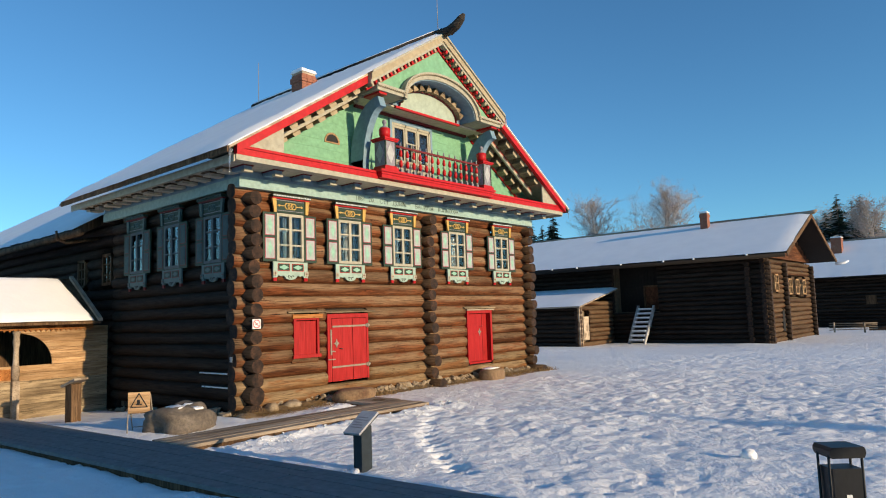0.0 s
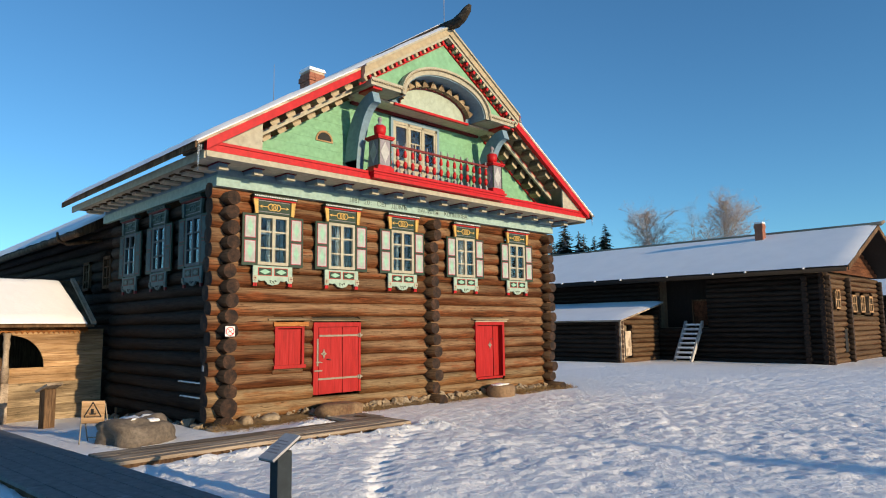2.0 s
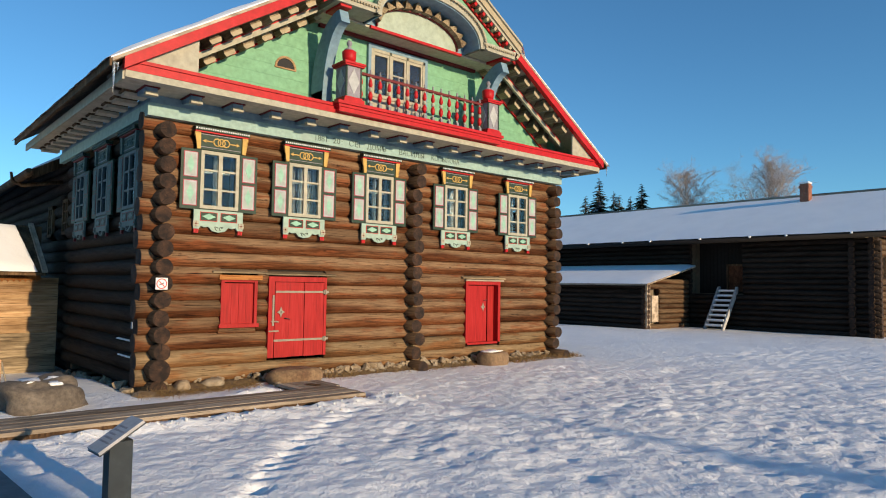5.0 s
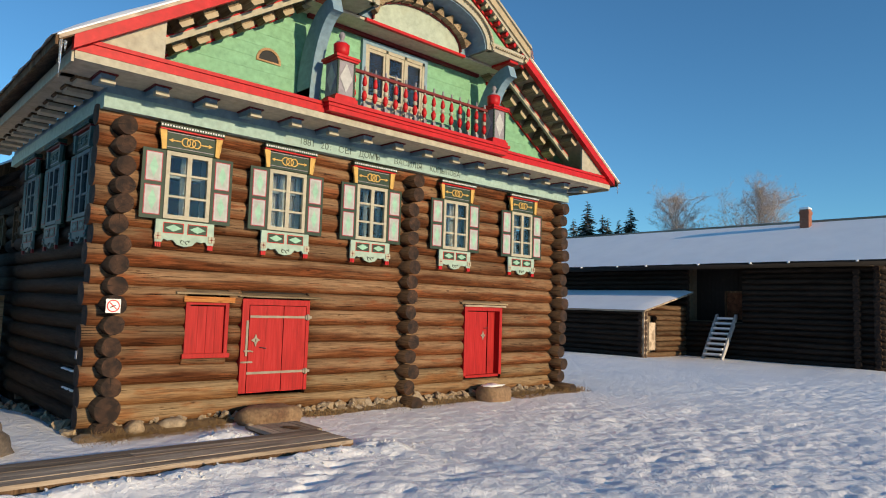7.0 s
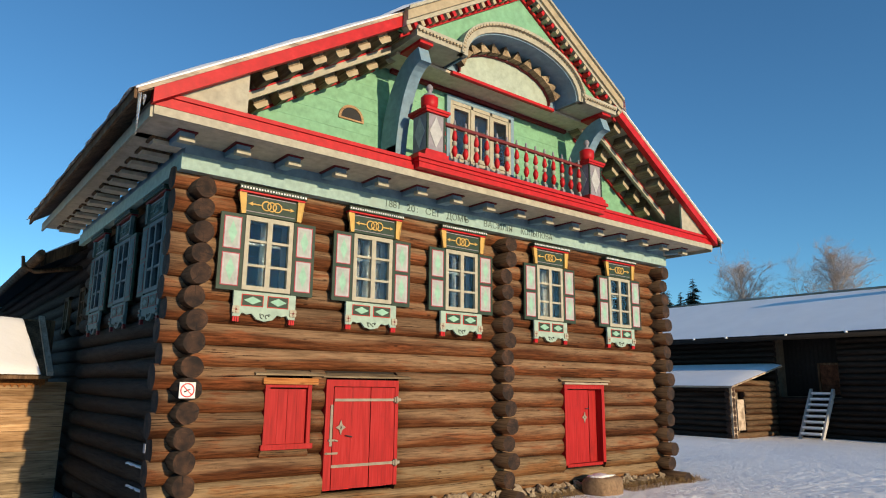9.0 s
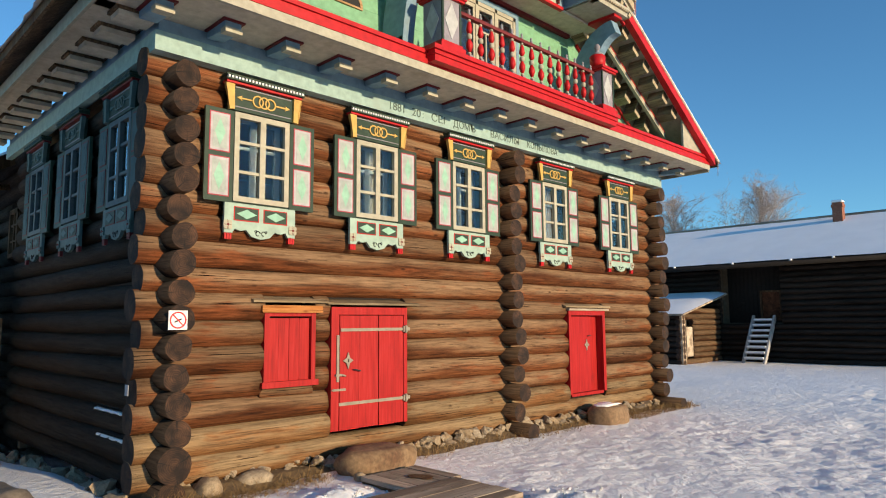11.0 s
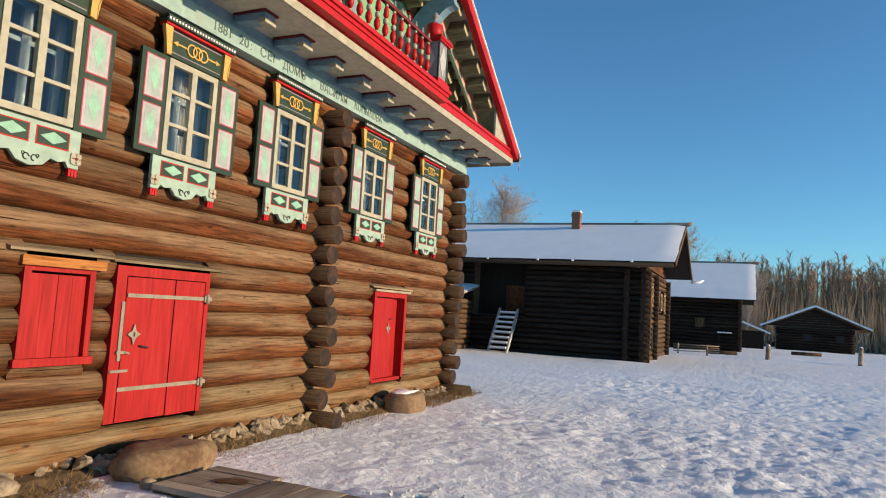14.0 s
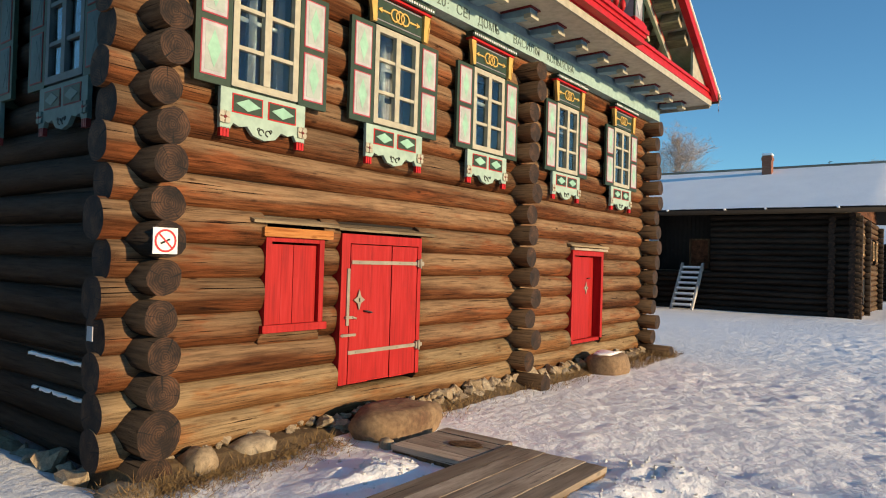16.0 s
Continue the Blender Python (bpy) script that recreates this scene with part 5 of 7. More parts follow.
def facet_stone(seed):
    """A broken field stone of half a metre with flat cleft faces."""
    m = blob(0.5, 0.5, 0.5, seed, 9, 6, 0.30)
    rg = random.Random(seed)
    for _ in range(7):
        nrm = Vector((rg.gauss(0, 1), rg.gauss(0, 1), rg.gauss(0, 1))).normalized()
        cut = rg.uniform(0.30, 0.42)
        m.v = [tuple(Vector(p) - nrm * max(0.0, Vector(p).dot(nrm) - cut)) for p in m.v]
    m.smooth = [False] * len(m.f)
    return m


plinth = thing("foundation", pose(0, 0, 0), "row of small field stones under the bottom log", "stone footing", "", "structure")
rg = random.Random(21)
shapes = [facet_stone(300 + k).data("stone", STONE) for k in range(8)]
y = 7.5
while y < 16.9:
    s = rg.uniform(0.06, 0.11) if y < 9.0 else rg.uniform(0.10, 0.20)
    out = 0.0 if y < 9.0 else 0.10
    for lay in range(3):
        r = s * rg.uniform(0.6, 1.15)
        ob = part("stone", shapes[rg.randrange(8)], None, plinth, at=pose(-11.23 + out + rg.uniform(-0.05, 0.05) - 0.04 * lay, y + rg.uniform(-0.05, 0.05), -0.02 + 0.065 * lay + rg.uniform(-0.02, 0.02), rg.uniform(-25, 25), rg.uniform(-25, 25), rg.uniform(0, 360)))
        ob.scale = (r * 1.05, r * rg.uniform(1.0, 1.7), r * rg.uniform(0.6, 0.95))
    y += s * 0.8
for k in range(22):
    ob = part("stone", shapes[rg.randrange(8)], None, plinth, at=pose(-11.6 - k * 0.24, 7.14 + rg.uniform(-0.12, 0.1), -0.02 - 0.012 * k + rg.uniform(-0.03, 0.03), rg.uniform(0, 360), 0, rg.uniform(0, 360)))
    r = rg.uniform(0.12, 0.26)
    ob.scale = (r, r, r * 0.9)
for (x, y, z, sx, sy, sz, sd_) in ((-11.12, 7.72, 0.0, 0.16, 0.13, 0.15, 3), (-11.16, 8.25, 0.02, 0.13, 0.2, 0.12, 5), (-11.05, 7.15, -0.06, 0.22, 0.2, 0.10, 8)):
    part("corner_stone", blob(sx, sy, sz, sd_, 12, 8, 0.12), STONE, plinth, "larger flat corner stone", pose(x, y, z))
part("earth_bank", Mesh().prism([(-11.75, -0.3), (-10.75, -0.3), (-10.95, 0.0), (-11.15, 0.07), (-11.75, 0.1)], 7.2, 16.95), EARTH, plinth, "bare brown earth at the wall's foot")

solid("boulder", blob(0.45, 0.53, 0.33, 41, 30, 20, 0.20), GREY_BOULDER, "large grey-brown boulder with patches of snow", "boulder", at=pose(-10.72, 5.72, 0.08, 0, 0, 20))
solid("step_stone", blob(0.29, 0.47, 0.21, 52, 20, 12, 0.08, 0.75), BOULDER, "long brown doorstep boulder below the red door", "stone", group="doorstep stones", at=pose(-10.74, 9.52, 0.11))
solid("step_stone", blob(0.28, 0.36, 0.24, 57, 20, 12, 0.09, 0.7), BOULDER, "pale squared doorstep boulder with snow on top", "stone", group="doorstep stones", at=pose(-10.85, 14.42, 0.1))
for k, (x, y, z, sx, sy) in enumerate(((-10.62, 5.55, 0.372, 0.20, 0.11), (-10.85, 5.95, 0.36, 0.12, 0.17), (-10.45, 5.80, 0.34, 0.10, 0.08))):
    solid("snow_patch", blob(sx, sy, 0.035, 900 + k, 12, 6, 0.3), SNOW, "thin patch of snow lying on the boulder", "snow", group="snow patches on the boulder", at=pose(x, y, z))
solid("snow_patch", blob(0.16, 0.24, 0.03, 905, 12, 6, 0.25), SNOW, "thin patch of snow on the doorstep stone", "snow", at=pose(-10.88, 14.42, 0.275))
solid("snow_lump", blob(0.085, 0.07, 0.06, 77, 12, 8, 0.2), SNOW, "lone white lump of ice on the trampled snow", "snow", at=pose(-2.54, 8.15, gz(-2.54, 8.15) + 0.03))
solid("small_stone", blob(0.07, 0.06, 0.06, 59, 8, 6), STONE, "small white stone beside the doorstep boulder", "stone", at=pose(-10.45, 9.05, 0.05))

# dry grass along the wall
gr = Mesh()
rg = random.Random(5)
for k in range(5200):
    y = rg.uniform(7.0, 17.6)
    d = abs(rg.gauss(0, 0.18))
    x = -11.08 + d + 0.1 * math.sin(y * 2.1)
    if y > 16.9:
        x = -11.3 + rg.uniform(0, 0.6)
    if 9.0 < y < 10.2 or rg.random() < 0.35 + 0.35 * math.sin(y * 1.7):
        continue
    h = rg.uniform(0.04, 0.15) * (1 - min(0.7, d))
    a, w = rg.uniform(0, 6.28), rg.uniform(0.003, 0.006)
    z0 = gz(x, y) - 0.03
    if x < -10.95:
        z0 = 0.0
    lx, ly = rg.gauss(0.03, 0.05), rg.gauss(0, 0.05)
    c, s = w * math.cos(a), w * math.sin(a)
    gr.add([(x - c, y - s, z0), (x + c, y + s, z0), (x + lx, y + ly, z0 + h), (x - c * 0.6, y - s * 0.6 + 0.004, z0)], [(0, 1, 2), (1, 3, 2), (3, 0, 2)])
for k in range(1800):
    y = rg.uniform(14.95, 17.5)
    x = rg.uniform(-11.15, -10.62) if y < 17.0 else rg.uniform(-11.3, -10.8)
    h = rg.uniform(0.05, 0.16)
    a, w = rg.uniform(0, 6.28), rg.uniform(0.003, 0.006)
    z0 = max(gz(x, y), 0.0 if x < -10.9 else -1.0) - 0.02
    c, s = w * math.cos(a), w * math.sin(a)
    gr.add([(x - c, y - s, z0), (x + c, y + s, z0), (x + rg.gauss(0.03, 0.05), y + rg.gauss(0, 0.05), z0 + h), (x - c * 0.6, y - s * 0.6 + 0.004, z0)], [(0, 1, 2), (1, 3, 2), (3, 0, 2)])
for k in range(3200):
    y = rg.uniform(7.0, 8.9)
    x = -10.98 + abs(rg.gauss(0, 0.16)) - (0.3 if y < 7.2 else 0.0) * rg.random()
    h = rg.uniform(0.02, 0.085)
    a, w = rg.uniform(0, 6.28), rg.uniform(0.003, 0.006)
    z0 = max(gz(x, y), 0.0 if x < -10.9 else -1.0) - 0.02
    c, s = w * math.cos(a), w * math.sin(a)
    gr.add([(x - c, y - s, z0), (x + c, y + s, z0), (x + rg.gauss(0.02, 0.07), y + rg.gauss(0, 0.07), z0 + h), (x - c * 0.6, y - s * 0.6 + 0.004, z0)], [(0, 1, 2), (1, 3, 2), (3, 0, 2)])
solid("dry_grass", gr, GRASS, "dry yellow grass along the foot of the wall", "grass", "stuff")

# ---- boardwalk and plank deck ----
def planks(name, m, length, width, n, seg, label, cat, thick=0.045, mat=BOARD, lift=0.0):
    """Planks along local x, with dark bearers below."""
    t = thing(name, m, label, cat)
    rg = random.Random(len(name) + int(length * 10))
    w = width / n
    data = Mesh().box(0, seg - 0.012, 0.004, w - 0.005, -thick, 0, bevel=0.006).data("plank", mat)
    for i in range(n):
        x = -(i % 2) * seg * 0.5
        while x < length - 0.05:
            a = max(0.0, x)
            b = min(length, x + seg)
            ob = part("plank", data, None, t, at=pose(a, i * w, rg.uniform(-0.004, 0.004), rg.uniform(-0.5, 0.5), 0, 0))
            ob.scale = ((b - a) / seg, 1, 1)
            x += seg
    for k in range(int(length / 1.5) + 1):
        part("bearer", Mesh().box(min(length - 0.1, k * 1.5), min(length - 0.1, k * 1.5) + 0.1, 0.03, width - 0.03, -thick - 0.10, -thick), BOARD_Z, t)
    part("side_joist", Mesh().box(0, length, 0.02, 0.06, -thick - 0.11, -thick), BOARD_Z, t, "dark side joist")
    part("side_joist", Mesh().box(0, length, width - 0.06, width - 0.02, -thick - 0.11, -thick), BOARD_Z, t, "dark side joist")
    return t


planks("boardwalk", pose(-24.0, 2.50, 0.10, 0, 0, 3.9), 34.0, 1.12, 6, 4.0, "grey weathered plank boardwalk through the snow", "boardwalk", mat=BOARD_FROST)
planks("plank_deck", pose(-8.73, 4.66, 0.10, 0, 0, 90), 4.95, 0.87, 5, 4.95, "short grey plank walk towards the red door", "plank walk")
planks("door_deck", pose(-10.32, 8.96, 0.096, 0, 0, 0), 0.71, 0.75, 5, 0.71, "small plank landing before the doorstep boulder", "plank walk")

# snow clods along the deck's edge and shovelled heaps
rg = random.Random(71)
clod = [blob(0.5, 0.5, 0.5, 700 + k, 9, 7, 0.16).data("snow_clod", SNOW) for k in range(5)]
heap = thing("snow_heap", pose(-8.1, 9.9, 0), "shovelled heap of loose snow clods beside the planks", "snow", "", "stuff")
for k in range(240):
    t = rg.random()
    if t < 0.45:
        x, y = -8.45 + rg.gauss(0.08, 0.10), rg.uniform(5.2, 10.2)
    elif t < 0.75:
        x, y = -8.4 + rg.gauss(0, 0.35), 10.0 + rg.gauss(0, 0.3)
    else:
        x, y = -9.98 + rg.gauss(0, 0.22), 8.5 + rg.gauss(0, 0.28)
    r = abs(rg.gauss(0.004, 0.014)) + 0.010
    ob = part("snow_clod", clod[rg.randrange(5)], None, heap, at=pose(x + 8.1, y - 9.9, gz(x, y) + 0.004, rg.uniform(0, 360), 0, rg.uniform(0, 360)))
    ob.scale = (r, r * 1.3, r * 0.7)
# ---- small things by the house ----
sg = thing("no_smoking_sign", pose(XEND + 0.06, YL - 0.05, 1.68, 0, 0, 90), "small white no-smoking plate nailed on a log end", "sign")
part("plate", Mesh().box(-0.09, 0.09, -0.006, 0.0, -0.09, 0.09), WHITE, sg)
rm = Mesh()
ring(rm, 0, 0, 0.066, 0.08, -0.009, -0.005, 0, 24)
rm.box(-0.07, 0.07, -0.0095, -0.005, -0.006, 0.006, 0, pose(0, 0, 0, 0, 45, 0))
part("ban_ring", rm, SIGN_RED, sg, "red ring and bar")
part("cigarette", Mesh().box(-0.04, 0.035, -0.008, -0.005, -0.010, 0.004, 0, pose(0, 0, 0, 0, -25, 0)), INK, sg, "black cigarette mark")

ws = thing("warning_sign", pose(-11.05, 5.15, gz(-11.05, 5.15), 0, 0, 48), "pale wooden warning board on a low metal stand", "sign")
part("board", Mesh().box(-0.17, 0.17, -0.03, -0.01, 0.30, 0.64, bevel=0.008), PORCH_WOOD, ws, "pale plywood board")
tr = Mesh()
for a, b in (((-0.13, 0.40), (0.13, 0.40)), ((0.13, 0.40), (0.0, 0.62)), ((0.0, 0.62), (-0.13, 0.40))):
    d = Vector((b[0] - a[0], b[1] - a[1])).normalized() * 0.008
    tr.prism([(a[0] + d.y, a[1] - d.x), (b[0] + d.y, b[1] - d.x), (b[0] - d.y, b[1] + d.x), (a[0] - d.y, a[1] + d.x)], -0.034, -0.029)
tr.box(-0.05, 0.05, -0.034, -0.029, 0.435, 0.455).box(-0.03, 0.015, -0.034, -0.029, 0.455, 0.52)
part("warning_mark", tr, INK, ws, "black triangle mark")
for x in (-0.17, 0.17):
    part("leg", Mesh().tube([(x, -0.02, 0.34), (x, -0.06, -0.03)], [0.010, 0.010], 6), IRON, ws)
    part("leg", Mesh().tube([(x, -0.0, 0.60), (x, 0.22, -0.03)], [0.010, 0.010], 6), IRON, ws)
part("crossbar", Mesh().tube([(-0.17, 0.18, 0.06), (0.17, 0.18, 0.06)], [0.008, 0.008], 6), IRON, ws)

wp = thing("wooden_post", pose(-14.1, 5.28, gz(-14.1, 5.28), 0, 0, 10), "short weathered post with a slanted cap board", "post")
part("post", Mesh().box(-0.10, 0.10, -0.10, 0.10, -0.1, 0.72, bevel=0.015), BOARD_Z, wp)
part("cap_board", Mesh().box(-0.24, 0.24, -0.14, 0.14, -0.02, 0.02, 0, pose(0.03, 0, 0.745, 0, -18, 0)), BOARD, wp, "slanted cap board")

st = thing("information_stand", pose(-5.93, 5.36, gz(-5.93, 5.36) - 0.02, 0, 0, 4), "dark steel lectern post with a tilted information plate", "information stand")
part("post", Mesh().box(-0.065, 0.065, -0.085, 0.085, -0.15, 0.53, bevel=0.006), DARK_METAL, st)
tilt = pose(0, -0.02, 0.57, 32, 0, 0)
part("plate", Mesh().box(-0.125, 0.125, -0.19, 0.19, -0.012, 0.012, 0, tilt), GREY_V, st, "tilted pale blue-grey plate")
part("plate_frame", Mesh().box(-0.13, 0.13, -0.195, 0.195, -0.02, -0.012, 0, tilt), DARK_METAL, st, "dark metal tray")
tx = Mesh()
for k in range(5):
    tx.box(-0.09, 0.09 - 0.03 * (k % 3), -0.10 + 0.042 * k, -0.085 + 0.042 * k, 0.013, 0.0145, 0, tilt)
part("text_bars", tx, LILAC, st, "grey lines of small text")
part("snow_patch", blob(0.07, 0.09, 0.05, 91, 10, 6), SNOW, st, "snow clinging to the foot", pose(-0.03, -0.07, 0.02))

bn = thing("litter_bin", pose(-1.08, 5.42, gz(-1.08, 5.42) + 0.02, 0, 0, 42) @ Matrix.Diagonal((0.66, 0.66, 1.24, 1)), "black litter bin with rounded rim and white sticker", "bin")
body = Mesh().prism([(-0.135, -0.1), (0.135, -0.1), (0.155, 0.48), (-0.155, 0.48)], -0.12, 0.12)
part("body", body, PLASTIC, bn)
part("rim", Mesh().box(-0.19, 0.19, -0.16, 0.16, 0.54, 0.60, bevel=0.02), PLASTIC, bn, "rounded black hood")
for sx in (-1, 1):
    part("side_tube", Mesh().tube([(sx * 0.175, -0.10, -0.1), (sx * 0.175, -0.10, 0.56)], [0.014, 0.014], 8), PLASTIC, bn)
    part("side_tube", Mesh().tube([(sx * 0.175, 0.10, -0.1), (sx * 0.175, 0.10, 0.56)], [0.014, 0.014], 8), PLASTIC, bn)
part("sticker", Mesh().box(-0.03, 0.03, -0.124, -0.118, 0.26, 0.34), WHITE, bn, "small white sticker")

pl = Mesh().box(-0.04, 0.04, -0.006, 0.0, -0.05, 0.05)
solid("number_plate", pl, GREY_V, "small blank grey plate nailed on the side wall", "plate", at=pose(-11.37, 7.02, 1.03))
wet = Mesh()
rg = random.Random(3)
poly = [(0.17 * math.cos(k * math.tau / 16) * rg.uniform(0.6, 1.1), 0.11 * math.sin(k * math.tau / 16) * rg.uniform(0.6, 1.1)) for k in range(16)]
wet.add([(x, y, 0) for x, y in poly] + [(x, y, 0.002) for x, y in poly], [tuple(range(15, -1, -1)), tuple(range(16, 32))] + [(k, (k + 1) % 16, 16 + (k + 1) % 16, 16 + k) for k in range(16)])
solid("wet_patch", wet, BOARD_Z, "dark wet patch on the plank landing", "stain", at=pose(-9.85, 9.36, 0.103, 0, 0, 20))
for x0, x1, z in ((-12.9, -11.75, 0.76), (-12.8, -11.7, 0.49)):
    ss = Mesh()
    n_ = 24
    for k in range(n_ + 1):
        x = x0 + (x1 - x0) * k / n_
        w_ = 0.02 + 0.018 * math.sin(k * 1.7) * math.sin(k * 0.6) + (0.01 if 0 < k < n_ else -0.02)
        ss.v += [(x, YL - 0.118 - w_, z - 0.045 + 0.0), (x, YL - 0.10, z - 0.02), (x, YL - 0.115 - w_, z - 0.022)]
    for k in range(n_):
        for a, b in ((0, 2), (2, 1), (1, 0)):
            ss.f.append((3 * k + a, 3 * k + 3 + a, 3 * k + 3 + b, 3 * k + b))
            ss.s.append(0)
            ss.smooth.append(True)
    solid("snow_strip", ss, SNOW, "thin line of drifted snow on a wall log", "snow", group="snow lines on the wall")

# ---- covered porch beside the house ----
PX, PZ = -16.95, -0.27
po = thing("porch", pose(0, 0, 0), "honey-coloured plank porch with snowy roof and arched opening", "porch")
for k in range(7):
    z = PZ + 0.17 * k
    part("plank", Mesh().box(PX - 0.05, PX, 1.5, 7.1, z, z + 0.165, bevel=0.0), BOARD_Y if k < 5 else PORCH_Y, po)
z = PZ + 1.19
while z < 1.75:
    arch = []
    for q in range(5):
        zz = z + 0.116 * q / 4
        c = max(0.0, 1 - ((zz - 0.92) / 0.70) ** 2)
        arch.append((5.22 + 0.66 * math.sqrt(c), zz))
    part("plank", Mesh().prism([(7.1, z + 0.116)] + arch[::-1] + [(7.1, z)], -PX, -PX + 0.05), PORCH_WOOD, po, at=FRONT)
    part("plank", Mesh().box(PX - 0.05, PX, 1.5, 3.3 if z < 1.66 else 5.05, z, z + 0.116), PORCH_Y, po)
    z += 0.12
part("orange_rail", Mesh().box(PX - 0.04, PX + 0.01, 3.4, 5.05, 0.62, 0.86), NEW_WOOD, po, "fresh orange rail board")
pp = Mesh().box(PX - 0.02, PX + 0.12, 5.06, 5.2, PZ - 0.1, 0.6, bevel=0.0)
pp.lathe(PX + 0.05, 5.13, [(0.07, 0.6), (0.085, 0.8), (0.06, 1.0), (0.055, 1.3), (0.075, 1.45), (0.06, 1.55), (0.085, 1.68)], 10)
part("turned_post", pp, BOARD, po, "turned grey porch post")
part("floor_block", Mesh().box(-19.0, PX - 0.08, 1.6, 7.0, PZ - 0.1, 0.2), BOARD_Z, po, "dark porch floor")
part("back_wall", Mesh().box(-19.1, -19.0, 1.5, 7.1, PZ, 3.0), BOARD_Z, po, "dark inner wall")
part("lintel", Mesh().box(PX - 0.06, PX + 0.03, 1.5, 6.75, 1.70, 1.82), NEW_WOOD, po, "orange lintel beam")
vl = Mesh()
y = 1.6
while y < 6.7:
    vl.prism([(y, 1.72), (y + 0.04, 1.655), (y + 0.08, 1.72)], -PX - 0.05, -PX - 0.03)
    y += 0.105
part("carved_valance", vl, NEW_WOOD, po, "orange toothed valance", FRONT)
prf = Mesh()
prf.add([(-16.55, 1.4, 1.80), (-16.55, 6.78, 1.80), (-18.3, 6.78, 2.86), (-18.3, 1.4, 2.86), (-16.55, 1.4, 1.85), (-16.55, 6.78, 1.85), (-18.3, 6.78, 2.91), (-18.3, 1.4, 2.91)], [(0, 3, 2, 1), (4, 5, 6, 7), (0, 1, 5, 4), (1, 2, 6, 5), (2, 3, 7, 6), (3, 0, 4, 7)])
part("porch_roof", prf, BOARD_Z, po, "dark board roof")
psn = Mesh()
nu, nv = 14, 10
rg = random.Random(8)
for j in range(nv + 1):
    for i in range(nu + 1):
        t, u = i / nu, j / nv
        yy = 1.4 + (6.62 - 1.4) * u - (0.18 * t if j == nv else 0)
        e = 0.02 if i in (0, nu) or j in (0, nv) else 0.10
        psn.v.append((-16.52 - 1.78 * t, yy, 1.86 + 1.07 * t + e + rg.uniform(-0.008, 0.008)))
for j in range(nv):
    for i in range(nu):
        a = j * (nu + 1) + i
        psn.f.append((a, a + nu + 1, a + nu + 2, a + 1))
        psn.s.append(0)
        psn.smooth.append(True)
part("porch_snow", psn, SNOW_ROOF, po, "thick snow on the porch roof")
part("verge_board", Mesh().add([(-16.5, 6.70, 1.86), (-16.5, 6.80, 1.86), (-18.3, 6.80, 2.95), (-18.3, 6.70, 2.95), (-16.5, 6.70, 1.92), (-16.5, 6.80, 1.92), (-18.3, 6.80, 3.02), (-18.3, 6.70, 3.02)], [(0, 3, 2, 1), (4, 5, 6, 7), (0, 1, 5, 4), (1, 2, 6, 5), (2, 3, 7, 6), (3, 0, 4, 7)]), BOARD, po, "grey verge board")


# ---- log buildings: one maker for wings, barns and sheds ----
def log_wall_x(parent, x0, x1, y, z0, n, course, r, mat, cuts=(), sides=8):
    for i in range(n):
        z = z0 + course * (i + 0.5)
        for a, b in spans(x0, x1, z, cuts):
            if b - a > 0.05:
                part("log", log_mesh("log", b - a, r, [mat, LOG_END], int(1000 + y * 7 + i), sides), None, parent, at=pose(a, y, z))


def log_wall_y(parent, y0, y1, x, z0, n, course, r, mat, cuts=(), sides=8, shrink=None):
    for i in range(n):
        z = z0 + course * (i + 0.5)
        a0, b0 = (y0, y1) if shrink is None else shrink(z, y0, y1)
        for a, b in spans(a0, b0, z, cuts):
            if b - a > 0.05:
                part("log", log_mesh("log", b - a, r, [mat, LOG_END], int(2000 + x * 7 + i), sides), None, parent, at=pose(x, a, z, 0, 0, 90))


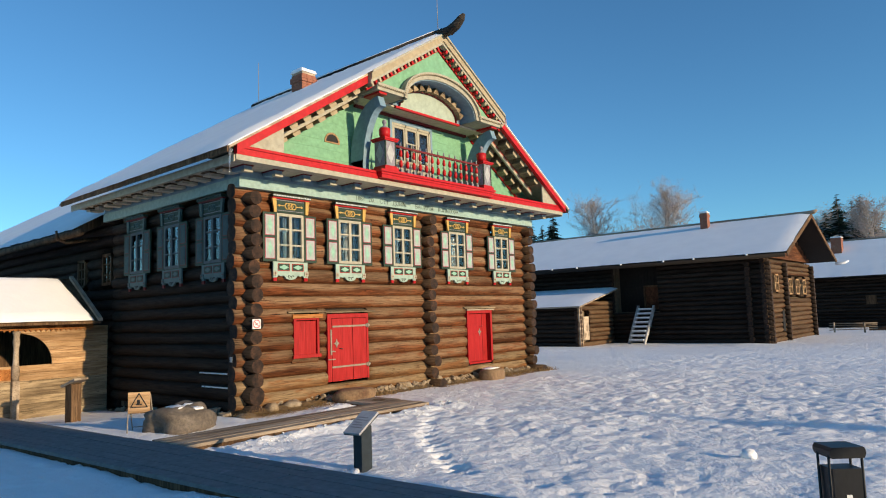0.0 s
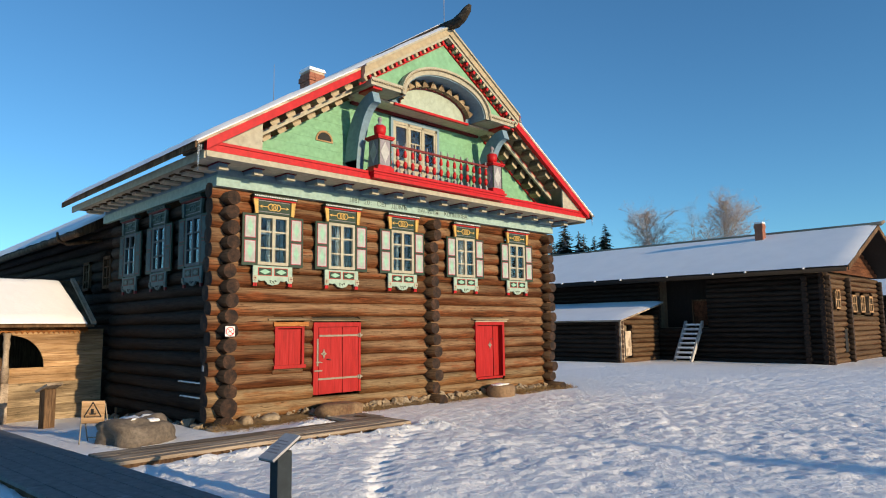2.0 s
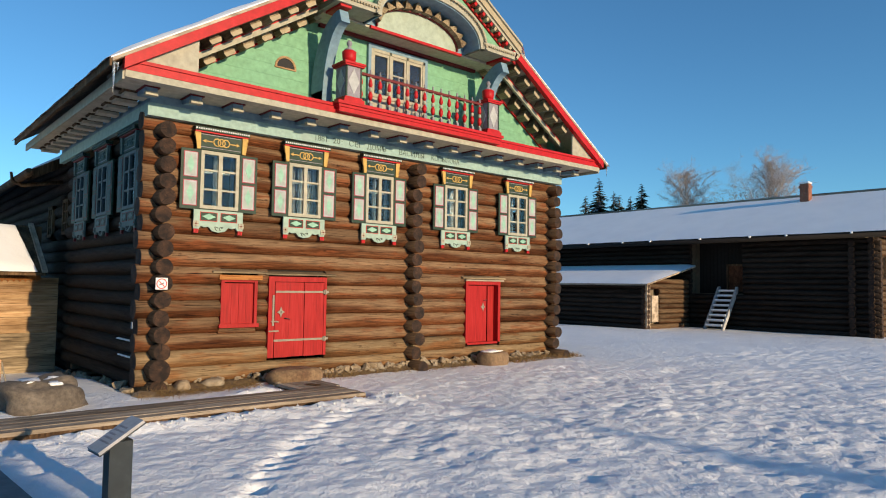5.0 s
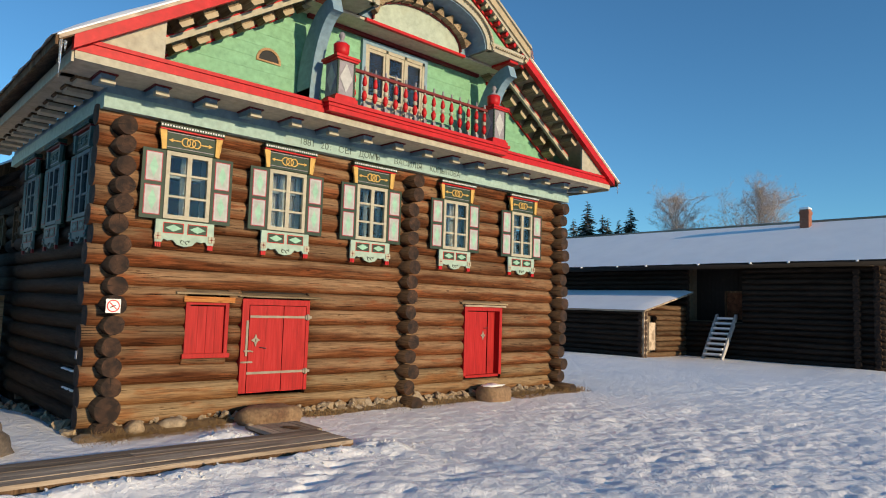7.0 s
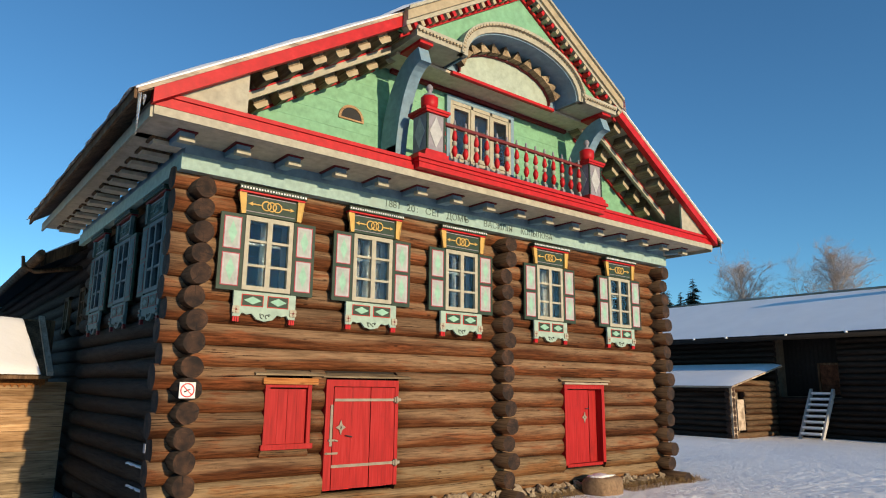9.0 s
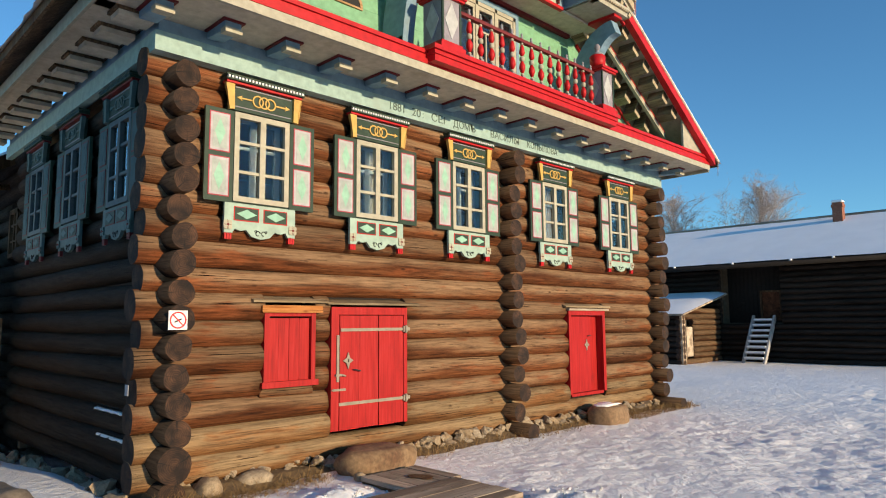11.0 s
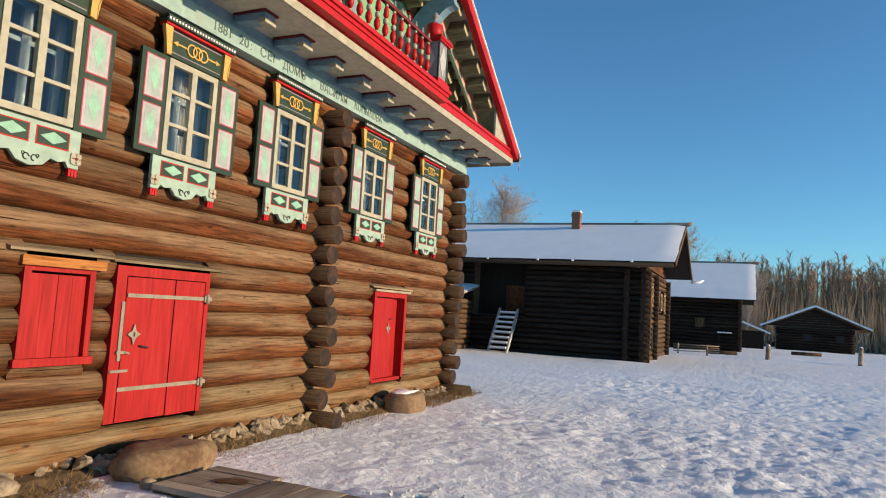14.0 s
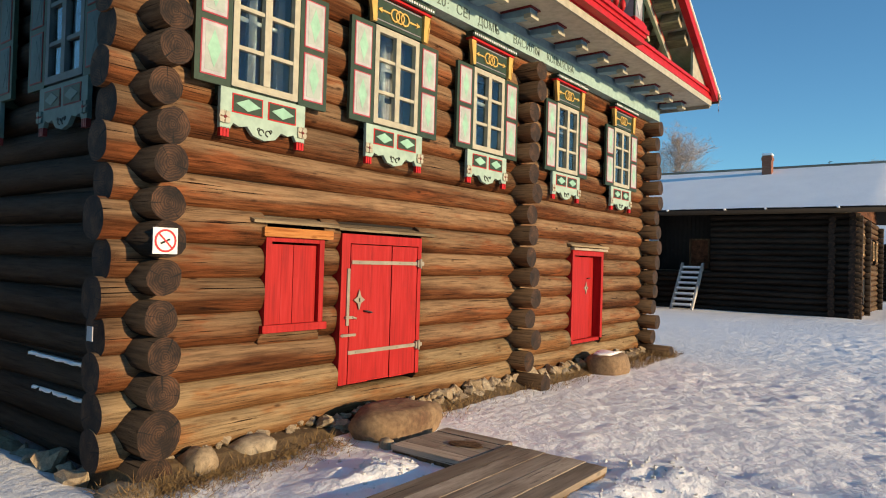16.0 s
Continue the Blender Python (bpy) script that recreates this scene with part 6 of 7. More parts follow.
def snow_roof(parent, x0, x1, ya, yr, yb, ze, zr, thick=0.10, end="x"):
    """A gable roof with its ridge along x: boards, snow with soft edges, bargeboards at x1."""
    for s, ye in ((-1, ya), (1, yb)):
        b = Mesh()
        v = [(x0, ye, ze), (x1, ye, ze), (x1, yr, zr), (x0, yr, zr)]
        v += [(x, y, z + 0.08) for x, y, z in v]
        f = [(0, 3, 2, 1), (4, 5, 6, 7), (0, 1, 5, 4), (1, 2, 6, 5), (2, 3, 7, 6), (3, 0, 4, 7)]
        b.add(v, f if s < 0 else [q[::-1] for q in f])
        # near-black deck paints in the shade along the eaves
        part("roof_deck", b, SHADE_WOOD, parent, "dark roof boards")
        sn = Mesh()
        nu, nv = 60, 8
        rg = random.Random(int(x1 * 10) + s)
        for j in range(nv + 1):
            for i in range(nu + 1):
                t = j / nv
                e = 0.012 if i in (0, nu) or j == nv else thick
                sn.v.append((x0 + (x1 - x0 + 0.03) * i / nu, yr + (ye - yr) * (t + (rg.uniform(0, 0.012) if j == nv else 0)), zr + (ze - zr) * t + 0.08 + e + rg.uniform(-0.01, 0.01)))
        for j in range(nv):
            for i in range(nu):
                a = j * (nu + 1) + i
                q = (a, a + nu + 1, a + nu + 2, a + 1)
                sn.f.append(q if s < 0 else q[::-1])
                sn.s.append(0)
                sn.smooth.append(True)
        part("roof_snow", sn, SNOW_ROOF, parent, "even snow on the roof")
        # bargeboard at the open end
        bb = Mesh()
        v = [(x1, ye, ze - 0.14), (x1 + 0.05, ye, ze - 0.14), (x1 + 0.05, yr, zr - 0.14), (x1, yr, zr - 0.14)]
        v += [(x, y, z + 0.24) for x, y, z in v]
        bb.add(v, f if s < 0 else [q[::-1] for q in f])
        part("bargeboard", bb, BOARD_Z, parent, "weathered bargeboard")
    part("ridge_log", Mesh().tube([(x0, yr, zr + 0.14), (x1 - 0.2, yr, zr + 0.14), (x1 + 0.15, yr, zr + 0.16), (x1 + 0.35, yr, zr + 0.26)], [0.12, 0.12, 0.12, 0.06], 8), BOARD, parent, "grey ridge log")


# rear wing of the house
wing = thing("rear_wing", pose(0, 0, 0), "dark log rear wing with a lower snowy roof", "house wing")
wcuts = [(-17.75, -17.2, 2.75, 3.55), (-19.3, -18.8, 2.75, 3.5)]
log_wall_x(wing, -34, -16.9, 7.45, -0.3, 18, 0.27, 0.142, LOG_OLD, wcuts, 10)
part("core", Mesh().box(-34, -17, 7.55, 16.6, -0.4, 4.3), ROOM, wing, "dark interior mass")
snow_roof(wing, -34, -17.8, 6.55, 12.06, 17.6, 4.05, 7.3)
part("gutter_log", Mesh().tube([(-34, 6.42, 3.95), (-16.9, 6.42, 3.98), (-16.75, 6.42, 4.02)], [0.09, 0.09, 0.06], 8), BOARD_Z, wing, "hollowed gutter log")
for x in (-18.0,):
    part("gutter_hook", Mesh().tube([(x, 7.3, 4.0), (x, 6.5, 3.84), (x, 6.3, 3.92), (x, 6.27, 4.12)], [0.05, 0.05, 0.045, 0.03], 6), BOARD_Z, wing, "root hook that carries the gutter")
for x0, x1, z0, z1, _ in ((-17.75, -17.2, 2.75, 3.55, 0), (-19.3, -18.8, 2.75, 3.5, 0)):
    w = Mesh().box(x0, x0 + 0.07, 7.27, 7.34, z0, z1).box(x1 - 0.07, x1, 7.27, 7.34, z0, z1).box(x0, x1, 7.27, 7.34, z1 - 0.07, z1).box(x0, x1, 7.27, 7.34, z0, z0 + 0.07).box((x0 + x1) / 2 - 0.02, (x0 + x1) / 2 + 0.02, 7.28, 7.33, z0, z1)
    for k in (1, 2):
        zz = z0 + (z1 - z0) * k / 3
        w.box(x0, x1, 7.285, 7.325, zz - 0.015, zz + 0.015)
    wf = part("window_frame", w, BOARD_Z, wing, "brown wooden window frame")
    part("pane", Mesh().box(x0 + 0.03, x1 - 0.03, 7.31, 7.316, z0 + 0.03, z1 - 0.03), GLASS, wf)

# ---- long barn across the yard ----
BZ0 = -0.36
barn = thing("long_log_barn", pose(0, 0, 0), "long dark log house with snowy roof and brick chimney", "log house")
BW = 37.35
bcuts = [(-18.7, -15.9, 1.5, 4.6)]
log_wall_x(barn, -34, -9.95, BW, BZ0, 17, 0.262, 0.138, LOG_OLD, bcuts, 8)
part("core", Mesh().box(-34, -19.0, BW + 0.1, 46.6, BZ0, 4.3).box(-15.6, -10.5, BW + 0.1, 46.6, BZ0, 4.3).box(-19.0, -15.6, BW + 1.0, 46.6, BZ0, 4.3).box(-19.0, -15.6, BW + 0.1, BW + 1.0, BZ0, 1.5), ROOM, barn, "dark interior mass")
# recess boards take a near-black colour in place of the recess's shade
rw = Mesh()
for k in range(14):
    rw.box(-18.7 + 0.2 * k, -18.7 + 0.2 * k + 0.19, BW + 0.9, BW + 0.95, 1.5, 4.2)
tagged(part("recess_planking", rw, SHADE_WOOD, barn, "boards at the back of the porch recess, coloured near-black for its shade"), kind="stuff")
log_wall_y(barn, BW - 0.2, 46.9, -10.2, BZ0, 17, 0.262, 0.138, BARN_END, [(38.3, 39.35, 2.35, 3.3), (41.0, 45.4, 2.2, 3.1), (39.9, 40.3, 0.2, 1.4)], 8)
for yy in (BW, 40.6, 46.7):
    for i in range(17):
        part("log", log_mesh("log", 0.5, 0.135, [LOG_OLD, LOG_END], int(yy * 10) + i, 8), None, barn, at=pose(-10.35, yy, BZ0 + 0.262 * (i + 0.5) - 0.13))
for i in range(17):
    part("log", log_mesh("log", 0.3, 0.135, [LOG_OLD, LOG_END], 5000 + i, 8), None, barn, at=pose(-10.95 + (i % 2) * 0.02, BW - 0.32, BZ0 + 0.262 * (i + 0.5) - 0.13, 0, 0, 90))
BRZ, BEZ, BRY = 6.60, 4.20, 42.0
gb = Mesh()
for k in range(10):
    z = 4.2 + 0.25 * k
    hw = max(0.1, (BRZ - z - 0.12) / (BRZ - BEZ) * 5.7)
    gb.box(-10.35, -10.2, BRY - hw, BRY + hw, z, z + 0.24)
part("gable_boarding", gb, GABLE_BROWN, barn, "reddish gable boards")
snow_roof(barn, -36, -8.75, 36.2, BRY, 47.8, BEZ, BRZ)
# gutter log coloured near-black for the shaded eave
part("gutter_log", Mesh().tube([(-36, 36.12, 4.12), (-8.8, 36.12, 4.12)], [0.10, 0.10], 8), SHADE_WOOD, barn, "gutter log at the eave")
part("eave_tail", Mesh().tube([(-8.75, 47.6, 4.05), (-8.3, 47.9, 4.1), (-8.1, 48.0, 4.22)], [0.1, 0.09, 0.04], 7), SNOW_ROOF, barn, "snowy log tail at the eave")
for k in range(8):
    x = -10.6 - 2.35 * k - 0.4 * math.sin(k * 2.0)
    part("gutter_snow", blob(0.06, 0.06, 0.045, 600 + k, 8, 5), SNOW, barn, "lump of snow on a gutter hook", pose(x, 36.08, 4.25))
for y0, y1, z0, z1 in ((38.45, 39.2, 2.35, 3.3), (41.15, 41.95, 2.2, 3.1), (42.7, 43.5, 2.2, 3.1), (44.3, 45.1, 2.2, 3.1)):
    x = -10.02
    w = Mesh().box(x, x + 0.06, y0, y0 + 0.09, z0, z1).box(x, x + 0.06, y1 - 0.09, y1, z0, z1).box(x, x + 0.06, y0, y1, z0, z0 + 0.08).box(x, x + 0.06, y0, y1, z1 - 0.08, z1)
    w.box(x, x + 0.05, (y0 + y1) / 2 - 0.03, (y0 + y1) / 2 + 0.03, z0, z1).box(x, x + 0.05, y0, y1, (z0 + z1) / 2 - 0.025, (z0 + z1) / 2 + 0.025)
    wf = part("window_frame", w, PORCH_WOOD, barn, "ochre window frame")
    part("pane", Mesh().box(x + 0.01, x + 0.02, y0 + 0.03, y1 - 0.03, z0 + 0.03, z1 - 0.03), GLASS, wf)
    part("wall_infill", Mesh().box(-10.3, -10.2, y0 - 0.8, y1 + 0.8, z0 - 0.1, z1 + 0.15), BARN_END, barn)
# black filling painted in for the opening's dark inside
part("slit_door", Mesh().box(-10.12, -10.06, 39.85, 40.3, 0.2, 1.35), INK, barn, "black sheet filling the unlit narrow opening")
part("barn_door", Mesh().box(-17.05, -16.25, BW + 0.8, BW + 0.86, 1.6, 2.95), GABLE_BROWN, barn, "brown plank door")
dfm = Mesh().box(-17.13, -17.05, BW + 0.72, BW + 0.86, 1.6, 3.03).box(-16.25, -16.17, BW + 0.72, BW + 0.86, 1.6, 3.03).box(-17.05, -16.25, BW + 0.72, BW + 0.86, 2.95, 3.03)
part("door_frame", dfm, BOARD_Z, barn, "brown door frame")
chimney("chimney", -14.35, 41.2, 6.1, 7.34, 0.44, "slim red brick chimney on the snowy roof").location.z = 0.0

# open stairs up to the barn door
sr = thing("outdoor_stairs", pose(-16.75, 35.75, gz(-16.75, 35.75)), "grey plank stairs dusted with snow against the log house", "stairs")
for s in (-1, 1):
    part("stringer", Mesh().add([(s * 0.47 + dx, yy, zz) for dx in (-0.04, 0.04) for yy, zz in ((0.0, -0.05), (0.22, -0.05), (1.75, 1.9), (1.75, 2.15), (1.6, 2.15))], [(0, 1, 2, 3, 4), (9, 8, 7, 6, 5), (0, 5, 6, 1), (1, 6, 7, 2), (2, 7, 8, 3), (3, 8, 9, 4), (4, 9, 5, 0)]), FROSTED, sr, "frosted grey stair stringer")
for k in range(8):
    y, z = 0.12 + 0.2 * k, 0.16 + 0.245 * k
    tdm = part("tread", Mesh().box(-0.43, 0.43, y, y + 0.26, z, z + 0.045), FROSTED, sr)
    part("tread_snow", Mesh().box(-0.42, 0.42, y - 0.01, y + 0.25, z + 0.046, z + 0.12, bevel=0.02), SNOW, tdm, "snow on the tread")

# low shed in front of the barn
sh = thing("lean_to_shed", pose(0, 0, 0), "low log lean-to shed under a snowy roof", "shed")
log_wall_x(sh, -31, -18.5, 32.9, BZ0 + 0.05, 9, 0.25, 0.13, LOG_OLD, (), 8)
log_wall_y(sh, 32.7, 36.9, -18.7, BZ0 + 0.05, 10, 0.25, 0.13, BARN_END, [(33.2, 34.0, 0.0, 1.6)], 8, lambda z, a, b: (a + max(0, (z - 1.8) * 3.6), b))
part("core", Mesh().box(-31, -18.9, 33.0, 37.2, BZ0, 1.7), ROOM, sh, "dark interior mass")
part("shed_door", Mesh().box(-18.66, -18.58, 33.3, 33.9, 0.05, 1.35), BOARD, sh, "honey-coloured plank door")
part("corner_post", Mesh().box(-18.6, -18.5, 32.75, 33.05, BZ0, 1.85), BOARD, sh, "pale corner board")
lr = Mesh()
v = [(-32, 32.3, 1.85), (-18.2, 32.3, 1.85), (-18.2, 36.9, 2.85), (-32, 36.9, 2.85)]
v += [(x, y, z + 0.07) for x, y, z in v]
lr.add(v, [(0, 3, 2, 1), (4, 5, 6, 7), (0, 1, 5, 4), (1, 2, 6, 5), (2, 3, 7, 6), (3, 0, 4, 7)])
part("roof_deck", lr, BOARD, sh, "grey roof boards")
ls = Mesh()
for j in range(7):
    for i in range(31):
        t = j / 6
        e = 0.01 if i == 30 or j == 0 else 0.09
        ls.v.append((-32 + 13.8 * i / 30, 32.3 + 4.6 * t, 1.92 + t + e))
for j in range(6):
    for i in range(30):
        a = j * 31 + i
        ls.f.append((a, a + 1, a + 32, a + 31))
        ls.s.append(0)
        ls.smooth.append(True)
part("roof_snow", ls, SNOW_ROOF, sh, "snow on the lean-to roof")

# second barn, farther off
b2 = thing("far_log_barn", pose(0, 0, 0), "dark log barn with snowy roof beyond the yard", "log house")
log_wall_x(b2, -26, -5.9, 60, -0.7, 16, 0.265, 0.14, LOG_OLD, (), 6)
log_wall_y(b2, 59.8, 68.5, -6.1, -0.7, 16, 0.265, 0.14, LOG_OLD, (), 6)
part("core", Mesh().box(-26, -6.2, 60.1, 68.4, -0.8, 3.4), ROOM, b2, "dark interior mass")
g2 = Mesh()
for k in range(12):
    z = 3.5 + 0.25 * k
    hw = max(0.1, (6.55 - z - 0.12) / 3.1 * 5.2)
    g2.box(-6.3, -6.1, 64.2 - hw, 64.2 + hw, z, z + 0.24)
part("gable_boarding", g2, SHADE_WOOD, b2, "dark gable boards")
snow_roof(b2, -27, -5.0, 58.9, 64.2, 69.5, 3.5, 6.55)
part("window_frame", Mesh().box(-9.2, -8.5, 59.83, 59.87, 1.4, 2.1), BOARD_Z, b2, "dark shuttered window")
part("awning_roof", Mesh().box(-7.6, -6.6, 59.1, 59.86, 1.05, 1.13), SNOW_ROOF, b2, "small snowy awning")
part("awning_post", Mesh().box(-7.55, -7.45, 59.15, 59.25, -0.8, 1.05), SHADE_WOOD, b2, "awning post")
chimney("chimney", -11.3, 62.6, 5.2, 6.9, 0.75, "short red brick chimney on the far barn")

# small gabled barn at the edge of the wood, ridge across the view line
b3 = thing("gabled_storehouse", pose(1.1, 85, 0), "small dark log storehouse with a low snowy gable", "storehouse")
for i in range(9):
    part("log", log_mesh("log", 7.2, 0.15, [LOG_OLD, LOG_END], 8000 + i, 6), None, b3, at=pose(-3.6, 0, -0.55 + 0.28 * i))
g3 = Mesh()
for k in range(8):
    z = 1.95 + 0.25 * k
    hw = max(0.1, (3.9 - z) / 2.05 * 4.6)
    g3.box(-hw, hw, 0.0, 0.1, z, z + 0.24)
part("gable_boarding", g3, SHADE_WOOD, b3, "dark gable boards")
part("core", Mesh().box(-3.4, 3.4, 0.2, 6, -0.8, 2.0), ROOM, b3, "dark interior mass")
for s in (-1, 1):
    r3 = Mesh()
    v = [(s * 5.0, -1.0, 1.85), (0, -1.0, 4.05), (0, 7, 4.05), (s * 5.0, 7, 1.85)]
    v += [(x, y, z + 0.2) for x, y, z in v]
    f = [(0, 1, 2, 3), (4, 7, 6, 5), (0, 4, 5, 1), (1, 5, 6, 2), (2, 6, 7, 3), (3, 7, 4, 0)]
    r3.add(v, f if s > 0 else [q[::-1] for q in f])
    part("roof_snow", r3, SNOW_ROOF, b3, "snow on the roof slope")
    r4 = Mesh()
    v = [(s * 5.0, -1.05, 1.70), (0, -1.05, 3.9), (0, 7, 3.9), (s * 5.0, 7, 1.70)]
    v += [(x, y, z + 0.15) for x, y, z in v]
    r4.add(v, f if s > 0 else [q[::-1] for q in f])
    part("roof_deck", r4, BOARD_Z, b3, "dark roof boards")
for x in (-1.1, 1.9):
    part("window_opening", Mesh().box(x, x + 0.8, -0.17, -0.13, 0.5, 1.2), INK, b3, "dark shuttered opening")
s4 = thing("small_shed", pose(-4.9, 78, -0.6) @ Matrix.Diagonal((0.72, 0.72, 0.85, 1)), "small dark shed with a snowy slanting roof", "shed")
part("log_body", Mesh().box(-1.4, 1.4, 0, 3, -0.2, 2.2), LOG_OLD, s4)
v = [(-1.6, -0.5, 3.2), (2.2, -0.5, 1.9), (2.2, 3.5, 1.9), (-1.6, 3.5, 3.2)]
v += [(x, y, z + 0.2) for x, y, z in v]
part("roof_snow", Mesh().add(v, [(0, 3, 2, 1), (4, 5, 6, 7), (0, 1, 5, 4), (1, 2, 6, 5), (2, 3, 7, 6), (3, 0, 4, 7)]), SNOW_ROOF, s4, "snow on the slanting roof")

# posts, logs and fence rails in the yard
for x, y, h in ((-4.5, 50.2, 0.85), (0.45, 51.3, 1.05), (2.6, 51.8, 0.9)):
    solid("yard_post", Mesh().tube([(0, 0, -0.2), (0.02, 0, h)], [0.14, 0.13], 9).tube([(0.02, 0, h), (0.02, 0, h + 0.06)], [0.12, 0.07], 9, 1), [BOARD, SNOW], "thick weathered post topped with snow", "post", group="posts in the yard", at=pose(x, y, gz(x, y)))
for x, y, ln, rz in ((-8.0, 52.2, 1.8, 4), (-2.5, 62, 2.0, 2), (3.2, 51.6, 1.6, 8)):
    lg = solid("yard_log", Mesh().tube([(0, 0, 0.16), (ln, 0.02, 0.17)], [0.13, 0.12], 9), BOARD_Z, "dark log lying on the snow", "log", group="logs in the yard", at=pose(x, y, gz(x, y), 0, 0, rz))
fe = thing("rail_fence", pose(-9.6, 50.0, gz(-9.6, 50.0)), "low split-rail fence beside the log house", "fence")
for k in range(2):
    part("post", Mesh().tube([(1.7 * k, 0, -0.2), (1.7 * k, 0, 0.65)], [0.06, 0.05], 7), BOARD, fe)
for k in range(4):
    part("rail", Mesh().tube([(-0.3, 0.06, 0.15 + 0.14 * k), (2.4, 0.08, 0.22 + 0.12 * k)], [0.035, 0.03], 6), BOARD, fe)


# ---- trees ----
def bare_tree(h, seed, spread_=0.5, levels=4, thin=1.0):
    """Trunk and limbs as one mesh, fine twigs as another."""
    rg = random.Random(seed)
    trunk, crown = Mesh(), Mesh()

    def grow(p, d, ln, r, lev):
        pts, rad = [p], [r]
        q = p
        for k in range(3):
            d = (d + Vector((rg.gauss(0, 0.10), rg.gauss(0, 0.10), rg.gauss(0.03, 0.05)))).normalized()
            q = q + d * ln / 3
            pts.append(q)
            rad.append(r * (1 - 0.2 * (k + 1)))
        (trunk if lev < 2 else crown).tube(pts, rad, 6 if lev < 2 else 3, 0, lev < 2, False)
        if lev < levels:
            n = (34 if lev == 0 else (9 if lev == 1 else 7))
            for k in range(n):
                t = 0.22 + 0.77 * (k + rg.random()) / n if lev == 0 else rg.uniform(0.12, 1.0)
                i = min(2, int(t * 3))
                b = pts[i].lerp(pts[i + 1], t * 3 - i)
                side = Vector((rg.gauss(0, 1), rg.gauss(0, 1), 0)).normalized()
                if lev == 0:
                    nd = (Vector((0, 0, rg.uniform(0.7, 1.15))) + side * spread_).normalized()
                    size = ln * 0.36 * math.sin(math.pi * (0.14 + 0.80 * t)) * rg.uniform(0.75, 1.15)
                else:
                    nd = (d * rg.uniform(0.5, 0.85) + side * spread_ * rg.uniform(0.9, 1.6) + Vector((0, 0, rg.uniform(-0.3, 0.35)))).normalized()
                    size = ln * rg.uniform(0.40, 0.60)
                grow(b, nd, size, max(0.0065 * thin, r * 0.32), lev + 1)

    grow(Vector((0, 0, -0.3)), Vector((0, 0, 1)), h * 0.98, h * 0.013 * thin, 0)
    return trunk, crown


def spruce(h, seed, snow_amount=0.25):
    rg = random.Random(seed)
    trunk, needles = Mesh(), Mesh()
    trunk.tube([(0, 0, -0.3), (0, 0, h * 0.5), (0, 0, h)], [h * 0.016, h * 0.010, 0.01], 6)
    z = h * 0.10
    while z < h * 0.99:
        t = (z / h)
        reach = h * 0.19 * (1 - t) ** 0.85 + 0.10
        for k in range(9 if t < 0.8 else 6):
            a = rg.uniform(0, math.tau)
            ln = reach * rg.uniform(0.65, 1.15)
            dirv = Vector((math.cos(a), math.sin(a), 0))
            side = Vector((-math.sin(a), math.cos(a), 0))
            drop = ln * rg.uniform(0.25, 0.5)
            p0 = Vector((0, 0, min(h, z + rg.uniform(-0.035, 0.035) * h * (1 - 0.6 * t))))
            slot = 1 if rg.random() < snow_amount else 0
            for m_ in range(3):
                u0, u1 = m_ / 3, (m_ + 1.1) / 3
                c0, c1 = p0 + dirv * ln * u0 - Vector((0, 0, drop * u0 ** 1.4)), p0 + dirv * ln * u1 - Vector((0, 0, drop * u1 ** 1.4 - 0.02))
                w = ln * 0.24 * (1.15 - u0) + 0.03
                jit = Vector((0, 0, rg.uniform(-0.05, 0.05) * ln))
                needles.add([c0, c1 + side * w + jit - Vector((0, 0, w * 0.5)), c1 + dirv * w * 0.6, c1 - side * w + jit - Vector((0, 0, w * 0.5)), c0 - Vector((0, 0, w * 0.45))],
                            [(0, 3, 2), (0, 2, 1), (4, 1, 2), (4, 2, 3)], slot)
        z += h * 0.017 * (1.25 - 0.6 * t) + 0.06
    return trunk, needles


def plant_tree(name, meshes, mats, x, y, label, cat, group, scale=1.0, rz=0.0, zz=None, wide=1.0):
    t = thing(name, pose(x, y, gz(x, y) if zz is None else zz, 0, 0, rz), label, cat, group)
    t.scale = (scale * wide, scale * wide, scale)
    for nm, d in zip(("trunk", "crown"), meshes):
        part(nm, d, None, t)
    return t


bt = []
for sd_ in (1, 2, 3):
    a, b = bare_tree(15.0, sd_, 0.72, 4)
    bt.append((a.data("trunk", BIRCH), b.data("crown", RIME)))
for k, (x, y, s, i) in enumerate(((-37.8, 70, 1.0, 0), (-30.2, 70, 1.04, 1), (-46.5, 72, 0.66, 2), (-12.5, 92, 0.95, 2), (-5.5, 101, 0.75, 0), (-33.8, 165, 1.5, 1), (-9.0, 104, 0.8, 1), (-52.0, 74, 0.8, 1))):
    plant_tree("birch_tree", bt[i], None, x, y, "bare birch with fine frosted twigs against the sky", "tree", "bare trees behind the barns", s, k * 70, -0.6 if y < 80 else float(lie(x, y)) - 0.3, 0.74)
sp = []
for sd_ in (11, 12, 13):
    a, b = spruce(16.0, sd_)
    sp.append((a.data("trunk", BARK), b.data("crown", [NEEDLES, FROST])))
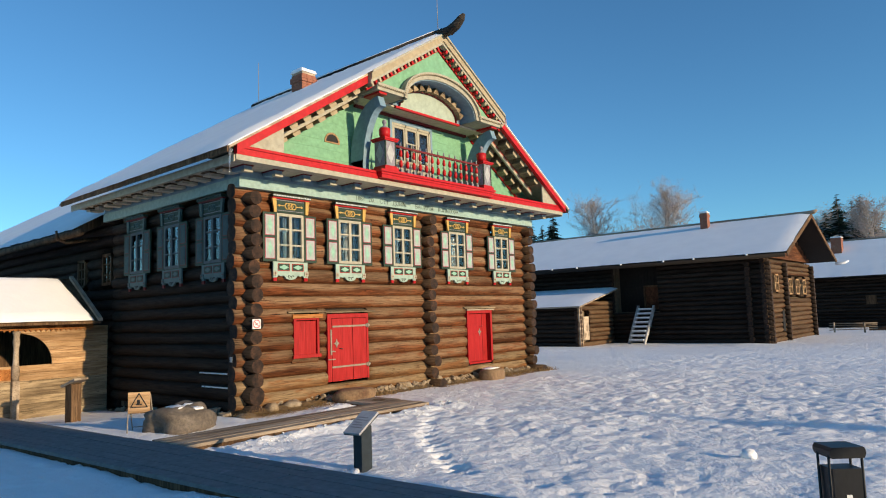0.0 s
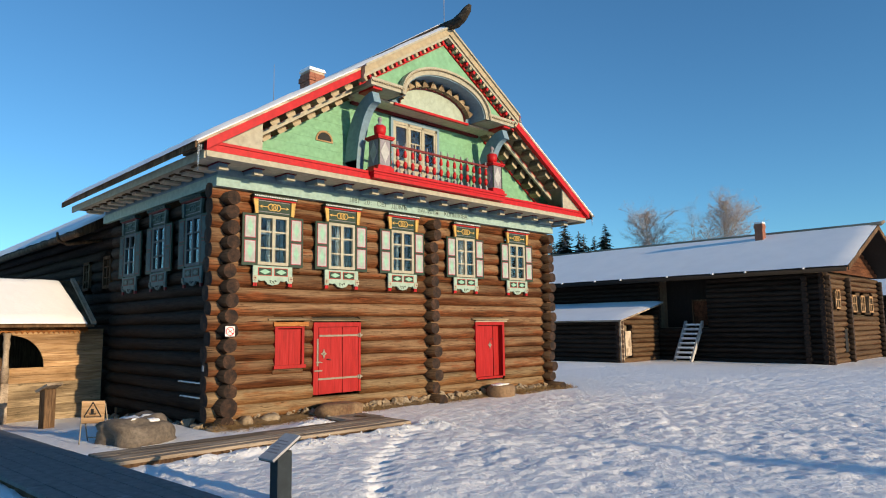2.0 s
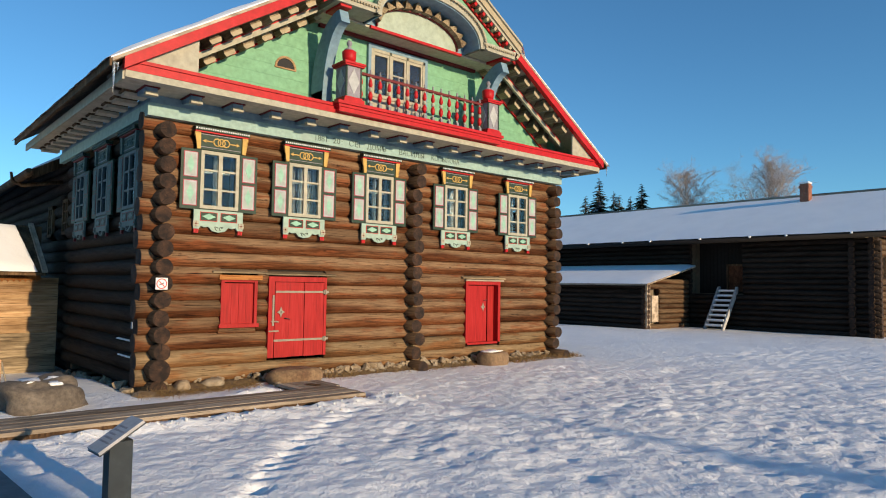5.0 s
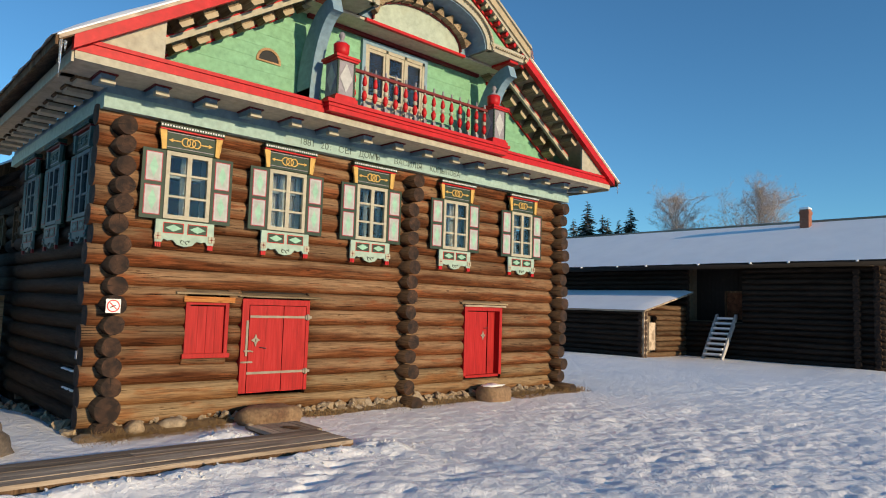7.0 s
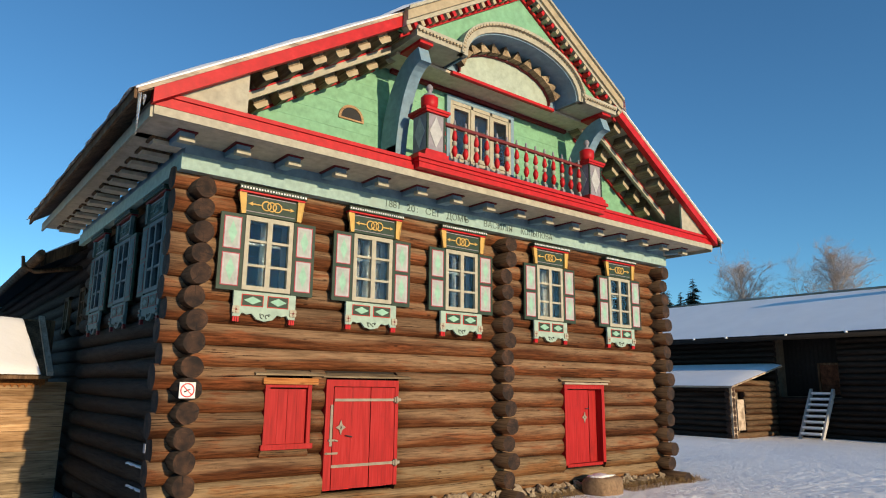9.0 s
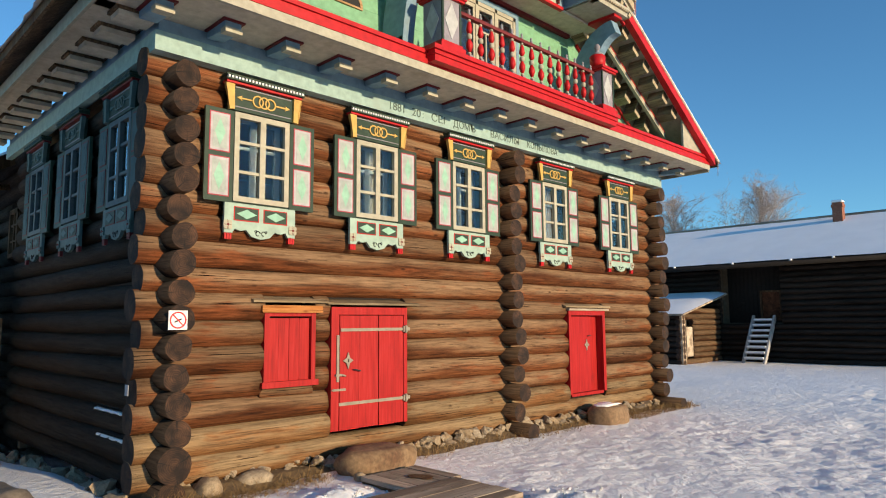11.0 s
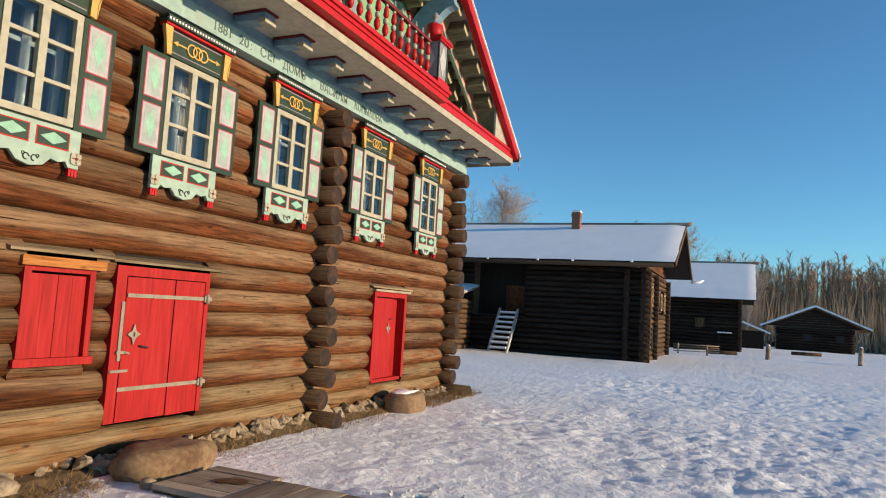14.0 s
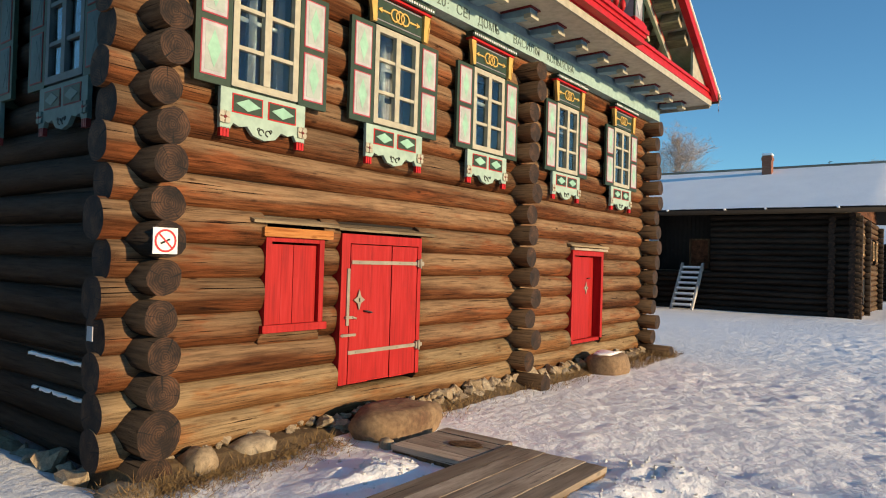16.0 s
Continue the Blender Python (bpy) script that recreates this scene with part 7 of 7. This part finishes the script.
for k, (x, y, s, i) in enumerate(((-42.5, 70, 0.86, 0), (-45.3, 72, 0.80, 1), (-49.0, 71, 0.95, 2), (-52.5, 73, 0.85, 0), (-34.6, 76, 0.72, 1), (-40.3, 75, 0.74, 2), (-55.5, 70, 0.8, 2), (-43.6, 72, 0.81, 2), (-46.9, 71, 0.84, 0), (-50.0, 72, 0.86, 1), (-48.2, 74, 0.84, 0), (-51.0, 74, 0.86, 2), (-45.9, 75, 0.82, 2),
                                   (-47.0, 150, 1.30, 0), (-39.5, 150, 1.32, 2), (-43.5, 153, 1.18, 1), (-35.0, 152, 1.28, 2), (-51.0, 152, 1.15, 0), (-55.0, 150, 1.2, 1),
                                   (-29.5, 154, 1.30, 0), (-26.8, 152, 1.48, 1), (-25.0, 156, 1.42, 2), (-23.0, 153, 1.45, 0), (-21.4, 157, 1.3, 1), (-31.5, 156, 1.25, 2), (-27.9, 158, 1.4, 0))):
    plant_tree("spruce_tree", sp[i], None, x, y, "dark snow-dusted spruce behind the roofs", "tree", "spruces behind the barns", s * (1.03 if y < 100 else 1.0), k * 57, -0.7, 1.5)

# far leafless wood: many thin stems and sprays of twigs
wd, tw = Mesh(), Mesh()
rg = random.Random(99)
for k in range(1000):
    x = rg.uniform(-9, 80)
    y = 103 + rg.uniform(0, 40) + 0.1 * abs(x)
    z0 = float(lie(x, y)) - 0.2
    h = rg.uniform(9.0, 13.0)
    lean_ = Vector((rg.gauss(0, 0.25), rg.gauss(0, 0.25), 0))
    wd.tube([(x, y, z0), Vector((x, y, z0 + h * 0.5)) + lean_, Vector((x, y, z0 + h)) + lean_ * 2], [0.10, 0.07, 0.02], 4, 0 if rg.random() < 0.35 else 1, False, False)
    for m_ in range(58):
        t = rg.uniform(0.08, 1.0)
        p = Vector((x, y, z0 + h * t)) + lean_ * 2 * t
        a = rg.uniform(0, math.tau)
        ln = rg.uniform(0.7, 1.8) * (1.25 - t * 0.7)
        q = p + Vector((math.cos(a) * ln * 0.8, math.sin(a) * ln * 0.8, ln * 0.9))
        s = Vector((-math.sin(a), math.cos(a), 0)) * 0.085
        tw.add([p - s, p + s, q], [(0, 1, 2)])
        for e in range(2):
            q2 = p.lerp(q, 0.5) + Vector((rg.gauss(0, 0.4), rg.gauss(0, 0.4), rg.uniform(0.3, 0.8)))
            tw.add([p.lerp(q, 0.45) - s * 0.6, p.lerp(q, 0.45) + s * 0.6, q2], [(0, 1, 2)])
for k in range(5200):
    x = rg.uniform(-9, 80)
    y = 101 + rg.uniform(0, 30)
    z0 = float(lie(x, y)) - 0.2
    for m_ in range(9):
        h = rg.uniform(2.0, 9.5)
        p = Vector((x + rg.gauss(0, 0.5), y + rg.gauss(0, 0.5), z0 + rg.uniform(0, h * 0.4)))
        q = p + Vector((rg.gauss(0, 0.7), rg.gauss(0, 0.7), h * 0.6))
        s = Vector((0.06, 0.02, 0))
        tw.add([p - s, p + s, q], [(0, 1, 2)])
solid("far_wood_stems", wd, [BIRCH, BARK], "far leafless wood of thin pale and brown stems", "woods", "stuff")
solid("far_wood_twigs", tw, HAZY_TWIG, "bare twigs of the far wood, brown lightened for haze", "woods", "stuff")

# ---- behind the walker: an unseen plain barn and trees, added to shade the foreground ----
bh = thing("barn_behind", pose(16.0, 0, 0), "plain unseen log barn added behind the path to cast shade", "log house")
part("log_body", Mesh().box(0, 9, -12, 6.75, -0.2, 4.2), LOG_OLD, bh)
v = [(-0.6, -12.6, 3.9), (-0.6, 7.1, 3.9), (4.5, 7.1, 6.6), (4.5, -12.6, 6.6), (9.6, 7.1, 3.9), (9.6, -12.6, 3.9)]
part("roof_snow", Mesh().add(v + [(x, y, z + 0.2) for x, y, z in v], [(0, 3, 2, 1), (3, 5, 4, 2), (6, 7, 8, 9), (9, 8, 10, 11), (0, 1, 7, 6), (4, 5, 11, 10), (1, 2, 8, 7), (2, 4, 10, 8), (3, 0, 6, 9), (5, 3, 9, 11)]), SNOW_ROOF, bh, "snow on the roof")

# unseen spruces beyond the barn, added for their shadows
for k, (x, y, s) in enumerate(((26.0, 13.4, 0.42), (24.0, 11.2, 0.33), (31.0, 16.5, 0.44))):
    plant_tree("spruce_tree", sp[k], None, x, y, "young unseen spruce added to cast shade on the snow", "tree", "young spruces by the path", s, k * 90)
